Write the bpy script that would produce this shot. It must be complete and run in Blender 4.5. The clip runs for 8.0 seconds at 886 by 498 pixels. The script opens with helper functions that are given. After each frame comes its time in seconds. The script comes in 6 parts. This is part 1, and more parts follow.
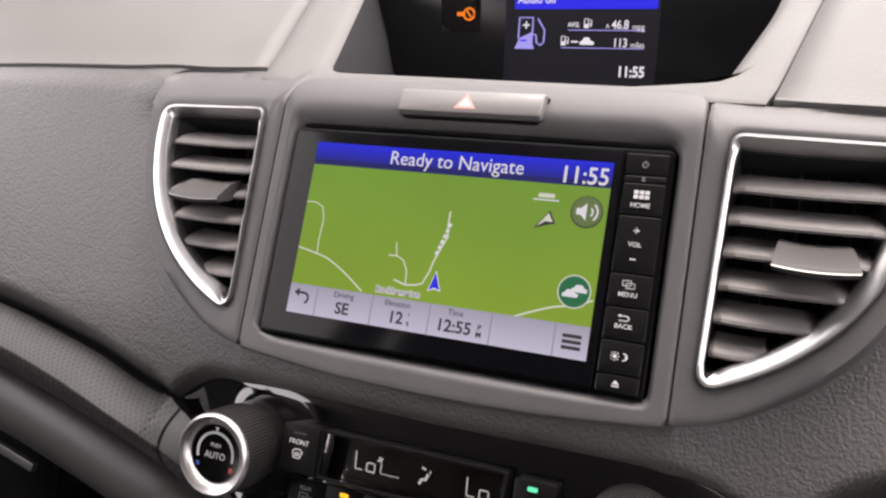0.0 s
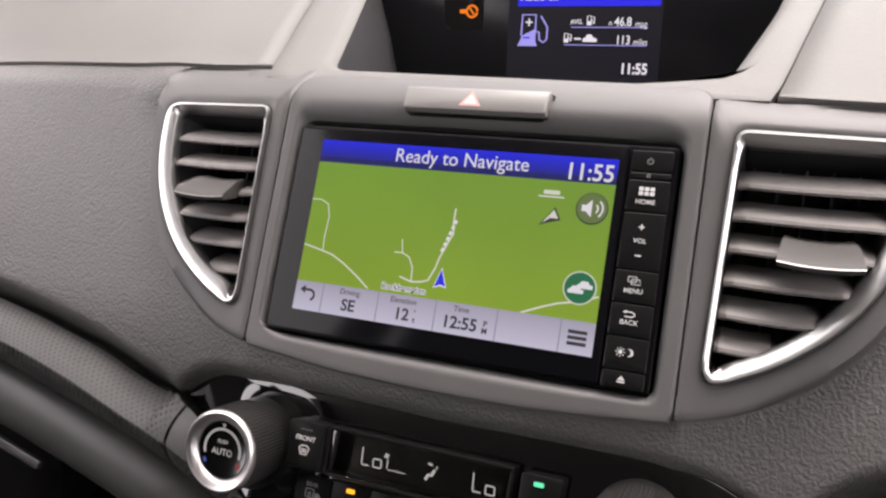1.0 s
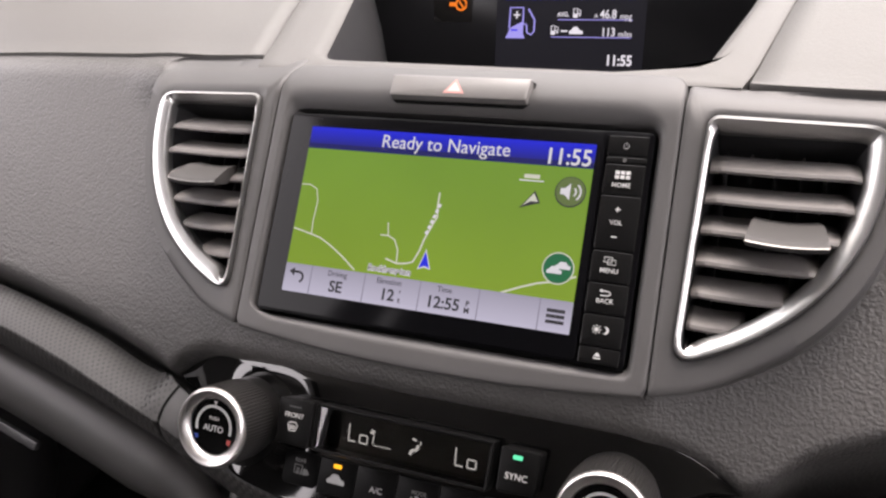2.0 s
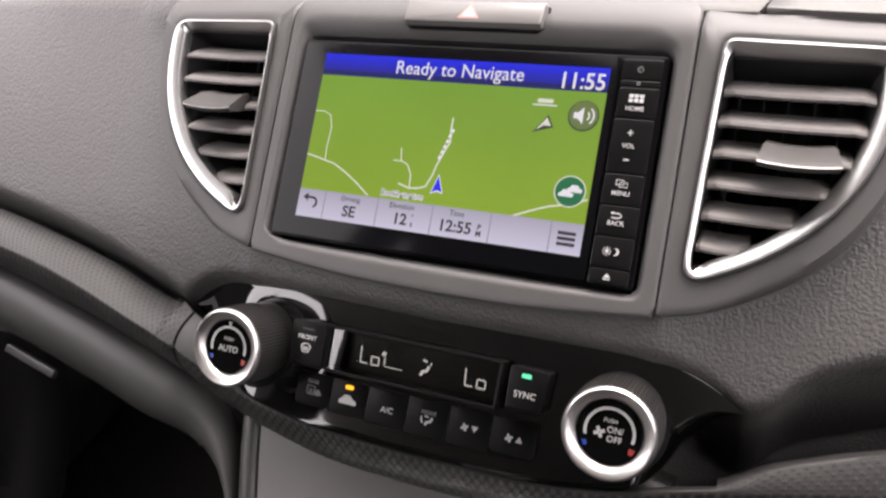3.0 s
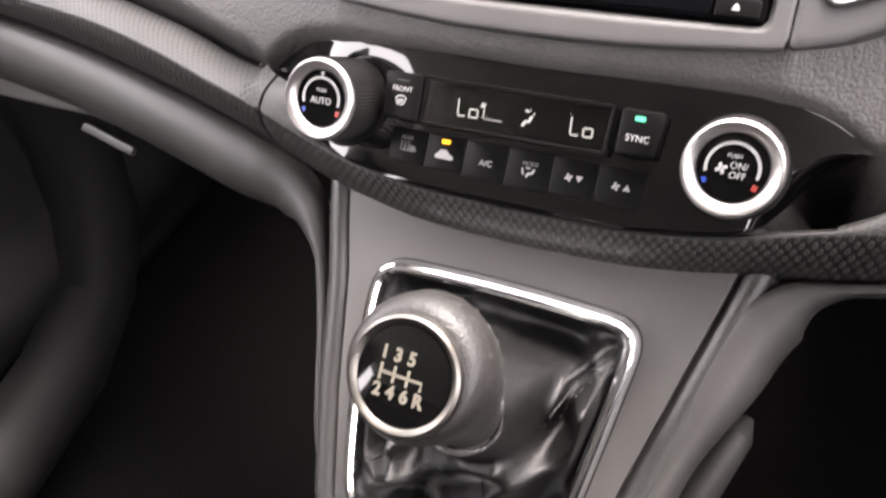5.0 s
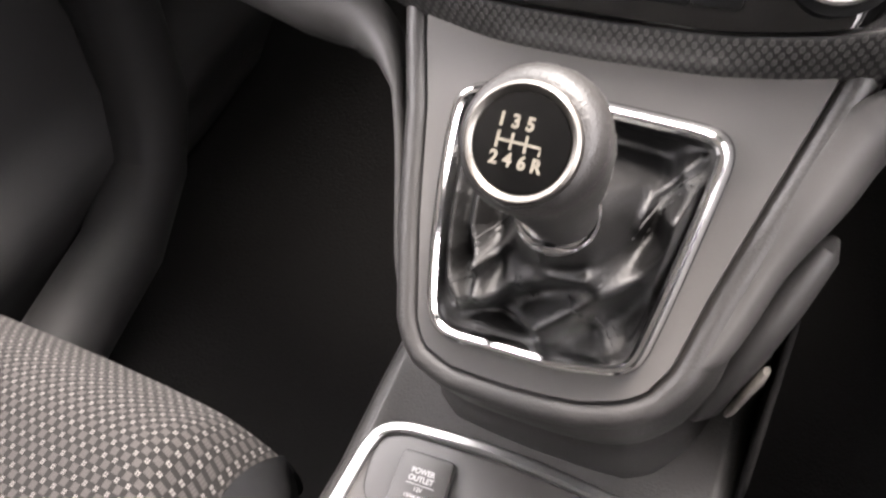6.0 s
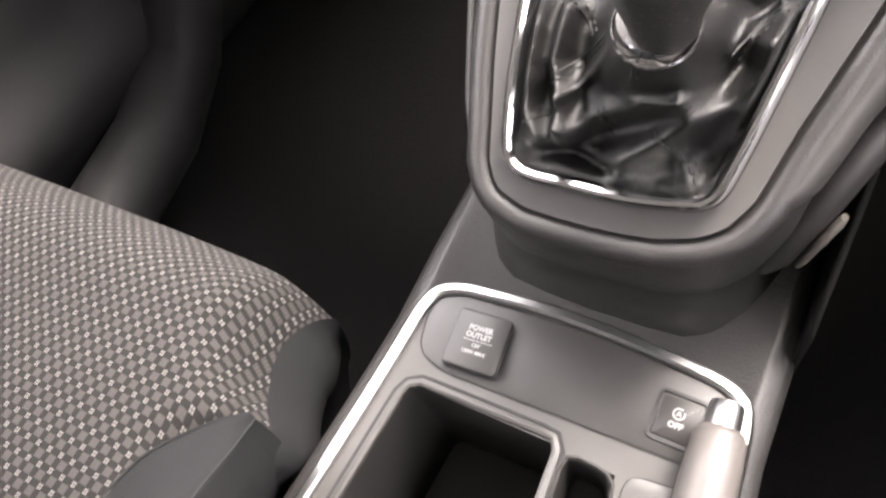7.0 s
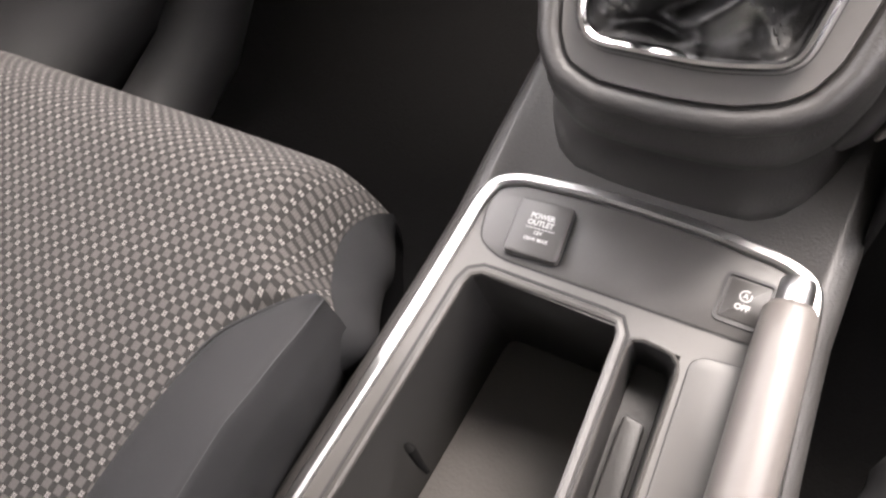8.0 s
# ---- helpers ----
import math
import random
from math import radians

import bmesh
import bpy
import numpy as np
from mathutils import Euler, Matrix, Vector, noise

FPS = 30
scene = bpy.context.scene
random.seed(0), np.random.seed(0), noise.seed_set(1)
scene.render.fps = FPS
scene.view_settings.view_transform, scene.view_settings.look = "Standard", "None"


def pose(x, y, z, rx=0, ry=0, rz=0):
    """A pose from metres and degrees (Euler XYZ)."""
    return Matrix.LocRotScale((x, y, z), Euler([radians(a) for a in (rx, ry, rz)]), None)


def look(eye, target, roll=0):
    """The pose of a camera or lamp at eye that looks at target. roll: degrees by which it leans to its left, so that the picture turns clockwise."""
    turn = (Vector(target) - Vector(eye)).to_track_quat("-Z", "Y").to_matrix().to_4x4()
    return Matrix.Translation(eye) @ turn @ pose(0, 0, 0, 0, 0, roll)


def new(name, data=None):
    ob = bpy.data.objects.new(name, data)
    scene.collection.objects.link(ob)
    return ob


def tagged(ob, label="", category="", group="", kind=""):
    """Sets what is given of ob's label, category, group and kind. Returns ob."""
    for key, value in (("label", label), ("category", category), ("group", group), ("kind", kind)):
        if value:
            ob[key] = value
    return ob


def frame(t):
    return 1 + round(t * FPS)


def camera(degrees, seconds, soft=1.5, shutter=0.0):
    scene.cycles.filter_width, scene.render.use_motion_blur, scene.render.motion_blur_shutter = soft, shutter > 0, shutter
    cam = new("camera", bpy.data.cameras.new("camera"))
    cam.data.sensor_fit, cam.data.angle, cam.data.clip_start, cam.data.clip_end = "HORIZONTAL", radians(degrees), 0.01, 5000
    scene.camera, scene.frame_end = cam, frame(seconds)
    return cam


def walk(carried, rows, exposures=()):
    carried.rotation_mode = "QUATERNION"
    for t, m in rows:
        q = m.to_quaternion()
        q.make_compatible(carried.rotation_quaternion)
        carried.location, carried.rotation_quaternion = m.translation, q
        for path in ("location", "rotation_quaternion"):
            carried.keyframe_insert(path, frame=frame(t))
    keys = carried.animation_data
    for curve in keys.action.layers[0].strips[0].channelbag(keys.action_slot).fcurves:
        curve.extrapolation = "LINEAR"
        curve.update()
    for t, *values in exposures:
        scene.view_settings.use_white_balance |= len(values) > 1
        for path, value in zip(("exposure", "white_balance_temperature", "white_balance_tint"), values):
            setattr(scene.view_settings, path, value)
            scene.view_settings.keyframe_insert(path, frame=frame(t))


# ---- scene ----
cam = camera(60.56, 8.0, soft=2.4, shutter=0.25)
PATH = [
    (0.0, 0.1291, -0.2706, 0.8604, 55.79, 6.90, 21.47),
    (0.5, 0.1293, -0.2718, 0.8610, 55.69, 6.76, 21.32),
    (1.0, 0.1271, -0.2729, 0.8614, 55.58, 7.00, 21.38),
    (2.5, 0.1432, -0.2913, 0.8603, 55.18, 6.83, 21.36),
    (3.0, 0.1413, -0.2993, 0.8463, 53.08, 6.66, 22.28),
    (3.5, 0.1384, -0.3069, 0.8347, 51.13, 6.67, 22.65),
    (4.0, 0.1319, -0.3135, 0.8260, 48.89, 6.40, 23.07),
    (4.5, 0.1240, -0.3228, 0.8172, 46.20, 6.48, 23.55),
    (5.0, 0.1148, -0.3363, 0.8037, 42.39, 7.86, 24.51),
    (5.2, 0.1104, -0.3417, 0.7994, 40.04, 8.74, 24.48),
    (6.3, 0.0958, -0.4002, 0.7680, 35.20, 9.74, 26.38),
    (6.5, 0.0926, -0.4099, 0.7621, 34.25, 9.97, 26.92),
    (7.0, 0.0816, -0.4366, 0.7509, 31.42, 9.50, 26.92),
    (7.5, 0.0773, -0.4602, 0.7448, 29.85, 10.64, 27.56),
    (8.0, 0.0697, -0.4786, 0.7356, 27.39, 10.99, 27.57),
]
walk(cam, [(t, pose(*p)) for t, *p in PATH], exposures=[(0.0, 2.65, 6700, 20), (2.5, 2.65, 6700, 20), (3.5, 3.2, 6700, 20), (4.5, 3.66, 6700, 20), (5.2, 3.97, 6700, 19), (6.4, 4.25, 6700, 18), (8.0, 4.08, 6700, 18)])

# ---- light: bright overcast daylight through the car's windows ----
world = bpy.data.worlds.new("sky")
scene.world = world
world.use_nodes = True
wn = world.node_tree
sky = wn.nodes.new("ShaderNodeTexSky")
sky.sky_type, sky.sun_disc = "NISHITA", False
sky.sun_elevation, sky.sun_rotation = radians(58), radians(20)
sky.air_density, sky.dust_density, sky.ozone_density = 1.0, 4.0, 0.6
veil = wn.nodes.new("ShaderNodeMixRGB")
veil.inputs[0].default_value = 0.75
veil.inputs[2].default_value = (10.0, 9.8, 9.5, 1)
wn.links.new(sky.outputs[0], veil.inputs[1])
wn.links.new(veil.outputs[0], wn.nodes["Background"].inputs[0])
wn.nodes["Background"].inputs[1].default_value = 0.15
sun_data = bpy.data.lights.new("sun", "SUN")
sun_data.energy, sun_data.angle, sun_data.color = 0.9, radians(25), (1.0, 0.96, 0.9)
sun = new("sun", sun_data)
sun.matrix_world = look((0.9, 2.5, 4.7), (0, 0, 0.5))

# ---- local frames ----
LEAN_BACK = radians(44)                       # how far the head unit leans back
HEAD = Vector((0, 0, 0.66))                   # middle of the head unit
SV = Vector((0, math.sin(LEAN_BACK), math.cos(LEAN_BACK)))
SW = Vector((0, -math.cos(LEAN_BACK), math.sin(LEAN_BACK)))


def frame_matrix(origin, x, y, z):
    m = Matrix((x, y, z)).transposed().to_4x4()
    m.translation = origin
    return m


MS = frame_matrix(HEAD, Vector((1, 0, 0)), SV, SW)          # u right, v up the stack, w towards the cabin


def s2w(u, v, w):
    return MS @ Vector((u, v, w))


KF = (0.7645 * SV - 0.6447 * SW).normalized()               # along the tray, forwards
KN = (0.6447 * SV + 0.7645 * SW).normalized()
MK = frame_matrix(s2w(0, -0.4371, -0.0806), Vector((1, 0, 0)), KF, KN)
GS = math.atan(0.166)
GY = (math.cos(GS) * SV - math.sin(GS) * SW).normalized()
GN = (math.sin(GS) * SV + math.cos(GS) * SW).normalized()
MW = Matrix.Identity(4)

# ---- mesh helpers ----
WORLD_OF = {}


def thing(name, m, label, category, group="", kind=""):
    ob = new(name)
    ob.empty_display_size = 0.02
    ob.matrix_basis = m
    WORLD_OF[ob] = m.copy()
    return tagged(ob, label, category, group, kind)


def mesh_of(name, bm, mat, sharp=35):
    bmesh.ops.recalc_face_normals(bm, faces=bm.faces)
    me = bpy.data.meshes.new(name)
    for f in bm.faces:
        f.smooth = True
    bm.to_mesh(me)
    bm.free()
    me.set_sharp_from_angle(angle=radians(sharp))
    me.materials.append(mat)
    return me


def part(name, bm, mat, parent=None, label="", m=None, sharp=35, solid=0.0):
    """One mesh, its points in the frame m (by default its parent's)."""
    ob = new(name, mesh_of(name, bm, mat, sharp))
    pw = WORLD_OF[parent] if parent else Matrix.Identity(4)
    m = pw if m is None else m
    if parent:
        ob.parent = parent
    ob.matrix_basis = pw.inverted() @ m
    WORLD_OF[ob] = m.copy()
    if solid:
        mod = ob.modifiers.new("thickness", "SOLIDIFY")
        mod.thickness, mod.offset = solid, -1
    return tagged(ob, label)


TANGENTS = {}


def lerp(table, x):
    """Smooth reading of a table of (x, y) rows, with no overshoot between them."""
    key = tuple(table)
    if key not in TANGENTS:
        xs, ys = zip(*table)
        d = [(y1 - y0) / (x1 - x0) for x0, x1, y0, y1 in zip(xs, xs[1:], ys, ys[1:])]
        m = [d[0]] + [0.0 if p * q <= 0 else 2 * p * q / (p + q) for p, q in zip(d, d[1:])] + [d[-1]]
        TANGENTS[key] = (xs, ys, m)
    xs, ys, m = TANGENTS[key]
    if x <= xs[0]:
        return ys[0]
    if x >= xs[-1]:
        return ys[-1]
    i = bisect_right(xs, x) - 1
    h = xs[i + 1] - xs[i]
    k = (x - xs[i]) / h
    return ys[i] * (1 + 2 * k) * (1 - k) ** 2 + m[i] * h * k * (1 - k) ** 2 + ys[i + 1] * k * k * (3 - 2 * k) - m[i + 1] * h * k * k * (1 - k)


def bisect_right(xs, x):
    lo, hi = 0, len(xs)
    while lo < hi:
        mid = (lo + hi) // 2
        lo, hi = (lo, mid) if x < xs[mid] else (mid + 1, hi)
    return lo


def ease(x, x0, x1):
    """0 before x0, 1 after x1, softly between."""
    k = max(0.0, min(1.0, (x - x0) / (x1 - x0)))
    return k * k * (3 - 2 * k)


def fillet(pts, r, n=5):
    """A closed outline with its corners rounded; a point may carry its own radius."""
    out = []
    k = len(pts)
    for i in range(k):
        p = Vector(pts[i][:2])
        rr = pts[i][2] if len(pts[i]) > 2 else r
        a, b = Vector(pts[i - 1][:2]) - p, Vector(pts[(i + 1) % k][:2]) - p
        rr_a = min(rr, a.length * 0.49, b.length * 0.49)
        if rr_a < 1e-6:
            out.append(p)
            continue
        pa, pb = p + a.normalized() * rr_a, p + b.normalized() * rr_a
        for j in range(n + 1):
            s = j / n
            out.append((1 - s) ** 2 * pa + 2 * s * (1 - s) * p + s * s * pb)
    return out


def resample(loop, n):
    pts = [Vector(p) for p in loop]
    pts.append(pts[0])
    acc = [0.0]
    for a, b in zip(pts, pts[1:]):
        acc.append(acc[-1] + (b - a).length)
    out, j = [], 0
    for i in range(n):
        s = acc[-1] * i / n
        while acc[j + 1] < s:
            j += 1
        t = (s - acc[j]) / max(acc[j + 1] - acc[j], 1e-9)
        out.append(pts[j].lerp(pts[j + 1], t))
    return out


def resample_open(pts, step):
    out = [pts[0]]
    for a, b in zip(pts, pts[1:]):
        while (b - out[-1]).length > step:
            out.append(out[-1] + (b - out[-1]).normalized() * step)
    return out


def smooth_path(pts, times=3):
    for _ in range(times):
        out = [pts[0]]
        for p, q in zip(pts, pts[1:]):
            out += [p.lerp(q, 0.25), p.lerp(q, 0.75)]
        pts = out + [pts[-1]]
    return pts


def polar(loop, centre, angles):
    """Where rays from the centre leave a closed outline."""
    out = []
    for an in angles:
        d = Vector((math.cos(an), math.sin(an)))
        best = None
        for i in range(len(loop)):
            a, b = loop[i - 1] - centre, loop[i] - centre
            e = b - a
            den = d.x * e.y - d.y * e.x
            if abs(den) < 1e-12:
                continue
            t, s = (a.x * e.y - a.y * e.x) / den, (a.x * d.y - a.y * d.x) / den
            if t > 0 and -1e-6 <= s <= 1 + 1e-6:
                best = t if best is None else max(best, t)
        out.append(centre + d * best)
    return out


def inset(loop, d):
    """Move a closed 2D loop inwards by d (loops run clockwise or not, d keeps its sign by area)."""
    n = len(loop)
    area = sum(loop[i - 1].x * loop[i].y - loop[i].x * loop[i - 1].y for i in range(n))
    sg = 1 if area > 0 else -1
    out = []
    for i in range(n):
        t = (loop[(i + 1) % n] - loop[i - 1]).normalized()
        out.append(loop[i] + Vector((-t.y, t.x)) * d * sg)
    return out


def at_height(loop, z):
    return [Vector((p[0], p[1], z(p[0], p[1]) if callable(z) else z)) for p in loop]


def ringloft(loops, cap_first=False, cap_last=False, bm=None, closed=True):
    bm = bm or bmesh.new()
    rows = [[bm.verts.new(p) for p in lp] for lp in loops]
    n = len(rows[0])
    for a, b in zip(rows, rows[1:]):
        for i in range(n if closed else n - 1):
            j = (i + 1) % n
            bm.faces.new((a[i], a[j], b[j], b[i]))
    if cap_first:
        bm.faces.new(rows[0])
    if cap_last:
        bm.faces.new(list(reversed(rows[-1])))
    return bm


def slab(loop, z0, z1, edge=0.0, bm=None):
    """An outline raised from z0 to z1 with a small rounded upper edge."""
    loop = [Vector(p) for p in loop]
    loops = [at_height(loop, z0)]
    if edge:
        loops += [at_height(loop, z1 - edge), at_height(inset(loop, edge * 0.3), z1 - edge * 0.3), at_height(inset(loop, edge), z1)]
    else:
        loops += [at_height(loop, z1)]
    return ringloft(loops, True, True, bm)


def rect(u0, u1, v0, v1, r=0.002, n=4):
    return fillet([(u0, v0), (u1, v0), (u1, v1), (u0, v1)], r, n)


def circle(u, v, r, n=48):
    return [Vector((u + r * math.cos(2 * math.pi * i / n), v + r * math.sin(2 * math.pi * i / n))) for i in range(n)]


def lathe(profile, n=64, centre=(0, 0), bm=None, cap=True):
    """Rings of (radius, height) about an upright axis."""
    loops = [at_height(circle(*centre, r, n), z) for r, z in profile]
    return ringloft(loops, cap, cap, bm)


def grid(fn, us, vs, keep=None, bm=None):
    bm = bm or bmesh.new()
    verts = {}
    for i in range(len(us) - 1):
        for j in range(len(vs) - 1):
            if keep and not keep((us[i] + us[i + 1]) / 2, (vs[j] + vs[j + 1]) / 2):
                continue
            q = []
            for a, b in ((i, j), (i + 1, j), (i + 1, j + 1), (i, j + 1)):
                if (a, b) not in verts:
                    verts[a, b] = bm.verts.new(fn(us[a], vs[b]))
                q.append(verts[a, b])
            bm.faces.new(q)
    return bm


def steps(a, b, n):
    return [a + (b - a) * i / n for i in range(n + 1)]


def tube(centres, radii, n=16, bm=None, caps=True, up=Vector((0, 0, 1))):
    """A round bar through points; a radius may be a pair (side, up)."""
    loops = []
    for i, c in enumerate(centres):
        c = Vector(c)
        d = (Vector(centres[min(i + 1, len(centres) - 1)]) - Vector(centres[max(i - 1, 0)])).normalized()
        x = d.cross(up).normalized()
        y = x.cross(d)
        r = radii[i] if isinstance(radii, (list, tuple)) else radii
        ra, rb = r if isinstance(r, tuple) else (r, r)
        loops.append([c + x * ra * math.cos(2 * math.pi * k / n) + y * rb * math.sin(2 * math.pi * k / n) for k in range(n)])
    return ringloft(loops, caps, caps, bm)


def ribbon(pts, width, z0, z1, bm=None):
    """A flat raised line through 2D points."""
    pts = [Vector(p) for p in pts]
    a, b = [], []
    for i, p in enumerate(pts):
        t = (pts[min(i + 1, len(pts) - 1)] - pts[max(i - 1, 0)]).normalized()
        nn = Vector((-t.y, t.x)) * width / 2
        a.append(p + nn)
        b.append(p - nn)
    return slab(a + list(reversed(b)), z0, z1, bm=bm)


def arc(u, v, r, a0, a1, n=16):
    return [(u + r * math.cos(radians(a)), v + r * math.sin(radians(a))) for a in steps(a0, a1, n)]


def lettering(text, size, x, y, z, align="CENTER", angle=0.0, squash=1.0, bold=0.0):
    """A bmesh of raised letters in the built-in font, its middle (or left end) at x, y."""
    cu = bpy.data.curves.new("text", "FONT")
    cu.body, cu.size, cu.align_x, cu.align_y = text, size, align, "CENTER"
    cu.extrude, cu.offset, cu.resolution_u = 0.00008, bold, 3
    tmp = bpy.data.objects.new("text", cu)
    me = bpy.data.meshes.new_from_object(tmp)
    bm = bmesh.new()
    bm.from_mesh(me)
    bmesh.ops.transform(bm, matrix=Matrix.Translation((x, y, z)) @ Matrix.Rotation(radians(angle), 4, "Z") @ Matrix.Diagonal((squash, 1, 1, 1)), verts=bm.verts)
    bpy.data.objects.remove(tmp)
    bpy.data.meshes.remove(me)
    bpy.data.curves.remove(cu)
    return bm


# ---- materials ----
def material(name, base, rough, metal=0.0, grain=0.0, grain_scale=900.0, vary=0.12, vary_scale=14.0, cells=0.0, cell_scale=420.0, coat=0.0, spec=0.5, rough_vary=0.08):
    """Plastic, leather, metal: two scales of tone, fine relief, and cell-like leather grain."""
    mt = bpy.data.materials.new(name)
    mt.use_nodes = True
    nt = mt.node_tree
    n, l = nt.nodes, nt.links
    b = n["Principled BSDF"]
    tc = n.new("ShaderNodeTexCoord")
    big = n.new("ShaderNodeTexNoise")
    big.inputs["Scale"].default_value, big.inputs["Detail"].default_value = vary_scale, 6
    l.new(tc.outputs["Object"], big.inputs["Vector"])
    fine = n.new("ShaderNodeTexNoise")
    fine.inputs["Scale"].default_value, fine.inputs["Detail"].default_value = grain_scale, 3
    l.new(tc.outputs["Object"], fine.inputs["Vector"])
    mixv = n.new("ShaderNodeMath")
    mixv.operation = "MULTIPLY_ADD"
    l.new(fine.outputs["Fac"], mixv.inputs[0])
    mixv.inputs[1].default_value = 0.35
    l.new(big.outputs["Fac"], mixv.inputs[2])
    ramp = n.new("ShaderNodeMapRange")
    ramp.inputs["From Min"].default_value, ramp.inputs["From Max"].default_value = 0.35, 1.0
    ramp.inputs["To Min"].default_value, ramp.inputs["To Max"].default_value = 1 - vary, 1 + vary
    l.new(mixv.outputs[0], ramp.inputs["Value"])
    mul = n.new("ShaderNodeVectorMath")
    mul.operation = "SCALE"
    mul.inputs[0].default_value = base
    l.new(ramp.outputs[0], mul.inputs["Scale"])
    l.new(mul.outputs[0], b.inputs["Base Color"])
    rr = n.new("ShaderNodeMapRange")
    rr.inputs["To Min"].default_value, rr.inputs["To Max"].default_value = max(0.02, rough - rough_vary), min(1, rough + rough_vary)
    l.new(big.outputs["Fac"], rr.inputs["Value"])
    l.new(rr.outputs[0], b.inputs["Roughness"])
    b.inputs["Metallic"].default_value = metal
    b.inputs["Specular IOR Level"].default_value = spec
    b.inputs["Coat Weight"].default_value = coat
    last = None
    if grain:
        bp = n.new("ShaderNodeBump")
        bp.inputs["Strength"].default_value, bp.inputs["Distance"].default_value = grain, 0.0004
        l.new(fine.outputs["Fac"], bp.inputs["Height"])
        last = bp
    if cells:
        warp = n.new("ShaderNodeTexNoise")
        warp.inputs["Scale"].default_value = cell_scale * 0.6
        l.new(tc.outputs["Object"], warp.inputs["Vector"])
        add = n.new("ShaderNodeMixRGB")
        add.blend_type = "LINEAR_LIGHT"
        add.inputs[0].default_value = 0.0016
        l.new(tc.outputs["Object"], add.inputs[1])
        l.new(warp.outputs["Color"], add.inputs[2])
        vo = n.new("ShaderNodeTexVoronoi")
        vo.feature = "SMOOTH_F1"
        vo.inputs["Scale"].default_value = cell_scale
        vo.inputs["Smoothness"].default_value = 0.35
        l.new(add.outputs[0], vo.inputs["Vector"])
        bp = n.new("ShaderNodeBump")
        bp.invert = True
        bp.inputs["Strength"].default_value, bp.inputs["Distance"].default_value = cells, 0.0007
        l.new(vo.outputs["Distance"], bp.inputs["Height"])
        if last:
            l.new(last.outputs[0], bp.inputs["Normal"])
        last = bp
    if last:
        l.new(last.outputs[0], b.inputs["Normal"])
    return mt


def glowing(name, colour, strength):
    mt = bpy.data.materials.new(name)
    mt.use_nodes = True
    b = mt.node_tree.nodes["Principled BSDF"]
    b.inputs["Base Color"].default_value = (0.01, 0.01, 0.01, 1)
    b.inputs["Roughness"].default_value = 0.12
    b.inputs["Specular IOR Level"].default_value = 0.06
    b.inputs["Emission Color"].default_value = (*colour, 1)
    b.inputs["Emission Strength"].default_value = strength * 0.17
    return mt


def see_through(name, tint=(1, 1, 1), rough=0.03, ior=1.5):
    """A thin clear cover: mostly transparent, with the gloss of its surface."""
    mt = bpy.data.materials.new(name)
    mt.use_nodes = True
    nt = mt.node_tree
    tr, gl, mx, fr = (nt.nodes.new("ShaderNode" + k) for k in ("BsdfTransparent", "BsdfGlossy", "MixShader", "Fresnel"))
    fr.inputs["IOR"].default_value = ior
    tr.inputs[0].default_value = (*tint, 1)
    gl.inputs["Roughness"].default_value = rough
    nt.links.new(fr.outputs[0], mx.inputs[0])
    nt.links.new(tr.outputs[0], mx.inputs[1])
    nt.links.new(gl.outputs[0], mx.inputs[2])
    nt.links.new(mx.outputs[0], nt.nodes["Material Output"].inputs[0])
    return mt


GREY = (0.054, 0.052, 0.050)
DASH_GRAIN = material("dash_leather_grain", GREY, 0.50, grain=0.25, cells=0.6, cell_scale=560, spec=0.35)
PAD = material("dash_top_pad", (0.057, 0.0547, 0.051), 0.65, grain=0.3, grain_scale=1300, cells=0.12, cell_scale=500)
BEZEL = material("bezel_plastic", (0.051, 0.0495, 0.0488), 0.54, grain=0.18, grain_scale=2000, spec=0.32)
CONSOLE = material("console_plastic", (0.0225, 0.0216, 0.0208), 0.44, grain=0.3, grain_scale=1600, cells=0.3, cell_scale=620)
KNEE = material("knee_panel_plastic", (0.042, 0.0406, 0.0394), 0.45, grain=0.3, grain_scale=1500, spec=0.3)
GEAR_PANEL = material("gear_panel_plastic", (0.056, 0.054, 0.052), 0.36, grain=0.2, grain_scale=1600)
TRAY = material("tray_plastic", (0.044, 0.0422, 0.040), 0.42, grain=0.3, grain_scale=1400)
DARK = material("dark_plastic", (0.02, 0.02, 0.021), 0.5, grain=0.3)
BLACK_HOLE = material("unlit_black_plastic", (0.011, 0.011, 0.011), 0.8)
WELL = material("matt_black_well", (0.003, 0.003, 0.003), 0.7, spec=0.1)
GLOSS = material("piano_black", (0.002, 0.002, 0.002), 0.05, rough_vary=0.02, vary=0.05, spec=0.6)
BUTTON = material("button_black", (0.0042, 0.0042, 0.0042), 0.36, grain=0.1, spec=0.07)
UNIT_BUTTON = material("unit_button_black", (0.005, 0.005, 0.005), 0.18, rough_vary=0.03, spec=0.22)
GLASS_FACE = material("screen_glass_black", (0.003, 0.003, 0.0035), 0.12, rough_vary=0.03, spec=0.07)
SLAT = material("vent_slat_plastic", (0.100, 0.0925, 0.088), 0.58, grain=0.2, grain_scale=1800)
SATIN = material("satin_chrome", (0.40, 0.40, 0.395), 0.33, metal=1.0, rough_vary=0.04, vary=0.04)
CHROME = material("polished_chrome", (0.80, 0.80, 0.80), 0.10, metal=1.0, rough_vary=0.03, vary=0.03)
HEX = material("textured_trim", (0.012, 0.0117, 0.0113), 0.5, grain=0.15, spec=0.3)
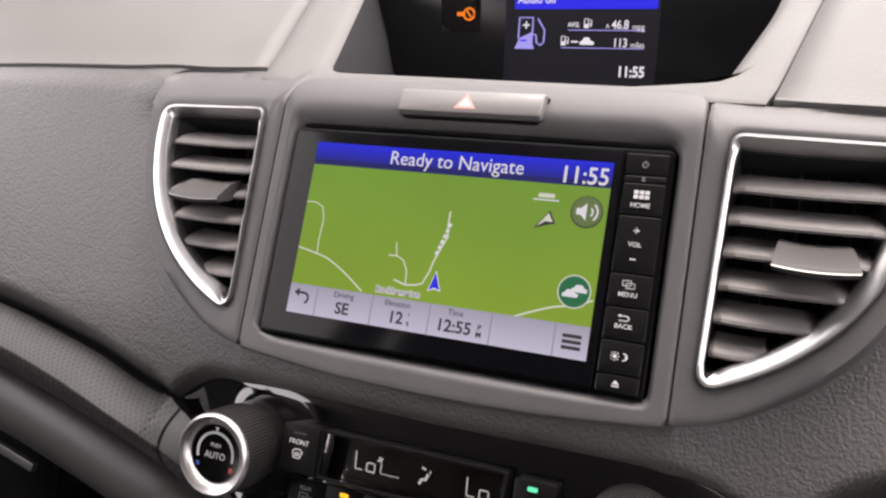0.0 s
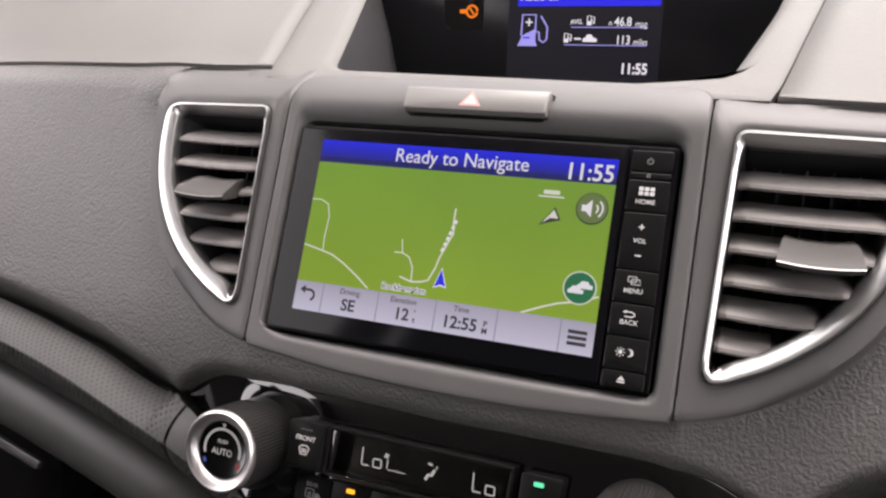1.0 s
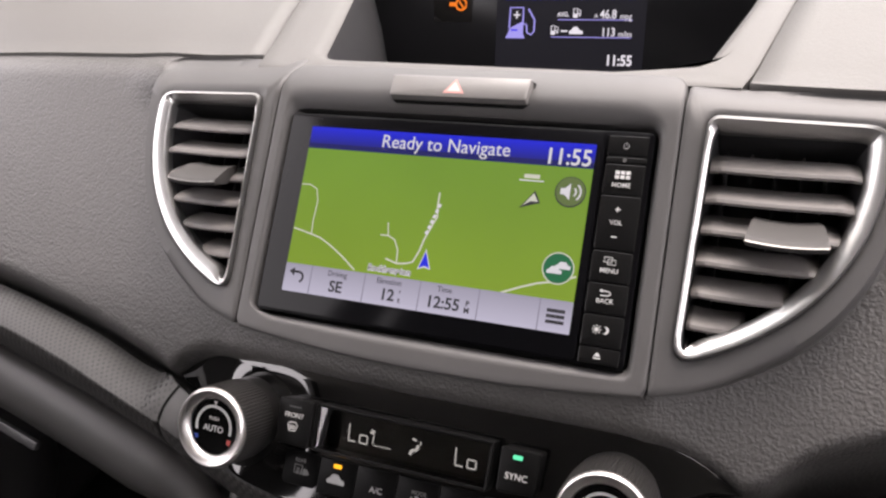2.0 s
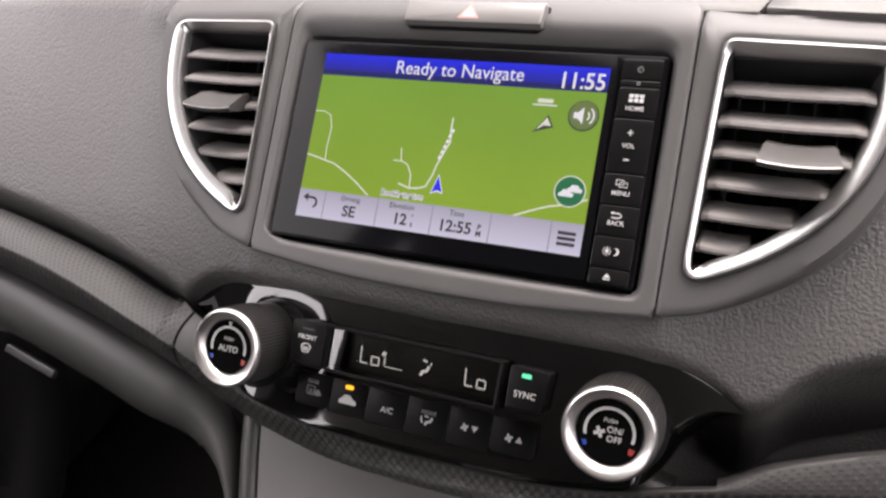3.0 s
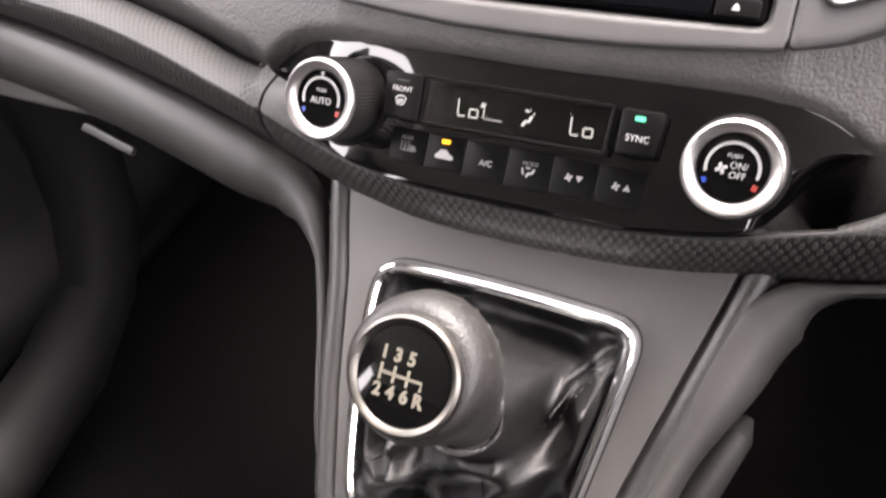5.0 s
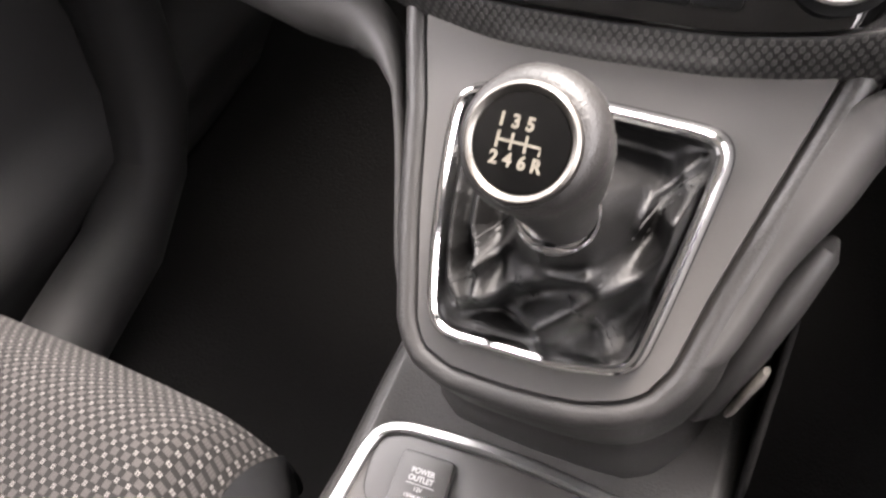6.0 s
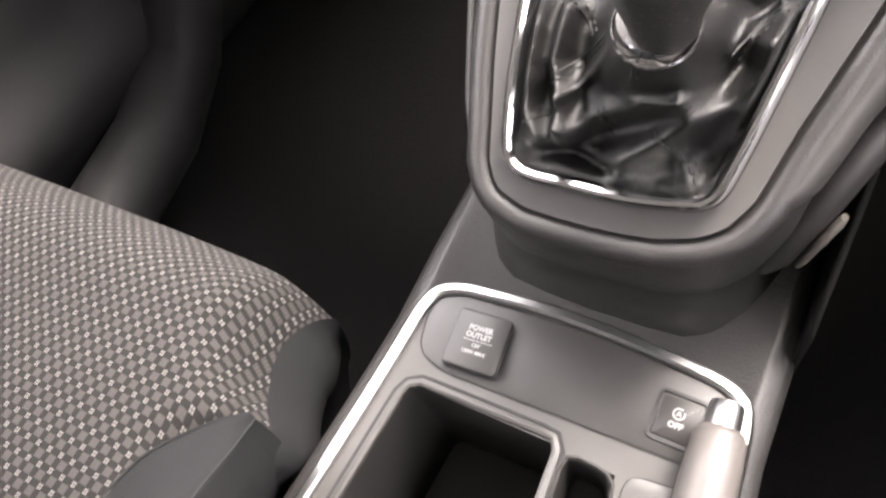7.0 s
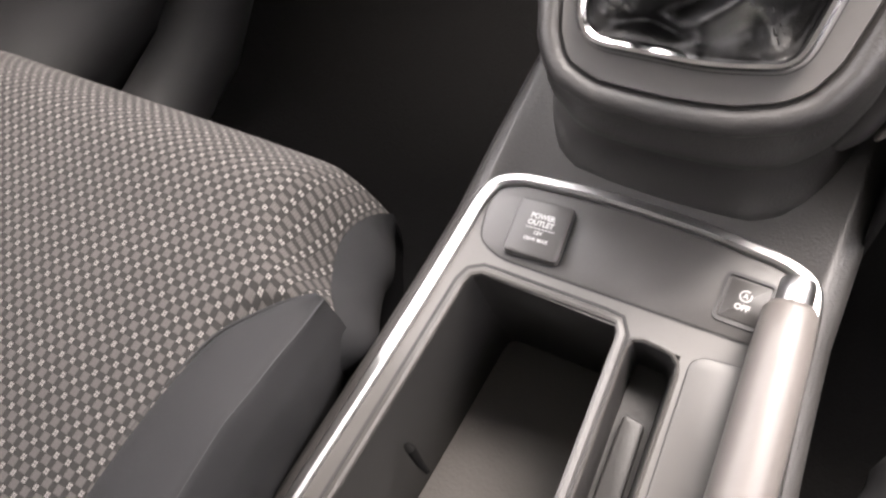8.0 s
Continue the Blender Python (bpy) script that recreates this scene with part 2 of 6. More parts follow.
HEX_UPPER = material("dotted_trim", (0.020, 0.0194, 0.0188), 0.5, grain=0.2, spec=0.3)
BOOT = material("black_gaiter_leather", (0.0036, 0.0035, 0.0034), 0.42, grain=0.4, cells=0.4, cell_scale=1000, rough_vary=0.08, spec=0.4)
KNOB_LEATHER = material("knob_perforated_leather", (0.0145, 0.0136, 0.0128), 0.42, grain=0.4, cells=0.3, cell_scale=700, spec=0.34)
THREAD = material("black_thread", (0.006, 0.006, 0.006), 0.7)
WHITE_INK = material("white_print", (0.34, 0.34, 0.335), 0.5)
GREY_INK = material("grey_print", (0.15, 0.15, 0.15), 0.5)
RED_INK = material("red_print", (0.24, 0.03, 0.025), 0.45)
BLUE_INK = material("blue_print", (0.01, 0.035, 0.22), 0.45)
CARPET = material("black_carpet", (0.0068, 0.0065, 0.0064), 0.95, grain=1.0, grain_scale=700, cells=0.6, cell_scale=300, spec=0.12)
SEAM_THREAD = material("grey_seam_thread", (0.017, 0.0175, 0.0185), 0.8, spec=0.2)
SIDE_FABRIC = material("bolster_fabric", (0.0056, 0.0058, 0.0064), 0.85, grain=0.6, grain_scale=2200, cells=0.2, cell_scale=1500, spec=0.25)
DOOR_TRIM = material("door_trim_plastic", (0.0165, 0.0162, 0.0163), 0.6, grain=0.4, spec=0.25)
LINING = material("roof_lining", (0.22, 0.216, 0.21), 0.9, grain=0.3)
GROUND = material("gravel_ground", (0.42, 0.41, 0.39), 0.9, grain=0.6, grain_scale=40, cells=0.8, cell_scale=30)


def woven_fabric():
    """Seat cloth: a check of pale squares and small white double dashes on dark grey, about 4 mm a cell."""
    mt = bpy.data.materials.new("checked_seat_cloth")
    mt.use_nodes = True
    nt = mt.node_tree
    n, l = nt.nodes, nt.links
    b = n["Principled BSDF"]
    tc = n.new("ShaderNodeTexCoord")
    sep = n.new("ShaderNodeSeparateXYZ")
    l.new(tc.outputs["UV"], sep.inputs[0])

    def op(kind, a, c=None, d=None):
        m = n.new("ShaderNodeMath")
        m.operation = kind
        for i, v in enumerate((a, c, d)):
            if v is None:
                continue
            if isinstance(v, (int, float)):
                m.inputs[i].default_value = v
            else:
                l.new(v, m.inputs[i])
        return m.outputs[0]

    period = 0.0097
    x, y = op("DIVIDE", sep.outputs[0], period), op("DIVIDE", sep.outputs[1], period)
    fx, fy = op("FRACT", x), op("FRACT", y)

    def box(cx, cy, hx, hy):
        return op("MULTIPLY", op("LESS_THAN", op("ABSOLUTE", op("SUBTRACT", fx, cx)), hx), op("LESS_THAN", op("ABSOLUTE", op("SUBTRACT", fy, cy)), hy))

    square = box(0.3, 0.3, 0.28, 0.28)
    dashes = op("ADD", op("ADD", box(0.70, 0.88, 0.065, 0.08), box(0.87, 0.88, 0.065, 0.08)), op("ADD", box(0.70, 0.69, 0.065, 0.08), box(0.87, 0.69, 0.065, 0.08)))
    rib = op("MULTIPLY_ADD", op("SINE", op("MULTIPLY", x, 2 * math.pi * 7)), 0.5, 0.5)
    noise_t = n.new("ShaderNodeTexNoise")
    noise_t.inputs["Scale"].default_value, noise_t.inputs["Detail"].default_value = 900, 4
    l.new(tc.outputs["Object"], noise_t.inputs["Vector"])
    soil = n.new("ShaderNodeTexNoise")
    soil.inputs["Scale"].default_value, soil.inputs["Detail"].default_value = 9, 6
    l.new(tc.outputs["Object"], soil.inputs["Vector"])

    def mix(fac, a, c):
        m = n.new("ShaderNodeMixRGB")
        l.new(fac, m.inputs[0])
        for i, v in ((1, a), (2, c)):
            if isinstance(v, tuple):
                m.inputs[i].default_value = (*v, 1)
            else:
                l.new(v, m.inputs[i])
        return m.outputs[0]

    pale = mix(rib, (0.022, 0.0203, 0.0192), (0.034, 0.0315, 0.0298))
    col = mix(square, (0.0062, 0.0057, 0.0054), pale)
    col = mix(dashes, col, (0.088, 0.083, 0.079))
    tone = n.new("ShaderNodeMapRange")
    tone.inputs["To Min"].default_value, tone.inputs["To Max"].default_value = 0.58, 1.42
    l.new(op("MULTIPLY_ADD", noise_t.outputs["Fac"], 0.6, op("MULTIPLY", soil.outputs["Fac"], 0.4)), tone.inputs["Value"])
    sc = n.new("ShaderNodeVectorMath")
    sc.operation = "SCALE"
    l.new(col, sc.inputs[0])
    l.new(tone.outputs[0], sc.inputs["Scale"])
    l.new(sc.outputs[0], b.inputs["Base Color"])
    b.inputs["Roughness"].default_value = 0.9
    b.inputs["Sheen Weight"].default_value = 0.03
    b.inputs["Specular IOR Level"].default_value = 0.2
    h = op("ADD", op("ADD", op("MULTIPLY", square, 0.5), dashes), op("MULTIPLY", noise_t.outputs["Fac"], 0.6))
    bp = n.new("ShaderNodeBump")
    bp.inputs["Strength"].default_value, bp.inputs["Distance"].default_value = 0.5, 0.0005
    l.new(h, bp.inputs["Height"])
    l.new(bp.outputs[0], b.inputs["Normal"])
    return mt


CLOTH = woven_fabric()

# =====================================================================
# the cabin
# =====================================================================
def box_mesh(x0, x1, y0, y1, z0, z1, bevel=0.0):
    bm = bmesh.new()
    bmesh.ops.create_cube(bm, size=1, matrix=Matrix.Translation(((x0 + x1) / 2, (y0 + y1) / 2, (z0 + z1) / 2)) @ Matrix.Diagonal((x1 - x0, y1 - y0, z1 - z0, 1)))
    if bevel:
        bmesh.ops.bevel(bm, geom=bm.edges[:], offset=bevel, segments=3, affect="EDGES", profile=0.6)
    return bm


def structure(name, bm, mat, label, category, sharp=35):
    return tagged(part(name, bm, mat, None, "", MW, sharp), label, category, "", "structure")


def cabin():
    structure("ground", grid(lambda x, y: Vector((x, y, -0.45)), steps(-400, 400, 8), steps(-400, 400, 8)), GROUND, "pale gravel ground around the parked car", "ground")

    def carpet(x, y):
        z = 0.012 * math.sin(7 * x + 2) * math.sin(5 * y) * 0.3
        if y > 0.05:
            z += (y - 0.05) ** 2 * 0.9
        return Vector((x, y, z))
    structure("floor", grid(carpet, steps(-0.72, 0.72, 48), steps(-1.32, 0.62, 64)), CARPET, "black carpet on the car floor and footwells", "carpet")
    structure("firewall", box_mesh(-0.72, 0.72, 0.62, 0.66, -0.02, 0.72), CARPET, "dark bulkhead in front of the footwells", "wall")
    for sx, name in ((-1, "wall_left"), (1, "wall_right")):
        # door and body side below the windows, pillars between them
        lo, hi = sorted((sx * 0.72, sx * 0.80))
        bm = box_mesh(lo, hi, -1.32, -0.88, -0.05, 0.76, 0.012) if sx > 0 else box_mesh(lo, hi, -1.32, 0.66, -0.05, 0.78, 0.012)
        # the middle pillar is widened so that the climate panel mirrors it and darkens
        extra = [(0.30 if sx < 0 else 0.58, 0.66, 0.75, 1.24), (-1.06, -0.83, 0.75, 1.24), (-1.32, -1.25, 0.75, 1.24)]
        if sx > 0:
            extra += [(-0.89, 0.66, -0.05, 0.76), (0.50, 0.66, 0.75, 0.80)]
        for y0, y1, z0, z1 in extra:
            b2 = box_mesh(lo, hi, y0, y1, z0, z1, 0.01)
            tmp = bpy.data.meshes.new("t")
            b2.to_mesh(tmp)
            b2.free()
            bm.from_mesh(tmp)
            bpy.data.meshes.remove(tmp)
        structure(name, bm, DOOR_TRIM, "dark plastic inner side of the car with window openings", "car side")
    structure("roof_lining", box_mesh(-0.80, 0.80, -1.32, -0.02, 1.24, 1.28, 0.01), LINING, "pale grey fabric roof lining", "ceiling")
    # made-up rear wall, out of view: stops light coming in from behind
    structure("rear_wall", box_mesh(-0.80, 0.80, -1.38, -1.32, -0.05, 1.28, 0.01), DOOR_TRIM, "plain dark wall, unseen, added to keep light out behind the seats", "wall")
    # windscreen: a sloping pane from the dashboard to the roof
    bm = grid(lambda x, t: Vector((x, 0.72 - 0.74 * t, 0.72 + 0.54 * t)), steps(-0.72, 0.72, 2), [0, 0.5, 1])
    ob = structure("windscreen", bm, see_through("windscreen_glass", (0.93, 0.96, 0.94)), "clear sloping windscreen glass", "windscreen")
    ob.visible_shadow = False


cabin()


def passenger_door():
    """Lower door trim with the sill and the kick panel that show past the seat."""
    t = thing("door_1", Matrix.Translation((-0.70, 0.0, 0.1)), "closed dark grey passenger door with a moulded pocket", "car door", kind="structure")
    bm = grid(lambda y, z: Vector((-0.70 + 0.035 * math.exp(-((z - 0.16) / 0.05) ** 2) + 0.02 * math.exp(-((y - 0.1) / 0.2) ** 2), y, z)), steps(-0.8, 0.42, 40), steps(0.05, 0.70, 40))
    part("door_panel", bm, DOOR_TRIM, t, m=MW, solid=0.01)
    bm = tube([(-0.595, -0.70, 0.085), (-0.595, -0.24, 0.085), (-0.62, -0.10, 0.085), (-0.64, 0.0, 0.12), (-0.64, 0.06, 0.20), (-0.648, 0.09, 0.30), (-0.648, 0.10, 0.42), (-0.648, 0.10, 0.60)], [(0.05, 0.055)] * 8, 24, up=Vector((1, 0, 0.3)))
    part("sill_trim", bm, DOOR_TRIM, t, "smooth dark sill trim", m=MW)


passenger_door()

# =====================================================================
# dashboard
# =====================================================================
CLIMATE_TOP = [(0, -0.0815), (0.06, -0.0798), (0.105, -0.0785), (0.121, -0.0787), (0.130, -0.0792), (0.139, -0.0812), (0.148, -0.0845), (0.156, -0.0886), (0.162, -0.0930), (0.168, -0.0985), (0.24, -0.0805), (0.318, -0.0645), (0.52, -0.04), (0.76, -0.03)]
CREASE = [(0, -0.1535), (0.05, -0.1525), (0.09, -0.147), (0.127, -0.137), (0.1558, -0.1275), (0.1938, -0.117), (0.2419, -0.1037), (0.295, -0.0927), (0.353, -0.0861), (0.52, -0.072), (0.76, -0.066)]
CREASE_DRIVER = [(0, -0.1535), (0.05, -0.1525), (0.09, -0.1485), (0.105, -0.1457), (0.125, -0.1395), (0.149, -0.133), (0.184, -0.1245), (0.24, -0.112), (0.31, -0.098), (0.52, -0.077), (0.76, -0.072)]
CREASE_W = [(0, -0.016), (0.15, -0.014), (0.25, -0.016), (0.35, -0.022), (0.52, -0.045), (0.76, -0.09)]
PANEL_TOP = [(0, -0.0815), (0.06, -0.0800), (0.100, -0.0792), (0.110, -0.0799), (0.119, -0.0818), (0.1275, -0.0846), (0.1335, -0.0872), (0.1415, -0.0918), (0.1525, -0.0990)]
VALLEY = [(0.105, -0.0790), (0.1275, -0.0846), (0.1415, -0.0918), (0.151, -0.0970), (0.160, -0.0935), (0.1665, -0.0870), (0.172, -0.0812), (0.180, -0.0752), (0.21, -0.062), (0.25, -0.047), (0.32, -0.036), (0.76, -0.02)]
STRIP_TOP = [(0.11, -0.147), (0.128, -0.1400), (0.138, -0.1350), (0.151, -0.1280), (0.166, -0.1190), (0.182, -0.1125), (0.199, -0.1060), (0.24, -0.094), (0.31, -0.083), (0.52, -0.055), (0.76, -0.05)]
STRIP_END = [(0, -0.1765), (0.043, -0.1748), (0.096, -0.1655), (0.129, -0.1555), (0.1638, -0.1440), (0.211, -0.1315), (0.2616, -0.1200), (0.3164, -0.1090), (0.3786, -0.0995), (0.52, -0.086), (0.76, -0.080)]
STRIP_END_DRIVER = [(0, -0.1765), (0.053, -0.1738), (0.081, -0.1699), (0.113, -0.1630), (0.1317, -0.1592), (0.155, -0.1542), (0.177, -0.1491), (0.192, -0.1457), (0.26, -0.131), (0.35, -0.114), (0.52, -0.093), (0.76, -0.087)]
STRIP_END_W = [(0, -0.040), (0.15, -0.038), (0.35, -0.042), (0.52, -0.06), (0.76, -0.11)]


PANEL_LOW = [(0, -0.1515), (0.05, -0.1512), (0.085, -0.1475), (0.105, -0.1425), (0.118, -0.1340), (0.128, -0.1215), (0.1365, -0.1130), (0.1450, -0.1090), (0.1560, -0.1058), (0.1680, -0.0995)]


def top_edge(u):
    """Where the dash face ends under the pads: lower on the driver's side."""
    return 0.0965 if u < 0 else 0.0830


def under_edge(u, v):
    """Draws the face in under its top edge on the driver's side."""
    return v if u < 0 or v < 0.068 else 0.068 + (v - 0.068) * 0.0145 / 0.029


def roll_back(v, a=0.0):
    """How far the upper edge of the dash rolls away towards its top; tighter far from the middle."""
    k = max(0.0, v - 0.062 - 0.015 * ease(a, 0.19, 0.25))
    return 22 * min(k, 0.0225) ** 2 + 0.99 * max(0.0, k - 0.0225)


def face_w(u, v):
    """Height of the dashboard's face over the plane of the head unit, before its lower edge curls under."""
    a = abs(u)
    w = -0.005
    if a > 0.11:
        # the hollow beside the fascia fills up towards the top edge
        k = max(0.0, min(1.0, (v - 0.055) / 0.03)) * max(0.0, min(1.0, (0.25 - a) / 0.05))
        w -= 0.024 * (1 - math.exp(-(a - 0.11) / 0.06)) * (1 - 0.65 * k * k * (3 - 2 * k))
    if a > 0.30:
        w -= 0.55 * (a - 0.30) ** 2
    k = max(0.0, -0.045 - v)
    w -= (3.0 - 1.8 * ease(u, 0.09, 0.16)) * min(k, 0.06) ** 2
    w -= roll_back(v, a)
    return w


def dash_w(u, v):
    a = abs(u)
    w = face_w(u, v)
    d = max(0.0, (lerp(CLIMATE_TOP, a) + 0.008 * ease(a, 0.160, 0.185) if u < 0 else lerp(PANEL_TOP, a)) - v + 0.003)
    under = min(0.032, 90 * min(d, 0.010) ** 2 + 1.8 * max(0, d - 0.010))
    if u > 0.11:
        # driver's side: the face curls softly under into a deep hollow over the trim
        d = max(0.0, lerp(VALLEY, a) + 0.004 - v)
        under += (min(0.11, 110 * min(d, 0.012) ** 2 + 2.64 * max(0.0, d - 0.012)) - under) * ease(u, 0.11, 0.152)
    return w - under


POD_OUT = [(0.1082, 0.0945, 0.002), (0.1082, -0.0652, 0.003), (0.1340, -0.0580, 0.02), (0.1685, -0.0368, 0.02), (0.1885, -0.0123, 0.02), (0.2002, 0.0174, 0.02), (0.2065, 0.060, 0.02), (0.2080, 0.0945, 0.012)]
VENT_OUT = [(0.1190, 0.0635, 0.006), (0.1164, -0.0500, 0.013), (0.1440, -0.0375, 0.02), (0.1690, -0.0175, 0.02), (0.1855, 0.009, 0.02), (0.1925, 0.036, 0.02), (0.1925, 0.0635, 0.010)]


def inside(poly, x, y):
    hit = False
    for i in range(len(poly)):
        (x0, y0), (x1, y1) = poly[i - 1][:2], poly[i][:2]
        if (y0 > y) != (y1 > y) and x < (x1 - x0) * (y - y0) / (y1 - y0) + x0:
            hit = not hit
    return hit


dashboard = thing("dashboard", MS @ Matrix.Translation((0, -0.15, -0.1)), "dark grey leather-grained car dashboard with textured trim strip", "dashboard", kind="structure")


def dash_face():
    def keep(u, v):
        a = abs(u)
        return not (a < 0.106 and v > -0.062) and not inside([(0.10, 0.1), (0.10, -0.058), (0.132, -0.048), (0.160, -0.029), (0.179, -0.008), (0.190, 0.02), (0.196, 0.06), (0.196, 0.082), (0.196, 0.1)], a, v)
    us = steps(-0.74, -0.24, 60) + steps(-0.24, 0.24, 192)[1:] + steps(0.24, 0.74, 60)[1:]
    bm = grid(lambda u, v: Vector((u, under_edge(u, v), dash_w(u, under_edge(u, v)))), us, steps(-0.155, 0.097, 110), keep)
    part("grained_panel", bm, DASH_GRAIN, dashboard, "leather-grained soft panel", m=MS, sharp=60, solid=0.004)


def pod(sx):
    """Raised plastic surround of an air vent."""
    n = 140
    out = resample([Vector((sx * p.x, under_edge(sx, p.y))) for p in fillet(POD_OUT, 0.01)], n)
    centre = Vector((sx * 0.140, 0.005))
    angles = [math.atan2(p.y - centre.y, p.x - centre.x) for p in out]
    inn = polar([Vector((sx * p.x, p.y)) for p in fillet(VENT_OUT, 0.01)], centre, angles)
    def top(u, v):
        k = ease(v, 0.068, 0.090 if u < 0 else 0.080)
        return (-0.0010 - 0.0055 * ((abs(u) - 0.11) / 0.09) - roll_back(v, abs(u))) * (1 - k) + (dash_w(u, v) + 0.0006) * k
    def side(u, near, far):
        k = max(0.0, min(1.0, (abs(u) - 0.125) / 0.05))
        return near + (far - near) * k * k * (3 - 2 * k)
    mid = [p.lerp(q, 0.3) for p, q in zip(out, inn)]
    lip = [p.lerp(q, 0.78) for p, q in zip(out, inn)]
    loops = [at_height(out, lambda u, v: dash_w(u, v) - 0.006), at_height(inset(out, 0.0004), lambda u, v: side(u, top(u, v) - 0.0010, dash_w(u, v) + 0.0034)), at_height(inset(out, 0.0016), lambda u, v: side(u, top(u, v) - 0.0002, 0.72 * top(u, v) + 0.28 * dash_w(u, v) + 0.0008)), at_height(mid, lambda u, v: top(u, v)), at_height(lip, top), at_height([p.lerp(q, 0.93) for p, q in zip(out, inn)], lambda u, v: top(u, v) - 0.0003), at_height(inset(inn, 0.0006), lambda u, v: top(u, v) - 0.002), at_height(inset(inn, 0.0008), -0.03)]
    part("vent_surround", ringloft(loops), BEZEL, dashboard, "smooth satin plastic surround", m=MS, sharp=50)


def fascia():
    """Centre fascia round the head unit, rolling back over its top edge."""
    n = 160
    out = resample(fillet([(-0.1078, 0.086, 0.010), (-0.1078, -0.0655, 0.004), (-0.05, -0.0708, 0.02), (0, -0.0718, 0.02), (0.05, -0.0708, 0.02), (0.1078, -0.0655, 0.004), (0.1078, 0.086, 0.010), (0, 0.0865, 0.02)], 0.01), n)
    inn = resample(fillet([(-0.0985, 0.0575, 0.006), (-0.0985, -0.0565, 0.004), (-0.05, -0.0568, 0.01), (0, -0.0568, 0.01), (0.05, -0.0568, 0.01), (0.0985, -0.0565, 0.004), (0.0985, 0.0575, 0.006), (0, 0.0578, 0.01)], 0.01), n)
    roll = lambda u, v: -roll_back(v) - 0.0010 * max(0, abs(u) - 0.09) / 0.018
    lip = [p.lerp(q, 0.68) for p, q in zip(out, inn)]
    loops = [at_height(out, lambda u, v: roll(u, v) - 0.014), at_height(out, lambda u, v: roll(u, v) - 0.0012), at_height(inset(out, 0.0006), lambda u, v: roll(u, v) - 0.0003), at_height(inset(out, 0.0016), roll)]
    loops += [at_height([p.lerp(q, k) for p, q in zip(inset(out, 0.0016), lip)], roll) for k in (0.3, 0.6, 0.85, 1.0)]
    loops += [at_height([p.lerp(q, 0.35) for p, q in zip(lip, inn)], lambda u, v: roll(u, v) - 0.0007), at_height([p.lerp(q, 0.8) for p, q in zip(lip, inn)], lambda u, v: min(roll(u, v) - 0.003, -0.003)), at_height(inn, -0.005), at_height(inn, -0.014)]
    part("centre_fascia", ringloft(loops), BEZEL, dashboard, "smooth satin plastic fascia", m=MS, sharp=40)


DOT = material("trim_dot", (0.040, 0.0386, 0.0372), 0.5, grain=0.1, spec=0.3)


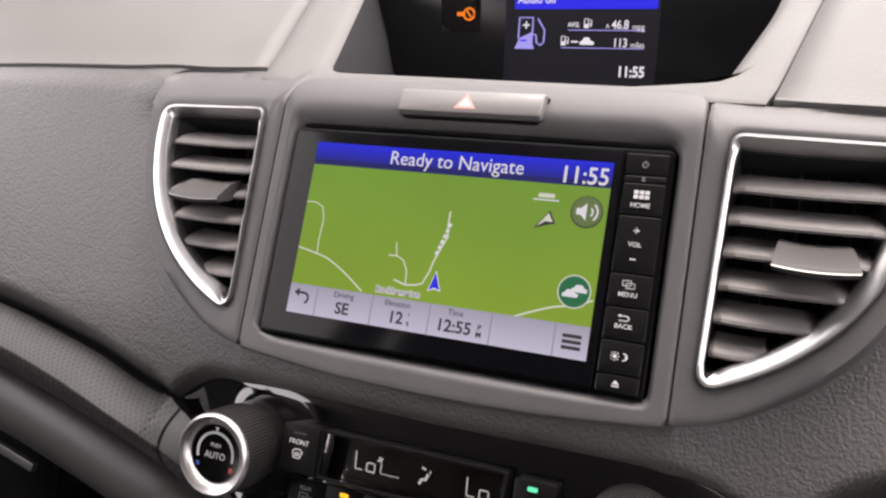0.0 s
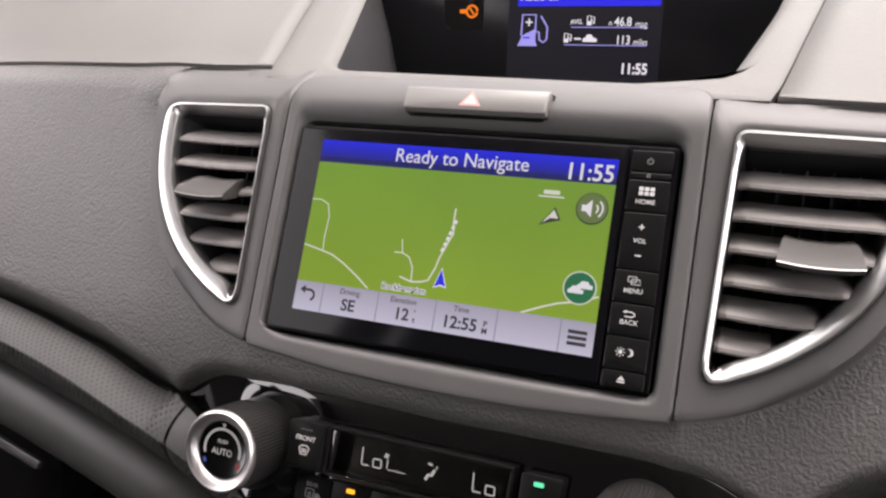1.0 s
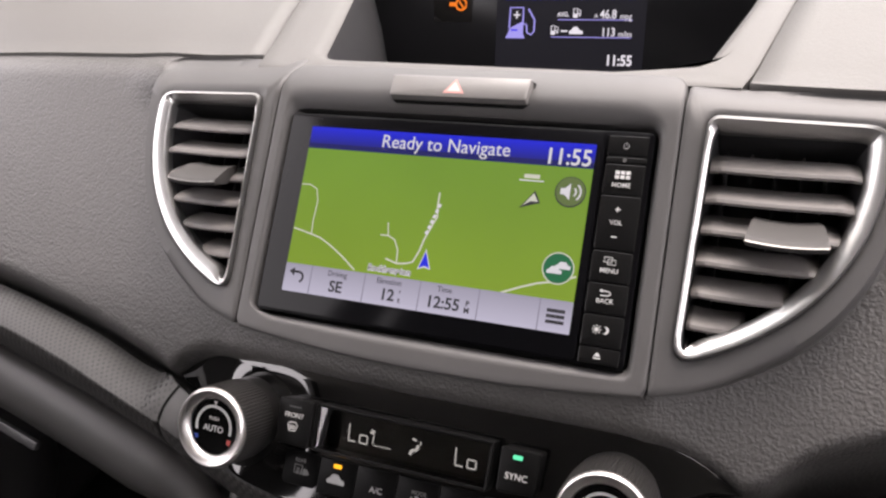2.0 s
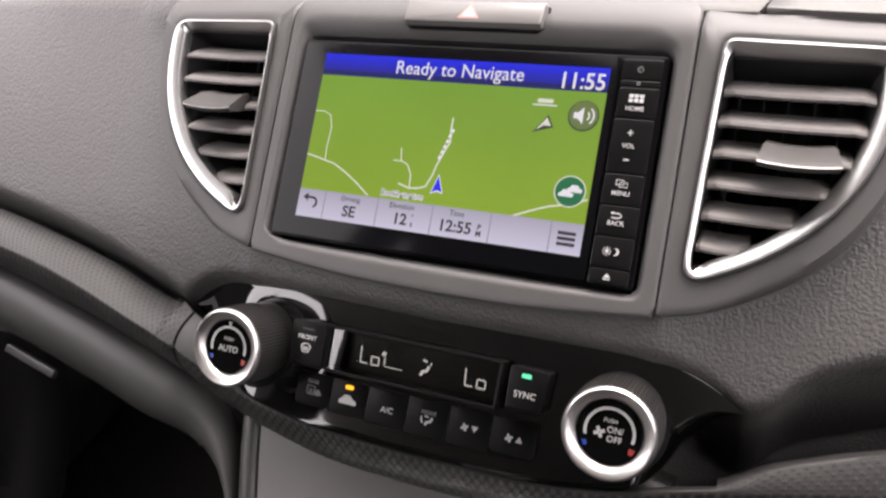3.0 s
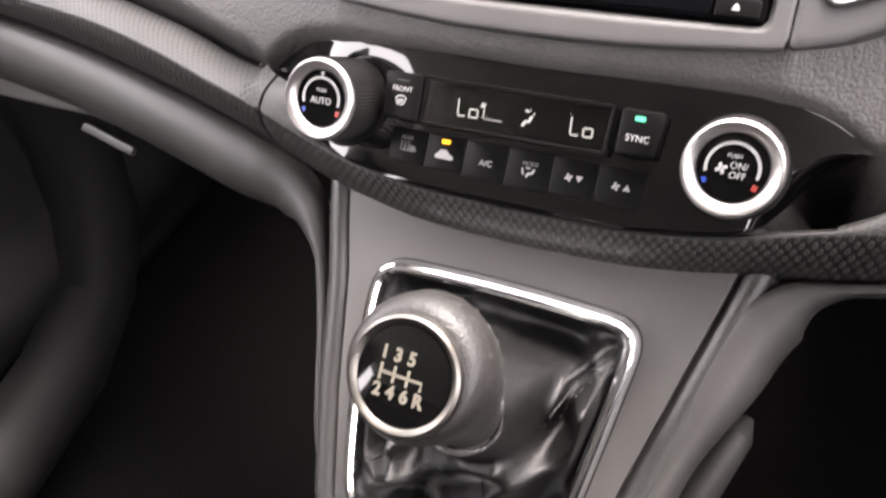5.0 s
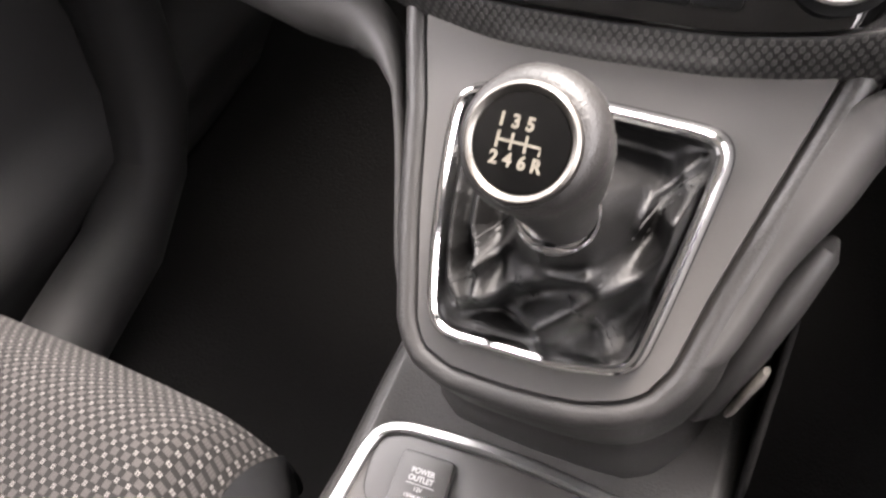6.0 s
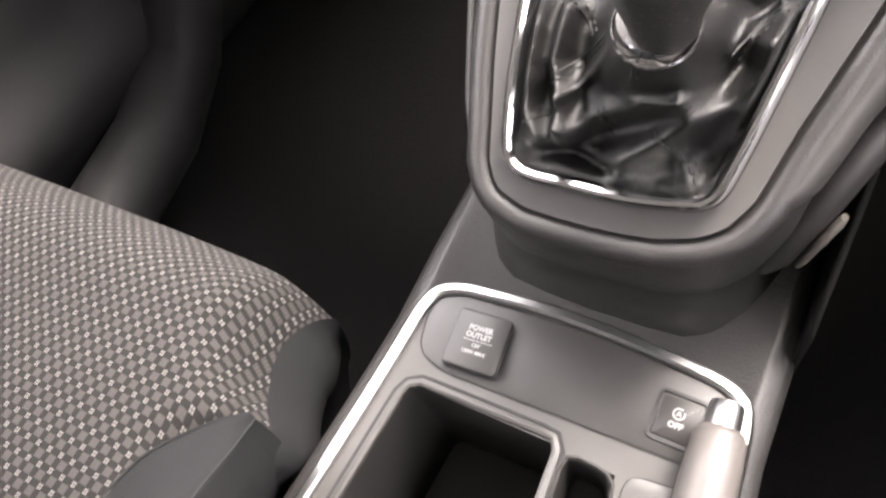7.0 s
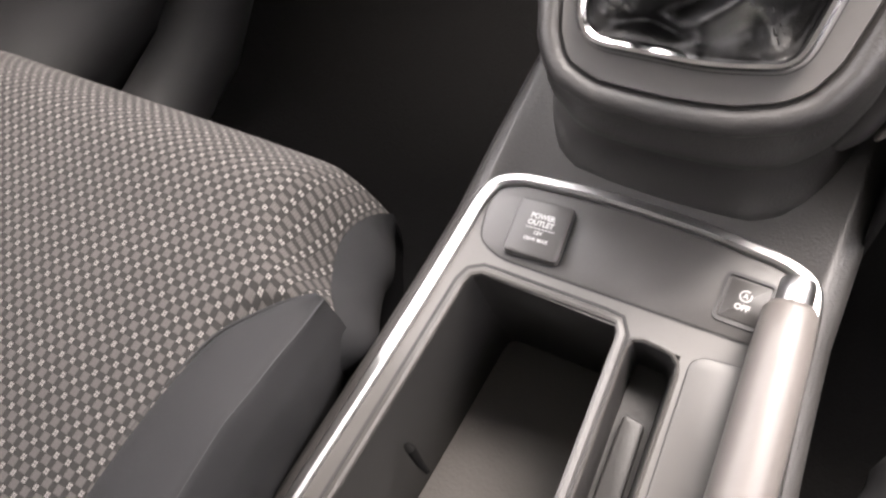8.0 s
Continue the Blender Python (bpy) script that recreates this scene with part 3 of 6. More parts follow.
def strips():
    """Textured trim: a sloping upper face, a crease and a bumpy lower face; cut by a joint beside the climate panel."""
    def upper(u, t):
        a = abs(u)
        if u > 0:
            v0, v1 = lerp(STRIP_TOP, a), lerp(CREASE_DRIVER, a)
            if t < 0.4:
                k = 1 - t / 0.4
                return Vector((u, v0 - 0.012 * k * k + 0.004 * k, lerp(CREASE_W, a) - 0.003 - 0.07 * k ** 1.6))
            k = (t - 0.4) / 0.6
            return Vector((u, v0 + (v1 - v0) * k, lerp(CREASE_W, a) - 0.003 * (1 - k) ** 2))
        v0, v1 = (lerp(CLIMATE_TOP, a) - 0.0055 if a > 0.17 else lerp(PANEL_LOW, a) - 0.0012), lerp(CREASE, a)
        w0, w1 = (face_w(-a, lerp(CLIMATE_TOP, a) + 0.004) - 0.008 if a > 0.17 else lerp([(0.11, -0.0185), (0.14, -0.0215), (0.155, -0.0262), (0.17, -0.0305)], a)), lerp(CREASE_W, a)
        bow = 0.003 * math.sin(math.pi * t)
        return Vector((u, v0 + (v1 - v0) * t, w0 + (w1 - w0) * t + bow))

    def lower(u, t):
        a = abs(u)
        v0, v1 = (lerp(CREASE, a), lerp(STRIP_END, a)) if u < 0 else (lerp(CREASE_DRIVER, a), lerp(STRIP_END_DRIVER, a))
        w0, w1 = lerp(CREASE_W, a), lerp(STRIP_END_W, a)
        return Vector((u, v0 + (v1 - v0) * t, w0 + (w1 - w0) * t + 0.004 * math.sin(math.pi * t)))

    for u0, u1, low0 in ((-0.72, -0.1560, -0.72), (0.1440, 0.72, -0.1538)):
        bm = grid(upper, steps(u0, u1, 120), steps(0, 1, 20))
        part("trim_upper_face", bm, HEX_UPPER, dashboard, "finely dotted grey trim", m=MS, sharp=60)
        bm = grid(lower, steps(low0, u1, 160), steps(0, 1, 8))
        part("trim_lower_face", bm, HEX, dashboard, "dark trim with raised dots", m=MS, sharp=60, solid=0.004)
    part("trim_end_cap", grid(upper, steps(-0.1538, -0.112, 16), steps(0, 1, 10)), HEX_UPPER, dashboard, m=MS, sharp=60)
    # dark joint between the trim and its end cap
    for surface in (upper, lower):
        part("trim_joint", grid(lambda u, k: surface(u, k) - Vector((0, 0, 0.0012)), steps(-0.1580, -0.1480, 6), steps(0, 1, 10)), WELL, dashboard, m=MS, sharp=60)

    # dots on staggered rows, each a six-sided flat-topped bump
    def dots(surface, u0, u1, rows, pitch, wide, tall, height, name, mat, t0=0.0):
        verts, faces = [], []
        count = int((u1 - u0) / pitch)
        for r in range(rows):
            t = t0 + (1 - t0) * (r + 0.75) / (rows + 0.5)
            for k in range(count):
                u = u0 + (k + 0.25 + 0.5 * (r % 2)) * (u1 - u0) / count
                c = surface(u, t)
                du, dt = (surface(u + 0.001, t) - c).normalized(), surface(u, min(1, t + 0.02)) - surface(u, max(0, t - 0.02))
                row = dt.length / (min(1, t + 0.02) - max(0, t - 0.02)) * (1 - t0) / (rows + 0.5)
                dt.normalize()
                nn = du.cross(dt)
                nn = nn if nn.z > 0 else -nn
                base = len(verts)
                for f, h in ((1.0, -0.0001), (0.85, height * 0.7), (0.45, height)):
                    for q in range(6):
                        an = math.pi * q / 3
                        verts.append(c + f * (du * math.cos(an) * wide * pitch + dt * math.sin(an) * tall * row) + nn * h)
                for ring in (0, 6):
                    for q in range(6):
                        w = (q + 1) % 6
                        faces.append((base + ring + q, base + ring + w, base + ring + 6 + w, base + ring + 6 + q))
                faces.append(tuple(base + 12 + q for q in range(6)))
        bm = bmesh.new()
        me = bpy.data.meshes.new("d")
        me.from_pydata(verts, [], faces)
        bm.from_mesh(me)
        bpy.data.meshes.remove(me)
        tagged(part(name, bm, mat, dashboard, m=MS, sharp=20), kind="stuff")

    dots(lower, -0.50, -0.1568, 5, 0.0044, 0.30, 0.66, 0.0003, "raised_dots", DOT)
    dots(lower, -0.1530, 0.40, 7, 0.0050, 0.28, 0.64, 0.0003, "raised_dots", DOT)
    # upper face: near-black dots paint the shade inside its small pits
    dots(upper, -0.46, -0.1575, 9, 0.0042, 0.24, 0.46, 0.0002, "dark_dots", BLACK_HOLE)
    dots(upper, 0.146, 0.40, 6, 0.0050, 0.24, 0.48, 0.0002, "dark_dots", BLACK_HOLE, 0.42)


def knee_panels():
    """Smooth lower dash under the trim that sweeps round into the console's flank and curls away into the footwell."""
    RUN = {-1: ((0.70, -0.086), (0.52, -0.091), (0.379, -0.1045), (0.316, -0.114), (0.262, -0.125), (0.211, -0.1365), (0.164, -0.1490), (0.136, -0.162), (0.121, -0.179), (0.1115, -0.200), (0.0990, -0.235), (0.0895, -0.272), (0.081, -0.303), (0.073, -0.325)),
           1: ((0.70, -0.090), (0.52, -0.095), (0.35, -0.116), (0.26, -0.133), (0.192, -0.1478), (0.155, -0.1563), (0.134, -0.1625), (0.1205, -0.1755), (0.1135, -0.190), (0.1085, -0.205), (0.1015, -0.235), (0.093, -0.272), (0.083, -0.303), (0.073, -0.325))}
    prof = [(-0.004, -0.010), (0.0, -0.003), (0.003, 0.0005), (0.010, 0.0012), (0.018, 0.0), (0.025, -0.005), (0.031, -0.014), (0.035, -0.028), (0.037, -0.05), (0.036, -0.10)]
    driver = [(-0.004, -0.010), (0.0, -0.003), (0.003, 0.0005), (0.008, 0.0012), (0.013, -0.0005), (0.018, -0.005), (0.022, -0.014), (0.0245, -0.030), (0.025, -0.055), (0.022, -0.10)]
    flush = [(-0.004, -0.0008), (0.0, 0.0006), (0.003, 0.0012)] + driver[3:]
    for sx in (-1, 1):
        path = smooth_path([Vector(p) for p in RUN[sx]])
        rows = []
        for i, p in enumerate(path):
            d = (path[min(i + 1, len(path) - 1)] - path[max(i - 1, 0)]).normalized()
            away = Vector((-d.y, d.x))
            k = max(0.0, min(1.0, (p.x - 0.125) / 0.04))
            w = lerp(STRIP_END_W, p.x) * k + (-0.0342 + (0.0065 if sx > 0 else 0.0) - 0.166 * (p.y + 0.2046)) * (1 - k)
            if sx < 0:
                low = max(0.0, min(1.0, (-0.165 - p.y) / 0.04))
                size = 1 - 0.72 * low - 0.15 * max(0.0, min(1.0, (-0.295 - p.y) / 0.03))
                big, f = size * (1 + 0.30 * ease(p.x, 0.135, 0.20)), 0.0
                deep = big / size
            else:
                # the driver's panel lies flush against the console's rim at its top, and curls under sooner beside the trim
                size = 1 - 0.40 * ease(-p.y, 0.20, 0.265) - 0.5 * max(0.0, min(1.0, (-0.295 - p.y) / 0.03))
                f = ease(p.y, -0.255, -0.215)
                big, deep = size * (1.1 - 0.75 * ease(p.x, 0.122, 0.160)), 1 + 1.2 * ease(p.x, 0.12, 0.160)
                w += 0.0015 * f * (1 - k)
            rows.append([Vector((sx * (p.x + away.x * e * big), p.y + away.y * e * big, w + (h + (g - h) * f) * deep)) for (e, h), (_, g) in zip(prof if sx < 0 else driver, flush)])
        part("knee_panel", ringloft(rows, closed=False), KNEE, dashboard, "smooth grey lower panel", m=MS, sharp=60, solid=0.003)
    # pull of the glovebox
    bm = slab(fillet([(-0.34, -0.166), (-0.29, -0.176), (-0.288, -0.170), (-0.338, -0.160)], 0.002), -0.064, -0.060, 0.001)
    part("glovebox_pull", bm, DARK, dashboard, "slim grey pull", m=MS)


def top_pads():
    """Dash top: two pads, and between them the surround of the sunken display."""
    seam = {-1: (0.1393, 0.336, 0.0705), 1: (0.1336, 0.159, 0.066)}
    zt = lambda x, y: 0.7095 + 0.015 * max(0, y - 0.12)
    for sx in (-1, 1):
        def f(s, t):
            x_s, rise, y_s = seam[sx]
            edge = lambda a: s2w(sx * a, top_edge(sx), dash_w(sx * a, top_edge(sx)))
            y_mid = edge(x_s + (0.72 - x_s) * s).y
            y = y_mid + (0.70 - y_mid) * t
            x_seam = x_s + rise * max(0, y - y_s)
            a = x_seam + (0.72 - x_seam) * s
            e = edge(a)
            y = e.y + (0.70 - e.y) * t - 0.0012 * (1 - ease(t, 0.0, 0.01))
            z = e.z + (zt(a, y) - e.z) * ease(y - e.y, 0.0, 0.045) + 0.007 * math.sin(math.pi * t) * ease(s, 0.0, 0.3) + (0.0022 if t > 0 else -0.004) * (1 - 0.7 * ease(t, 0.0, 0.05))
            return Vector((sx * a, y, z))
        bm = grid(f, steps(0, 1, 40), [0, 0.0008, 0.002, 0.005, 0.01, 0.02, 0.035] + steps(0.05, 1, 24))
        part("top_pad", bm, PAD, dashboard, "pale grey soft pad on the dash top", m=MW, sharp=60, solid=0.012)
    # surround with a hole: outer outline up to the pads, inner one the mouth of the recess
    n = 96
    out = resample(fillet([(-0.1385, 0.0705), (0.1325, 0.0665), (0.168, 0.29), (0.20, 0.50), (-0.28, 0.50), (-0.212, 0.29)], 0.004), n)
    inn = resample(fillet([(-0.1065, 0.0870, 0.014), (0.1120, 0.0790, 0.014), (0.1335, 0.190, 0.02), (0.150, 0.34, 0.02), (-0.190, 0.34, 0.02), (-0.148, 0.215, 0.02)], 0.01), n)
    loops = [at_height(out, lambda x, y: zt(x, y) - 0.02), at_height(out, lambda x, y: zt(x, y) - 0.001), at_height(inset(out, 0.002), zt)]
    loops += [at_height([p.lerp(q, k) for p, q in zip(out, inn)], zt) for k in (0.3, 0.6, 0.85)]
    loops += [at_height(inn, lambda x, y: zt(x, y) - 0.0012), at_height(inset(inn, 0.003), lambda x, y: zt(x, y) - 0.004)]
    walls = [at_height(inset(inn, 0.003), lambda x, y: zt(x, y) - 0.004), at_height(inset(inn, 0.010), lambda x, y: 0.665), at_height(inset(inn, 0.014), lambda x, y: 0.615)]
    # walls darker than the surround: the shade inside the recess is in their colour
    part("recess_wall", ringloft(walls, cap_last=True), DARK, dashboard, "walls of the display recess, coloured dark for its shade", m=MW, sharp=40)
    part("display_surround", ringloft(loops), PAD, dashboard, "pale grey surround of the sunken display", m=MW, sharp=40)


dash_face()
pod(-1)
pod(1)
fascia()
strips()
knee_panels()
top_pads()


# ---- air vents ----
TAB_PLASTIC = material("tab_plastic", (0.030, 0.0283, 0.027), 0.6, grain=0.2, spec=0.25)
TAB_METAL = material("tab_edge_metal", (0.17, 0.165, 0.16), 0.42, metal=1.0)


def air_vent(sx):
    t = thing("air_vent", MS @ Matrix.Translation((sx * 0.15, -0.045, -0.03)), "air vent with grey slats in a curved satin chrome trim", "air vent", "dashboard air vents")
    n = 260
    mir = lambda loop: [Vector((sx * p.x, p.y)) for p in loop]
    out = resample(mir(fillet(VENT_OUT, 0.01)), n)
    thin, wide = (0.0018, 0.0092) if sx < 0 else (0.0028, 0.0084)
    topness = lambda p: max(0.0, min(1.0, (p.y - 0.055) / 0.006)) * max(0.0, min(1.0, (0.190 - abs(p.x)) / 0.006))
    broad = lambda p: min(1, max(0, (abs(p.x) - 0.1185) / 0.009 if p.y < 0 else 1)) * (1 - topness(p)) * (1 if abs(p.x) > 0.13 or p.y < -0.03 else 0)
    # the trim is broad along the outer curve and thin along the straight inner edge and the top
    def weight(p):
        return thin + (wide - thin) * broad(p) + 0.0036 * topness(p)
    ins = inset(out, 1.0)
    wts = [weight(p) for p in out]
    for _ in range(14):
        wts = [(wts[i - 1] + wts[i] + wts[(i + 1) % n]) / 3 for i in range(n)]
    inn = [p + (q - p) * k for p, q, k in zip(out, ins, wts)]
    lean = 0.0 if sx < 0 else 1.0
    loops = [at_height(out, -0.012), at_height(out, -0.0003)]
    for f, z, tz, bz in ((0.12, 0.0012, 0.0, 0.0), (0.30, 0.0014, 0.0, 0.0004), (0.6, 0.0012, 0.0028, 0.0020), (0.94, 0.0004, 0.0052, 0.0036), (1.0, -0.0008, 0.0060, 0.0040)):
        loops.append([Vector((*p.lerp(q, f), z - tz * topness(p) - bz * lean * broad(p))) for p, q in zip(out, inn)])
    loops.append(at_height(inn, -0.014))
    for lp in loops:
        for p in lp:
            p.z -= 0.0045 * (abs(p.x) - 0.115) / 0.08
    part("chrome_trim", ringloft(loops), SATIN, t, "satin chrome trim", m=MS)
    # housing: a dark box behind the trim
    loops = [at_height(inn, -0.010), at_height(inset(inn, 0.001), -0.030), at_height(inset(inn, 0.002), -0.062)]
    part("housing", ringloft(loops, cap_last=True), DARK, t, "black inner housing", m=MS)
    # slats: broad blades tilted with their front edge low; each as long as the opening is wide there
    poly = [(abs(p.x), p.y) for p in inn]
    for k in range(7):
        v = (0.0478 if sx < 0 else 0.0455) - 0.0142 * k
        row = [a for a in steps(0.117, 0.195, 400) if inside(poly, a, v)]
        if not row:
            continue
        a0, a1 = row[0] + 0.0005, row[-1] - 0.0008
        pts = [(-0.0046, -0.0046), (-0.0044, -0.0062), (-0.0058, -0.0070), (-0.0200, 0.0036), (-0.0200, 0.0052), (-0.0100, 0.0000)]
        bm = bmesh.new()
        rings = []
        for i in range(13):
            s = i / 12
            a = a0 + (a1 - a0) * s
            edge = -0.003 if i in (0, 12) else 0.0
            rings.append([bm.verts.new((sx * a, v + dv - 0.0006 * math.sin(math.pi * s), dw + edge)) for dw, dv in pts])
        for r0, r1 in zip(rings, rings[1:]):
            for q in range(6):
                bm.faces.new((r0[q], r0[(q + 1) % 6], r1[(q + 1) % 6], r1[q]))
        bm.faces.new(rings[0])
        bm.faces.new(rings[-1][::-1])
        part("slat", bm, SLAT, t, m=MS, sharp=28)
    # upright vanes deep inside
    for a in steps(0.128, 0.184, 5):
        col = [v for v in steps(-0.048, 0.062, 300) if inside(poly, a, v)]
        if col:
            bm = slab(rect(sx * a - 0.0006, sx * a + 0.0006, col[0], col[-1], 0.0002, 1), -0.058, -0.034)
            part("vane", bm, DARK, t, m=MS)
    # adjusting tab on the third slat
    c = 0.1455 if sx < 0 else 0.1560
    vt = 0.0145 if sx < 0 else 0.0122
    hw = 0.0160
    sections = [(-0.010, 0.0090, 0.82), (0.000, 0.0046, 0.9), (0.0085, -0.0026, 0.98), (0.0108, -0.0046, 1.0), (0.0112, -0.0062, 1.0), (0.0096, -0.0076, 0.98), (-0.002, -0.0040, 0.9), (-0.010, 0.0020, 0.82)]
    rings = []
    for s in steps(-1, 1, 14):
        bow = 0.0012 * (1 - s * s)
        rings.append([Vector((sx * (c + hw * s * k), vt + dv - bow, dw)) for dw, dv, k in sections])
    part("tab", ringloft(rings, True, True), TAB_PLASTIC, t, "grey sliding tab", m=MS, sharp=40)
    rings = []
    for s in steps(-1, 1, 14):
        bow = 0.0012 * (1 - s * s)
        rings.append([Vector((sx * (c + hw * s), vt - 0.0060 - bow + 0.0005 * math.sin(q), 0.0110 + 0.0005 * math.cos(q))) for q in (0, 1.05, 2.1, 3.14, 4.2, 5.2)])
    part("tab_edge", ringloft(rings, True, True), TAB_METAL, t, "thin bright edge", m=MS)


air_vent(-1)
air_vent(1)

# =====================================================================
# head unit with its navigation screen
# =====================================================================
MAP_GREEN = glowing("screen_green", (0.155, 0.295, 0.018), 1.0)
BAR_BLUE = glowing("screen_blue", (0.006, 0.010, 0.42), 1.0)
SHADE_BLUE = glowing("screen_dark_blue", (0.004, 0.006, 0.10), 1.0)
BAR_GREY = glowing("screen_pale_grey", (0.36, 0.36, 0.44), 1.0)
LINE_GREY = glowing("screen_line_grey", (0.22, 0.22, 0.28), 1.0)
UI_WHITE = glowing("screen_white", (0.60, 0.615, 0.64), 1.0)
UI_DARK = glowing("screen_dark", (0.026, 0.026, 0.032), 1.0)
ROAD = glowing("screen_road", (0.52, 0.555, 0.45), 1.0)
TRAFFIC_GREEN = glowing("screen_traffic_green", (0.004, 0.12, 0.045), 1.0)
CAR_BLUE = glowing("screen_arrow_blue", (0.01, 0.02, 0.62), 1.0)


def graded(mt, low, high):
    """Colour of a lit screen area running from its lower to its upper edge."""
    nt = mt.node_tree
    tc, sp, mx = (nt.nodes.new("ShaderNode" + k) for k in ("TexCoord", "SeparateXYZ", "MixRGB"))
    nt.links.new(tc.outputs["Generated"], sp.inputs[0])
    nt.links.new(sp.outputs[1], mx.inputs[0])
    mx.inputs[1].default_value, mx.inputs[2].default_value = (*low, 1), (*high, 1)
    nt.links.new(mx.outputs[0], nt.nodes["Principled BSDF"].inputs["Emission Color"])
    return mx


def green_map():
    """The map's ground: brighter and yellower towards its lower edge, faintly mottled."""
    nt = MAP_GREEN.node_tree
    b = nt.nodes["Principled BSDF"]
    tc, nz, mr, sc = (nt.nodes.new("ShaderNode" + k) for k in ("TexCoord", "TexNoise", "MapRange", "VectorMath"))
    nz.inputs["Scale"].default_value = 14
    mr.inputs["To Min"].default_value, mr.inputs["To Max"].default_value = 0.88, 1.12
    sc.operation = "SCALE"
    nt.links.new(graded(MAP_GREEN, (0.185, 0.30, 0.016), (0.125, 0.265, 0.024)).outputs[0], sc.inputs[0])
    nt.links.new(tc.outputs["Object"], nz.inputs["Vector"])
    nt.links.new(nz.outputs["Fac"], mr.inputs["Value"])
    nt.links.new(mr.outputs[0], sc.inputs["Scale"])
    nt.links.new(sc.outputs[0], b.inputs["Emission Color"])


green_map()
graded(BAR_BLUE, (0.006, 0.007, 0.13), (0.004, 0.012, 0.62))
graded(BAR_GREY, (0.44, 0.44, 0.54), (0.29, 0.29, 0.36))


def head_unit():
    t = thing("head_unit", MS @ Matrix.Translation((0, -0.055, -0.02)), "black touchscreen head unit showing a green navigation map", "car radio")
    mm = 0.001
    body = rect(-0.0972, 0.0972, -0.0552, 0.0540, 0.003)
    part("body", slab(body, -0.030, -0.0022, 0.0008), GLASS_FACE, t, "black casing", m=MS)
    glass = rect(-0.0958, 0.0755, -0.0540, 0.0528, 0.002)
    part("screen_glass", slab(glass, -0.0022, -0.0006, 0.0005), GLASS_FACE, t, "glossy black glass", m=MS)
    x0, x1, y0, y1 = -0.0822, 0.0714, -0.0432, 0.0462
    z = -0.00055
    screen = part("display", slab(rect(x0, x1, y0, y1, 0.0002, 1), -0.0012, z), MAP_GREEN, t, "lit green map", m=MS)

    def ui(name, bm, mat, label=""):
        part(name, bm, mat, screen, label, m=MS)

    def on(k):
        return z + 0.00006 * k, z + 0.00006 * (k + 1)
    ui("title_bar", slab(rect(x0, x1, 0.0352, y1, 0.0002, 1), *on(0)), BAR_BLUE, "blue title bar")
    ui("title_bar_edge", slab(rect(x0, x1, 0.0344, 0.0372, 0.0002, 1), *on(1)), SHADE_BLUE)
    ui("title", lettering("Ready to Navigate", 0.0098, -0.0045, 0.0404, on(2)[1], squash=0.96), UI_WHITE)
    ui("clock_reading", lettering("11:55", 0.0112, 0.0590, 0.0389, on(2)[1], squash=0.92, bold=0.00012), UI_WHITE)
    # roads
    for pts, wd in ((((-82, 14.2), (-77, 14.4), (-72.5, 12.4), (-70.6, 6.0), (-71.2, -5.0), (-70.7, -12.0)), 0.6),
                    (((-82, -9.6), (-74, -11.2), (-65, -13.3), (-58, -16.8), (-50, -21.8), (-42, -27.6)), 0.8),
                    (((-27.8, -1.2), (-26.6, -7.9)), 0.6), (((-31.0, -8.0), (-26.5, -7.9), (-22.7, -9.6), (-20.0, -14.5), (-19.5, -21.5)), 0.7),
                    (((-26.0, -19.6), (-19.5, -21.4), (-14.5, -20.8), (-10.9, -19.6), (-8.2, -13.5), (-6.9, -8.2), (-3.6, 0.2), (-1.8, 4.0), (-2.6, 10.0), (-2.6, 16.6)), 0.9),
                    (((36.5, -28.4), (46, -24.4), (53.1, -21.8), (63, -19.6), (70.8, -16.5)), 0.9)):
        ui("road", ribbon([(a * mm, b * mm) for a, b in pts], wd * mm, *on(1)), ROAD)
    # writing along the lane and under the village: plain bars
    for k in range(6):
        s = k / 5
        ui("lane_label_bar", ribbon([((-6.4 + 4.6 * s) * mm, (-5.0 + 14.0 * s) * mm), ((-5.6 + 4.4 * s) * mm, (-3.2 + 14.0 * s) * mm)], 0.0016, *on(2)), UI_WHITE)
    ui("village_name_halo", lettering("Rockhampton", 0.0044, -0.0228, -0.0252, on(2)[1], squash=0.95, bold=0.00035), UI_WHITE)
    ui("village_name", lettering("Rockhampton", 0.0044, -0.0228, -0.0252, on(3)[1], squash=0.95), UI_DARK)
    ui("position_arrow_edge", slab([Vector(p) * mm for p in ((-4.6, -12.4), (-7.9, -22.9), (-4.4, -21.6), (-0.9, -22.3))], *on(2)), UI_WHITE)
    ui("position_arrow", slab([Vector(p) * mm for p in ((-4.6, -13.6), (-7.2, -22.2), (-4.4, -20.8), (-1.6, -21.6))], *on(3)), CAR_BLUE, "blue position arrow")
    ui("north_arrow_edge", slab([Vector(p) * mm for p in ((45.6, 21.8), (38.8, 12.8), (43.9, 14.6), (48.8, 16.0))], *on(2)), UI_DARK)
    ui("north_arrow", slab([Vector(p) * mm for p in ((45.2, 20.6), (40.2, 13.9), (43.9, 16.6), (47.6, 16.5))], *on(3)), ROAD)
    ui("scale_bar", slab(rect(0.0368, 0.0490, 0.0262, 0.0268, 0.0001, 1), *on(2)), UI_WHITE)
    ui("scale_bar_writing", slab(rect(0.0390, 0.0468, 0.0276, 0.0296, 0.0004, 1), *on(2)), ROAD)
    # round sound button
    ui("sound_button_rim", slab(circle(0.0623, 0.0226, 0.0074, 32), *on(2)), UI_DARK)
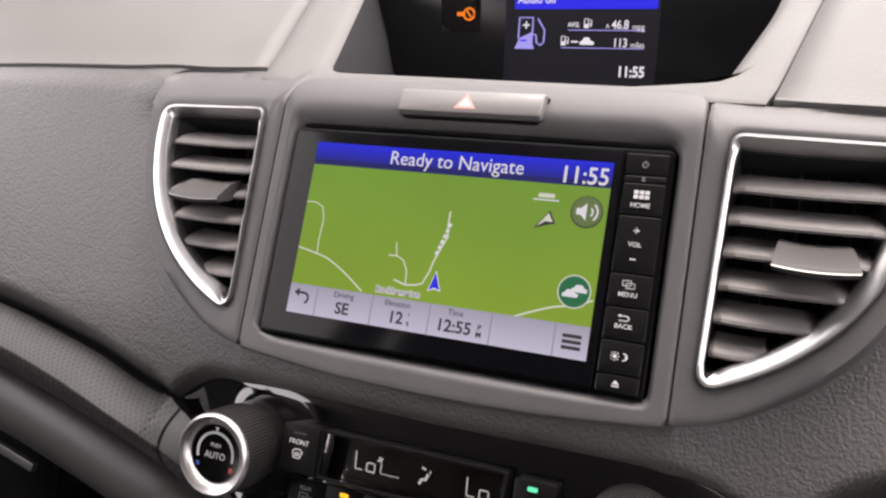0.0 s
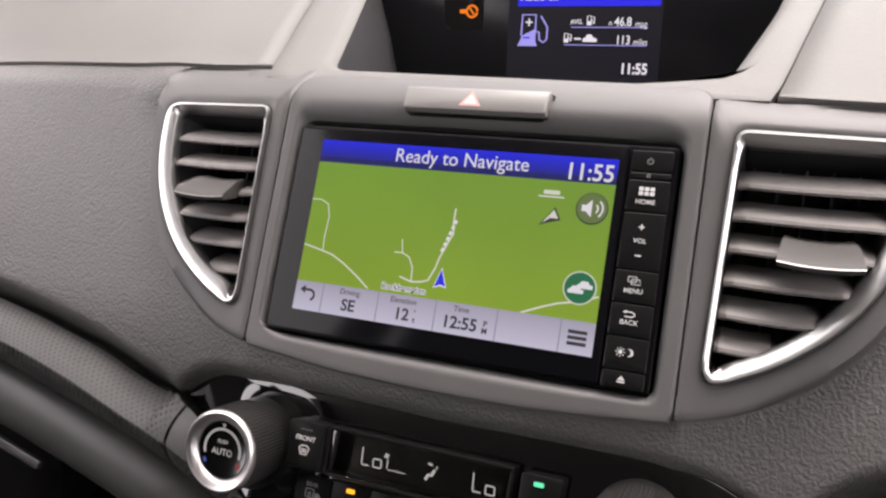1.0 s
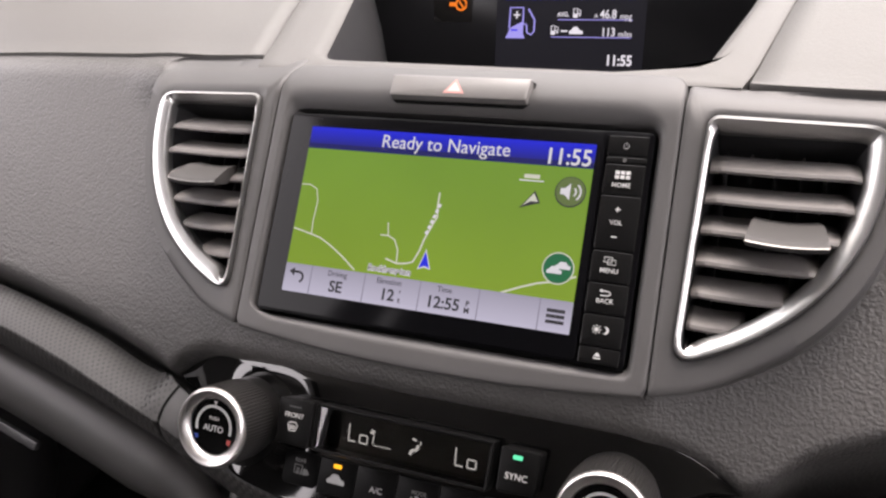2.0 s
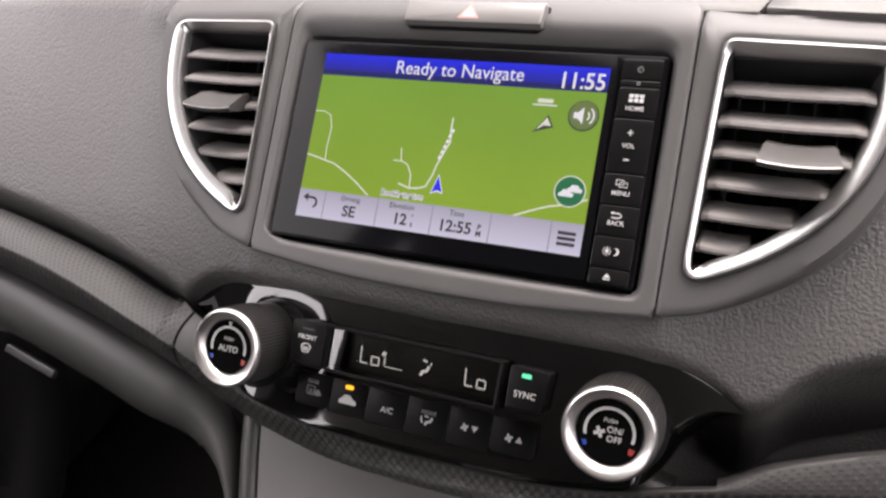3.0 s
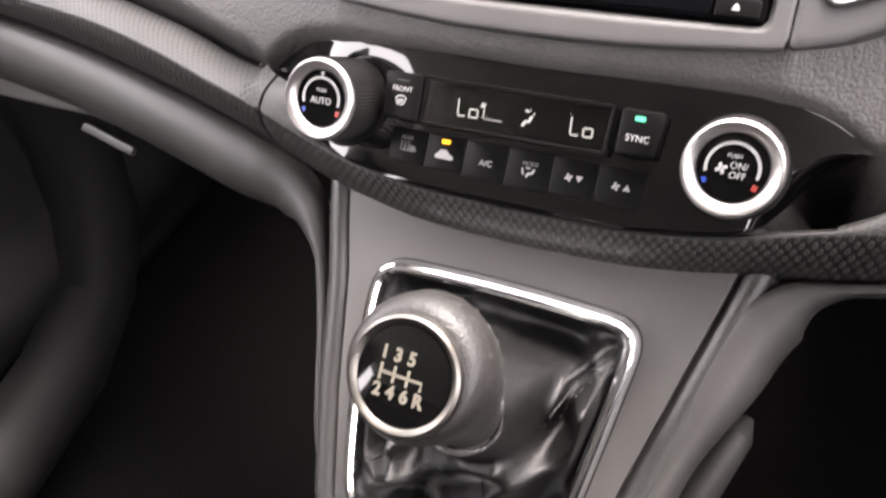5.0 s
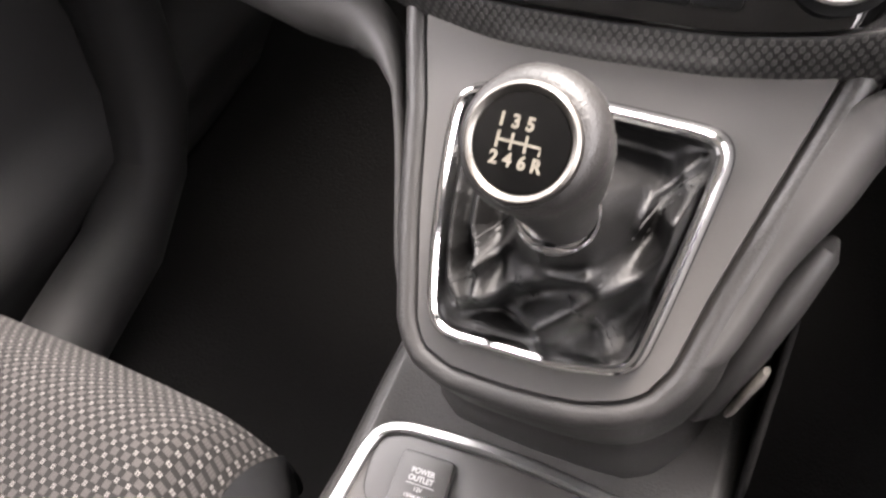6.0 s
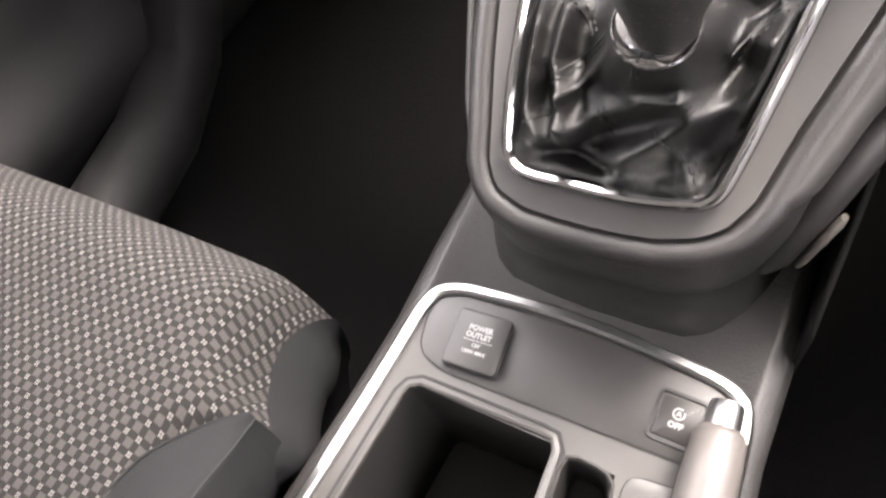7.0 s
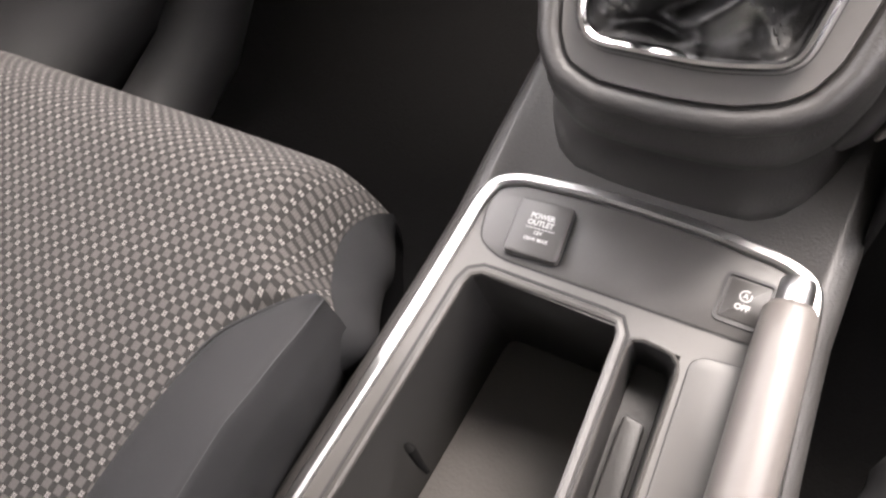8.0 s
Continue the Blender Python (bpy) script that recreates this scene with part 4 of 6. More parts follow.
    ui("sound_button", slab(circle(0.0623, 0.0228, 0.0069, 32), *on(3)), glowing("screen_olive", (0.10, 0.15, 0.045), 1.0))
    ui("speaker_symbol", slab([Vector(p) * mm for p in ((57.6, 21.2), (59.6, 21.2), (62.2, 18.6), (62.2, 26.8), (59.6, 24.2), (57.6, 24.2))], *on(4)), UI_WHITE)
    for r in (2.4, 4.6):
        ui("sound_wave", ribbon([(p[0] * mm, p[1] * mm) for p in arc(62.6, 22.7, r, -50, 50, 8)], 0.0008, *on(4)), UI_WHITE)
    # traffic button
    ui("traffic_button_rim", slab(circle(0.0619, -0.0137, 0.0076, 32), *on(2)), ROAD)
    ui("traffic_button", slab(circle(0.0619, -0.0137, 0.0070, 32), *on(3)), TRAFFIC_GREEN, "round green traffic button")
    for dx, dy in ((-1.6, -1.2), (2.2, 1.2)):
        ui("car_symbol", slab([Vector((61.9 + dx + a, -13.7 + dy + b)) * mm for a, b in ((-3.6, -1.4), (3.4, -1.4), (3.6, 0.2), (2.2, 0.6), (1.2, 2.0), (-1.6, 2.0), (-2.6, 0.6), (-3.6, 0.2))], *on(4 if dx > 0 else 5)), UI_WHITE)
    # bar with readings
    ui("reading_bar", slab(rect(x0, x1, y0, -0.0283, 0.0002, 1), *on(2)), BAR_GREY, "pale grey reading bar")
    for a in (-0.0663, -0.0352, -0.0046, 0.0262, 0.0560):
        ui("bar_divider", slab(rect(a - 0.0003, a + 0.0003, y0, -0.0283, 0.0001, 1), *on(3)), LINE_GREY)
    for word, num, a in (("Driving", "SE", -0.0510), ("Elevation", "12", -0.0215), ("Time", "12:55", 0.0085)):
        ui("reading_name", lettering(word, 0.0040, a, -0.0311, on(4)[1], squash=0.95), UI_DARK)
        ui("reading", lettering(num, 0.0080, a, -0.0378, on(4)[1], bold=0.00018), UI_DARK)
    for a, top, low in ((-0.0148, "'", "t"), (0.0210, "P", "M")):
        ui("unit_letter", lettering(top, 0.0036, a, -0.0362, on(4)[1], bold=0.0001), UI_DARK)
        ui("unit_letter", lettering(low, 0.0036, a, -0.0395, on(4)[1], bold=0.0001), UI_DARK)
    for k in range(3):
        ui("menu_bar", slab(rect(0.0596, 0.0682, -0.0333 - 0.0026 * k - 0.0008, -0.0333 - 0.0026 * k + 0.0008, 0.0003, 2), *on(4)), UI_DARK)
    ui("back_arrow", ribbon([(p[0] * mm, p[1] * mm) for p in [(-77.6, -32.6), (-73.6, -32.6)] + arc(-73.6, -35.2, 2.6, 90, -70, 10)], 0.0012, *on(4)), UI_DARK)
    ui("back_arrow_tip", slab([Vector(p) * mm for p in ((-79.4, -32.6), (-76.4, -30.4), (-76.4, -34.8))], *on(4)), UI_DARK)

    # column of buttons
    edges = [0.0513, 0.0412, 0.0378, 0.0230, -0.0028, -0.0176, -0.0320, -0.0466, -0.0545]
    keys = [("power_button", [("ring", 0.0461)]), ("microphone", [("dot", 0.0395)]), ("home_button", [("grid", 0.0322), ("HOME", 0.0276)]), ("volume_button", [("+", 0.0163), ("VOL", 0.0101), ("-", 0.0036)]), ("menu_button", [("pages", -0.0078), ("MENU", -0.0121)]), ("back_button", [("arrow", -0.0223), ("BACK", -0.0259)]), ("day_night_button", [("sun", -0.0388)]), ("eject_button", [("eject", -0.0507)])]
    c = 0.0852
    for (name, marks), top, low in zip(keys, edges, edges[1:]):
        btn = part(name, slab(rect(0.0768, 0.0950, low + 0.0003, top - 0.0003, 0.0007, 2), -0.0022, 0.0004, 0.0004), UNIT_BUTTON, t, m=MS)
        q0, q1 = 0.00042, 0.00052
        for kind, v in marks:
            ink = GREY_INK if kind in ("ring", "dot") else WHITE_INK
            bms = []
            if kind == "ring":
                bms = [ribbon(arc(c, v, 0.0012, 120, 420, 14), 0.0003, q0, q1), ribbon([(c, v + 0.0004), (c, v + 0.0018)], 0.0003, q0, q1)]
            elif kind == "dot":
                bms = [ribbon(arc(c, v, 0.0007, 0, 350, 12), 0.0003, q0, q1)]
            elif kind == "grid":
                bms = [slab(rect(c - 0.0033 + 0.0024 * i, c - 0.0013 + 0.0024 * i, v - 0.0016 + 0.0021 * j, v + 0.0001 + 0.0021 * j, 0.0002, 1), q0, q1) for i in range(3) for j in range(2)]
            elif kind == "+":
                bms = [ribbon([(c - 0.0013, v), (c + 0.0013, v)], 0.0005, q0, q1), ribbon([(c, v - 0.0013), (c, v + 0.0013)], 0.0005, q0, q1)]
            elif kind == "-":
                bms = [ribbon([(c - 0.0013, v), (c + 0.0013, v)], 0.0006, q0, q1)]
            elif kind == "pages":
                bms = [ribbon([(c + a - 0.0020, v + b - 0.0010), (c + a + 0.0016, v + b - 0.0010), (c + a + 0.0016, v + b + 0.0012), (c + a - 0.0020, v + b + 0.0012), (c + a - 0.0020, v + b - 0.0010)], 0.00035, q0, q1) for a, b in ((-0.0007, 0.0007), (0.0009, -0.0004))]
            elif kind == "arrow":
                bms = [ribbon([(c - 0.0020, v + 0.0010), (c + 0.0010, v + 0.0010), (c + 0.0020, v + 0.0003), (c + 0.0020, v - 0.0005), (c + 0.0010, v - 0.0011), (c - 0.0022, v - 0.0011)], 0.0005, q0, q1), slab([Vector((c - 0.0030, v + 0.0010)), Vector((c - 0.0016, v + 0.0002)), Vector((c - 0.0016, v + 0.0018))], q0, q1)]
            elif kind == "sun":
                s = c - 0.0018
                bms = [slab(circle(s, v, 0.0009, 12), q0, q1)] + [ribbon([(s + 0.0013 * math.cos(a), v + 0.0013 * math.sin(a)), (s + 0.0021 * math.cos(a), v + 0.0021 * math.sin(a))], 0.0004, q0, q1) for a in steps(0, 2 * math.pi * 7 / 8, 7)]
                bms.append(slab([Vector(p) for p in arc(c + 0.0020, v, 0.0017, -120, 120, 12) + arc(c + 0.0012, v, 0.0015, 75, -75, 10)], q0, q1))
            elif kind == "eject":
                bms = [slab([Vector((c - 0.0016, v)), Vector((c + 0.0016, v)), Vector((c, v + 0.0018))], q0, q1), ribbon([(c - 0.0016, v - 0.0008), (c + 0.0016, v - 0.0008)], 0.0006, q0, q1)]
            else:
                bms = [lettering(kind, 0.0030, c, v, q1, bold=0.00002)]
            for b in bms:
                part("symbol", b, ink, btn, m=MS)


head_unit()


def hazard_switch():
    t = thing("hazard_switch", MS @ Matrix.Translation((-0.006, 0.073, -0.014)), "wide grey hazard light button with a warning triangle", "switch")
    tilt = Matrix.Translation((-0.0015, 0.0684, -0.0072)) @ Matrix.Rotation(radians(-13), 4, "X")
    m = MS @ tilt
    o = fillet([(-0.0365, -0.0062), (0.0365, -0.0062), (0.0375, 0.0062), (-0.0375, 0.0062)], 0.0015)
    # gap slab oversized and near black, so it also paints the button's shadow
    part("well", slab(inset(resample(o, 48), -0.0014), -0.016, 0.0054), WELL, t, "dark gap round the button, enlarged to stand for its shadow", m=m)
    # plastic made paler, for the sky light that the button's face catches
    b = part("button", slab(o, -0.010, 0.0100, 0.0010), material("hazard_button_plastic", (0.115, 0.11, 0.105), 0.4, grain=0.15), t, m=m)
    tri = [Vector((-0.0015, 0.0042)), Vector((-0.0072, -0.0040)), Vector((0.0042, -0.0040))]
    part("warning_triangle", slab(tri, 0.0100, 0.0102), material("faded_red_print", (0.42, 0.20, 0.18), 0.4), b, "pale red warning triangle", m=m)
    part("triangle_middle", slab([p * 0.62 + Vector((-0.0006, -0.0003)) for p in tri], 0.0102, 0.0103), material("pale_print", (0.50, 0.36, 0.33), 0.4), b, m=m)


hazard_switch()


def info_display():
    """Sunken colour display in the dash top."""
    t = thing("information_display", Matrix.Translation((0, 0.25, 0.62)), "sunken trip computer display with white figures on black", "car display")
    m = Matrix.Translation((0.0, 0.238, 0.615)) @ Matrix.Rotation(radians(68), 4, "X")
    lens = fillet([(-0.160, 0.0), (0.145, 0.0), (0.150, 0.125), (-0.170, 0.125)], 0.01)
    part("lens", slab(lens, -0.02, 0.0, 0.001), material("smoked_lens", (0.006, 0.006, 0.0065), 0.22, rough_vary=0.05, spec=0.15), t, "smoked black lens", m=m)
    dim = part("lit_area", slab(rect(-0.0540, 0.0580, 0.022, 0.125, 0.0005, 1), 0.0, 0.0002), glowing("lcd_dim_grey", (0.007, 0.007, 0.011), 1.0), t, m=m)
    white, violet, blue, orange = glowing("lcd_white", (0.75, 0.75, 0.80), 1.0), glowing("lcd_violet", (0.34, 0.32, 0.80), 1.0), glowing("lcd_blue", (0.02, 0.02, 0.75), 1.0), glowing("lcd_orange", (0.85, 0.20, 0.01), 1.0)
    z = 0.0003
    def put(name, bm, mat):
        part(name, bm, mat, dim, m=m)
    put("header_bar", slab(rect(-0.0470, 0.0560, 0.0768, 0.0880, 0.0003, 1), 0.0002, z), blue)
    put("header_text", lettering("Audio off", 0.0076, -0.0450, 0.0832, z + 0.0001, "LEFT", bold=0.0001), white)
    # fuel pump
    put("pump_body", slab(fillet([(-0.0465, 0.0485), (-0.0310, 0.0485), (-0.0325, 0.0520), (-0.0325, 0.0610), (-0.0430, 0.0560), (-0.0445, 0.0520)], 0.0006), 0.0002, z), violet)
    put("pump_outline", ribbon([(-0.0435, 0.0560), (-0.0430, 0.0708), (-0.0328, 0.0708), (-0.0328, 0.0600)], 0.0012, 0.0002, z), violet)
    put("pump_hose", ribbon([(-0.0325, 0.0590), (-0.0300, 0.0585), (-0.0295, 0.0530), (-0.0265, 0.0512), (-0.0240, 0.0535), (-0.0238, 0.0620), (-0.0290, 0.0700)], 0.0012, 0.0002, z), violet)
    put("plus", ribbon([(-0.0405, 0.0655), (-0.0352, 0.0655)], 0.0011, 0.0002, z), white)
    put("plus", ribbon([(-0.0378, 0.0628), (-0.0378, 0.0682)], 0.0011, 0.0002, z), white)
    put("minus", ribbon([(-0.0420, 0.0545), (-0.0370, 0.0545)], 0.0012, z, z + 0.0001), blue)
    put("reading", lettering("AVG.", 0.0044, -0.0022, 0.0658, z, squash=0.9, bold=0.0001), white)
    put("reading", lettering("46.8", 0.0086, 0.0310, 0.0658, z, squash=0.82, bold=0.00012), white)
    put("reading", lettering("mpg", 0.0062, 0.0437, 0.0645, z, squash=0.8), white)
    put("reading", lettering("A", 0.0044, 0.0222, 0.0648, z), white)
    put("reading", lettering("113", 0.0086, 0.0318, 0.0533, z, squash=0.82, bold=0.00012), white)
    put("reading", lettering("miles", 0.0060, 0.0440, 0.0522, z, squash=0.8), white)
    put("clock", lettering("11:55", 0.0104, 0.0408, 0.0334, z, squash=0.85, bold=0.0003), white)
    for a, v in ((0.0052, 0.0636), (-0.0110, 0.0514)):
        put("small_pump", slab(rect(a, a + 0.0034, v, v + 0.0028, 0.0003), 0.0002, z), white)
        put("small_pump_top", ribbon([(a + 0.0003, v + 0.0028), (a + 0.0003, v + 0.0064), (a + 0.0031, v + 0.0064), (a + 0.0031, v + 0.0028)], 0.0007, 0.0002, z), white)
        put("small_pump_hose", ribbon([(a + 0.0034, v + 0.0034), (a + 0.0044, v + 0.0030), (a + 0.0046, v + 0.0010), (a + 0.0054, v + 0.0012), (a + 0.0054, v + 0.0050), (a + 0.0042, v + 0.0060)], 0.0006, 0.0002, z), white)
    put("small_arrow", ribbon([(-0.0034, 0.0541), (0.0016, 0.0541)], 0.0012, 0.0002, z), white)
    put("small_car", slab(fillet([(0.0028, 0.0520), (0.0132, 0.0520), (0.0132, 0.0542), (0.0105, 0.0550), (0.0092, 0.0572), (0.0060, 0.0572), (0.0046, 0.0550), (0.0028, 0.0542)], 0.0008), 0.0002, z), white)
    for v, a in ((0.0622, -0.0062), (0.0498, -0.0107)):
        put("underline", ribbon([(a, v), (0.0485, v)], 0.0006, 0.0002, z), violet)
    # key-shaped warning lamp
    lamp = part("key_lamp", slab(rect(-0.106, -0.074, 0.060, 0.120, 0.001), 0.0, 0.0002), GLOSS, t, m=m)
    part("key_symbol", ribbon(arc(-0.0832, 0.0733, 0.0042, 0, 350, 20), 0.0016, 0.0002, 0.0004), orange, lamp, "lit orange key symbol", m=m)
    part("key_symbol", ribbon([(-0.0874, 0.0733), (-0.0930, 0.0733)], 0.0030, 0.0002, 0.0004), orange, lamp, m=m)
    part("key_symbol", ribbon([(-0.0850, 0.0756), (-0.0815, 0.0710)], 0.0014, 0.0002, 0.0004), orange, lamp, m=m)


info_display()


# =====================================================================
# climate panel
# =====================================================================
DIALS = {-1: (-0.0984, -0.1180), 1: (0.0990, -0.1168)}


def panel_w(u, v):
    """The black face: bowed, bent back at its ends, with a hollow above the passenger's dial."""
    a = abs(u)
    c = DIALS[-1 if u < 0 else 1]
    r = math.hypot(u - c[0], v - c[1])
    w = -0.0122 - 0.2 * a * a
    if u < 0:
        d = max(0.0, a - 0.094)
        w -= 8 * d * d if d < 0.022 else 0.352 * (d - 0.011)
        w -= 5.5 * max(0.0, 0.050 - max(r, 0.024)) ** 2 * ease((0.70 * (u - c[0]) + 0.71 * (v - c[1])) / max(r, 0.001), 0.0, 0.8)
    else:
        w -= 1.8 * max(0, a - 0.104) ** 2
    return w


def climate_panel():
    t = thing("climate_control_panel", MS @ Matrix.Translation((0, -0.115, -0.03)), "glossy black climate control panel with buttons and dials", "climate control")
    low = PANEL_LOW
    low_right = [(0, -0.1515), (0.05, -0.1512), (0.09, -0.1465), (0.112, -0.1400), (0.1225, -0.1285), (0.130, -0.1165), (0.1395, -0.1065), (0.1525, -0.0995)]
    def f(u, s):
        a = abs(u)
        v1, v0 = (lerp(CLIMATE_TOP, a) if u < 0 else lerp(PANEL_TOP, a)) - 0.0012, lerp(low if u < 0 else low_right, a)
        v = v0 + (v1 - v0) * s
        edge = 0.0003 * max(0, 1 - s / 0.03) ** 2 + 0.002 * max(0, (s - 0.95) / 0.05) ** 2 + 0.03 * ease(u, 0.108, 0.13) * max(0, 1 - s / 0.4) ** 2
        return Vector((u, v, panel_w(u, v) - edge))
    us = steps(-0.1676, 0.1520, 320)
    bm = grid(f, us, [0, 0.015, 0.03, 0.06] + steps(0.1, 0.9, 60) + [0.95, 0.98, 1.0])
    rim = [f(u, 1.0) for u in us] + [f(u, 0.0) for u in reversed(us)]
    ringloft([rim, [Vector((p.x, p.y, p.z - 0.012)) for p in rim]], bm=bm)
    bmesh.ops.recalc_face_normals(bm, faces=bm.faces)
    part("face", bm, GLOSS, t, "piano black face", m=MS, sharp=60)
    # liquid crystal window: a raised housing under clear glass, the digits deep inside
    z = -0.0115
    o = resample(fillet([(-0.0500, -0.1203), (0.0440, -0.1200), (0.0444, -0.0968), (-0.0505, -0.0966)], 0.001), 80)
    lcd = part("window", ringloft([at_height(o, -0.016), at_height(o, -0.0030), at_height(inset(o, 0.0005), -0.0022), at_height(inset(o, 0.0016), -0.0024), at_height(inset(o, 0.0020), z)], cap_last=True), BUTTON, t, "dark raised display window", m=MS)
    part("window_glass", grid(lambda u, v: Vector((u, v, -0.0025 - 3.0 * max(0.0, -u - 0.028) ** 2)), steps(-0.0486, 0.0428, 60), steps(-0.1188, -0.0980, 4)), see_through("lcd_glass", (0.8, 0.8, 0.8), 0.02, 1.65), lcd, "clear glossy glass", m=MS, sharp=60)
    part("lit_field", slab(rect(-0.0385, 0.0400, -0.1165, -0.1000, 0.0008), z, z + 0.00005), material("lcd_field", (0.009, 0.0082, 0.0075), 0.3, spec=0.2), lcd, m=MS)
    lit = glowing("lcd_digit", (0.50, 0.50, 0.46), 1.0)
    def seg(pts, wd=0.0007):
        part("digit", ribbon(pts, wd, z + 0.0001, z + 0.0002), lit, lcd, m=MS)
    for a in (-0.0345, 0.0235):
        seg([(a, -0.1045), (a + 0.0006, -0.1125)])
        seg([(a + 0.0006, -0.1127), (a + 0.0046, -0.1127)])
        o = a + 0.0066
        for p in ([(o, -0.1088), (o + 0.0042, -0.1088)], [(o + 0.0043, -0.1090), (o + 0.0045, -0.1126)], [(o + 0.0002, -0.1127), (o + 0.0044, -0.1127)], [(o, -0.1090), (o + 0.0002, -0.1126)]):
            seg(p)
    for k in range(4):
        an = k * math.pi / 2 + 0.5
        seg([(-0.0212, -0.1062), (-0.0212 + 0.0015 * math.cos(an), -0.1062 + 0.0015 * math.sin(an))], 0.0009)
    seg([(-0.0203, -0.1080), (-0.0203, -0.1120)], 0.0006)
    for k in range(7):
        seg([(-0.0196 + 0.0014 * k, -0.1124), (-0.0187 + 0.0014 * k, -0.1124)], 0.0006)
    # seated figure symbol of the air flow, as plain strokes
    seg([(0.0005, -0.1050), (0.0028, -0.1056)], 0.0010)
    seg([(0.0042, -0.1075), (0.0032, -0.1102), (0.0014, -0.1104), (0.0002, -0.1128)], 0.0015)
    seg([(0.0048, -0.1064), (0.0054, -0.1064)], 0.0016)
    # large buttons beside the window
    amber, green = glowing("amber_led", (1.0, 0.45, 0.02), 1.6), glowing("green_led", (0.10, 0.85, 0.45), 1.1)
    b = part("front_demist_button", slab(fillet([(-0.0700, -0.1198), (-0.0506, -0.1202), (-0.0512, -0.0966), (-0.0718, -0.0970)], 0.002), -0.018, -0.0012, 0.0010), BUTTON, t, m=MS)
    part("label", lettering("FRONT", 0.0034, -0.0612, -0.1052, -0.0010), WHITE_INK, b, m=MS)
    part("fan_symbol", ribbon([(-0.0640, -0.1098), (-0.0626, -0.1086), (-0.0598, -0.1086), (-0.0584, -0.1098), (-0.0596, -0.1128), (-0.0628, -0.1128), (-0.0640, -0.1098)], 0.0005, -0.0012, -0.0010), WHITE_INK, b, m=MS)
    for k in (-1, 0, 1):
        part("fan_symbol", ribbon([(-0.0612 + 0.0009 * k, -0.1120), (-0.0612 + 0.0011 * k, -0.1100)], 0.0005, -0.0012, -0.0010), WHITE_INK, b, m=MS)
    part("lamp_slot", slab(rect(-0.0650, -0.0580, -0.1012, -0.1006, 0.0002), -0.0012, -0.0010), DARK, b, m=MS)
    b = part("sync_button", slab(fillet([(0.0483, -0.1182), (0.0660, -0.1175), (0.0672, -0.0975), (0.0480, -0.0975)], 0.002), -0.018, -0.0012, 0.0010), BUTTON, t, m=MS)
    part("label", lettering("SYNC", 0.0042, 0.0570, -0.1103, -0.0010), WHITE_INK, b, m=MS)
    part("lamp", slab(rect(0.0543, 0.0588, -0.1025, -0.1005, 0.0006), -0.0012, -0.0008), green, b, "lit green lamp", m=MS)
    # row of flat buttons, parted by thin gaps
    cuts = [-0.0685, -0.0478, -0.0265, -0.0038, 0.0190, 0.0410, 0.0640]
    for k, (a0, a1) in enumerate(zip(cuts, cuts[1:])):
        c = (a0 + a1) / 2
        o = fillet([(a0 + 0.0003, -0.1405 - 0.002 * (1 - abs(c) / 0.07), 0.003 if k in (0, 5) else 0.0008), (a1 - 0.0003, -0.1405 - 0.002 * (1 - abs(c) / 0.07), 0.003 if k in (0, 5) else 0.0008), (a1 - 0.0003, -0.1235), (a0 + 0.0003, -0.1235)], 0.0008)
        name = ("rear_demist_button", "recirculation_button", "air_conditioning_button", "mode_button", "fan_down_button", "fan_up_button")[k]
        b = part(name, slab(o, -0.016, -0.0117, 0.0004), BUTTON, t, m=MS)
        z0, z1 = -0.0117, -0.0115
        ink = lambda bm, mat=WHITE_INK, nm="symbol": part(nm, bm, mat, b, m=MS)
        if k == 0:
            ink(lettering("REAR", 0.0028, c - 0.0005, -0.1282, z1), GREY_INK, "label")
            ink(ribbon([(c - 0.0035, -0.1305), (c + 0.0010, -0.1305), (c + 0.0010, -0.1345), (c - 0.0035, -0.1345), (c - 0.0035, -0.1305)], 0.0004, z0, z1), GREY_INK)
            for j in (-0.002, -0.001, 0.0005, 0.002, 0.003):
                ink(ribbon([(c + j, -0.1352), (c + j + 0.0003, -0.1318)], 0.0004, z0, z1), GREY_INK)
            ink(slab(fillet([(c + 0.0015, -0.1350), (c + 0.0055, -0.1346), (c + 0.0040, -0.1322), (c + 0.0018, -0.1320)], 0.0006), z0, z1), GREY_INK)
        elif k == 1:
            ink(slab(rect(c - 0.0022, c + 0.0022, -0.1278, -0.1258, 0.0006), z0, z0 + 0.0004), amber, "lamp")
            ink(slab(fillet([(c - 0.0050, -0.1355), (c + 0.0050, -0.1355), (c + 0.0050, -0.1335), (c + 0.0028, -0.1328), (c + 0.0012, -0.1308), (c - 0.0022, -0.1308), (c - 0.0034, -0.1328), (c - 0.0050, -0.1336)], 0.0008), z0, z1))
        elif k == 2:
            ink(lettering("A/C", 0.0042, c + 0.0008, -0.1337, z1), WHITE_INK, "label")
        elif k == 3:
            ink(lettering("MODE", 0.0028, c + 0.0008, -0.1300, z1), GREY_INK, "label")
            ink(ribbon([(c - 0.0030, -0.1322), (c - 0.0026, -0.1345), (c - 0.0018, -0.1352)], 0.0006, z0, z1))
            ink(ribbon([(c + 0.0030, -0.1322), (c + 0.0022, -0.1342), (c + 0.0004, -0.1344), (c - 0.0004, -0.1362)], 0.0011, z0, z1))
            ink(ribbon([(c - 0.0012, -0.1318), (c + 0.0010, -0.1320)], 0.0006, z0, z1))
        else:
            up = 1 if k == 5 else -1
            for j in range(4):
                an = j * math.pi / 2 + 0.4
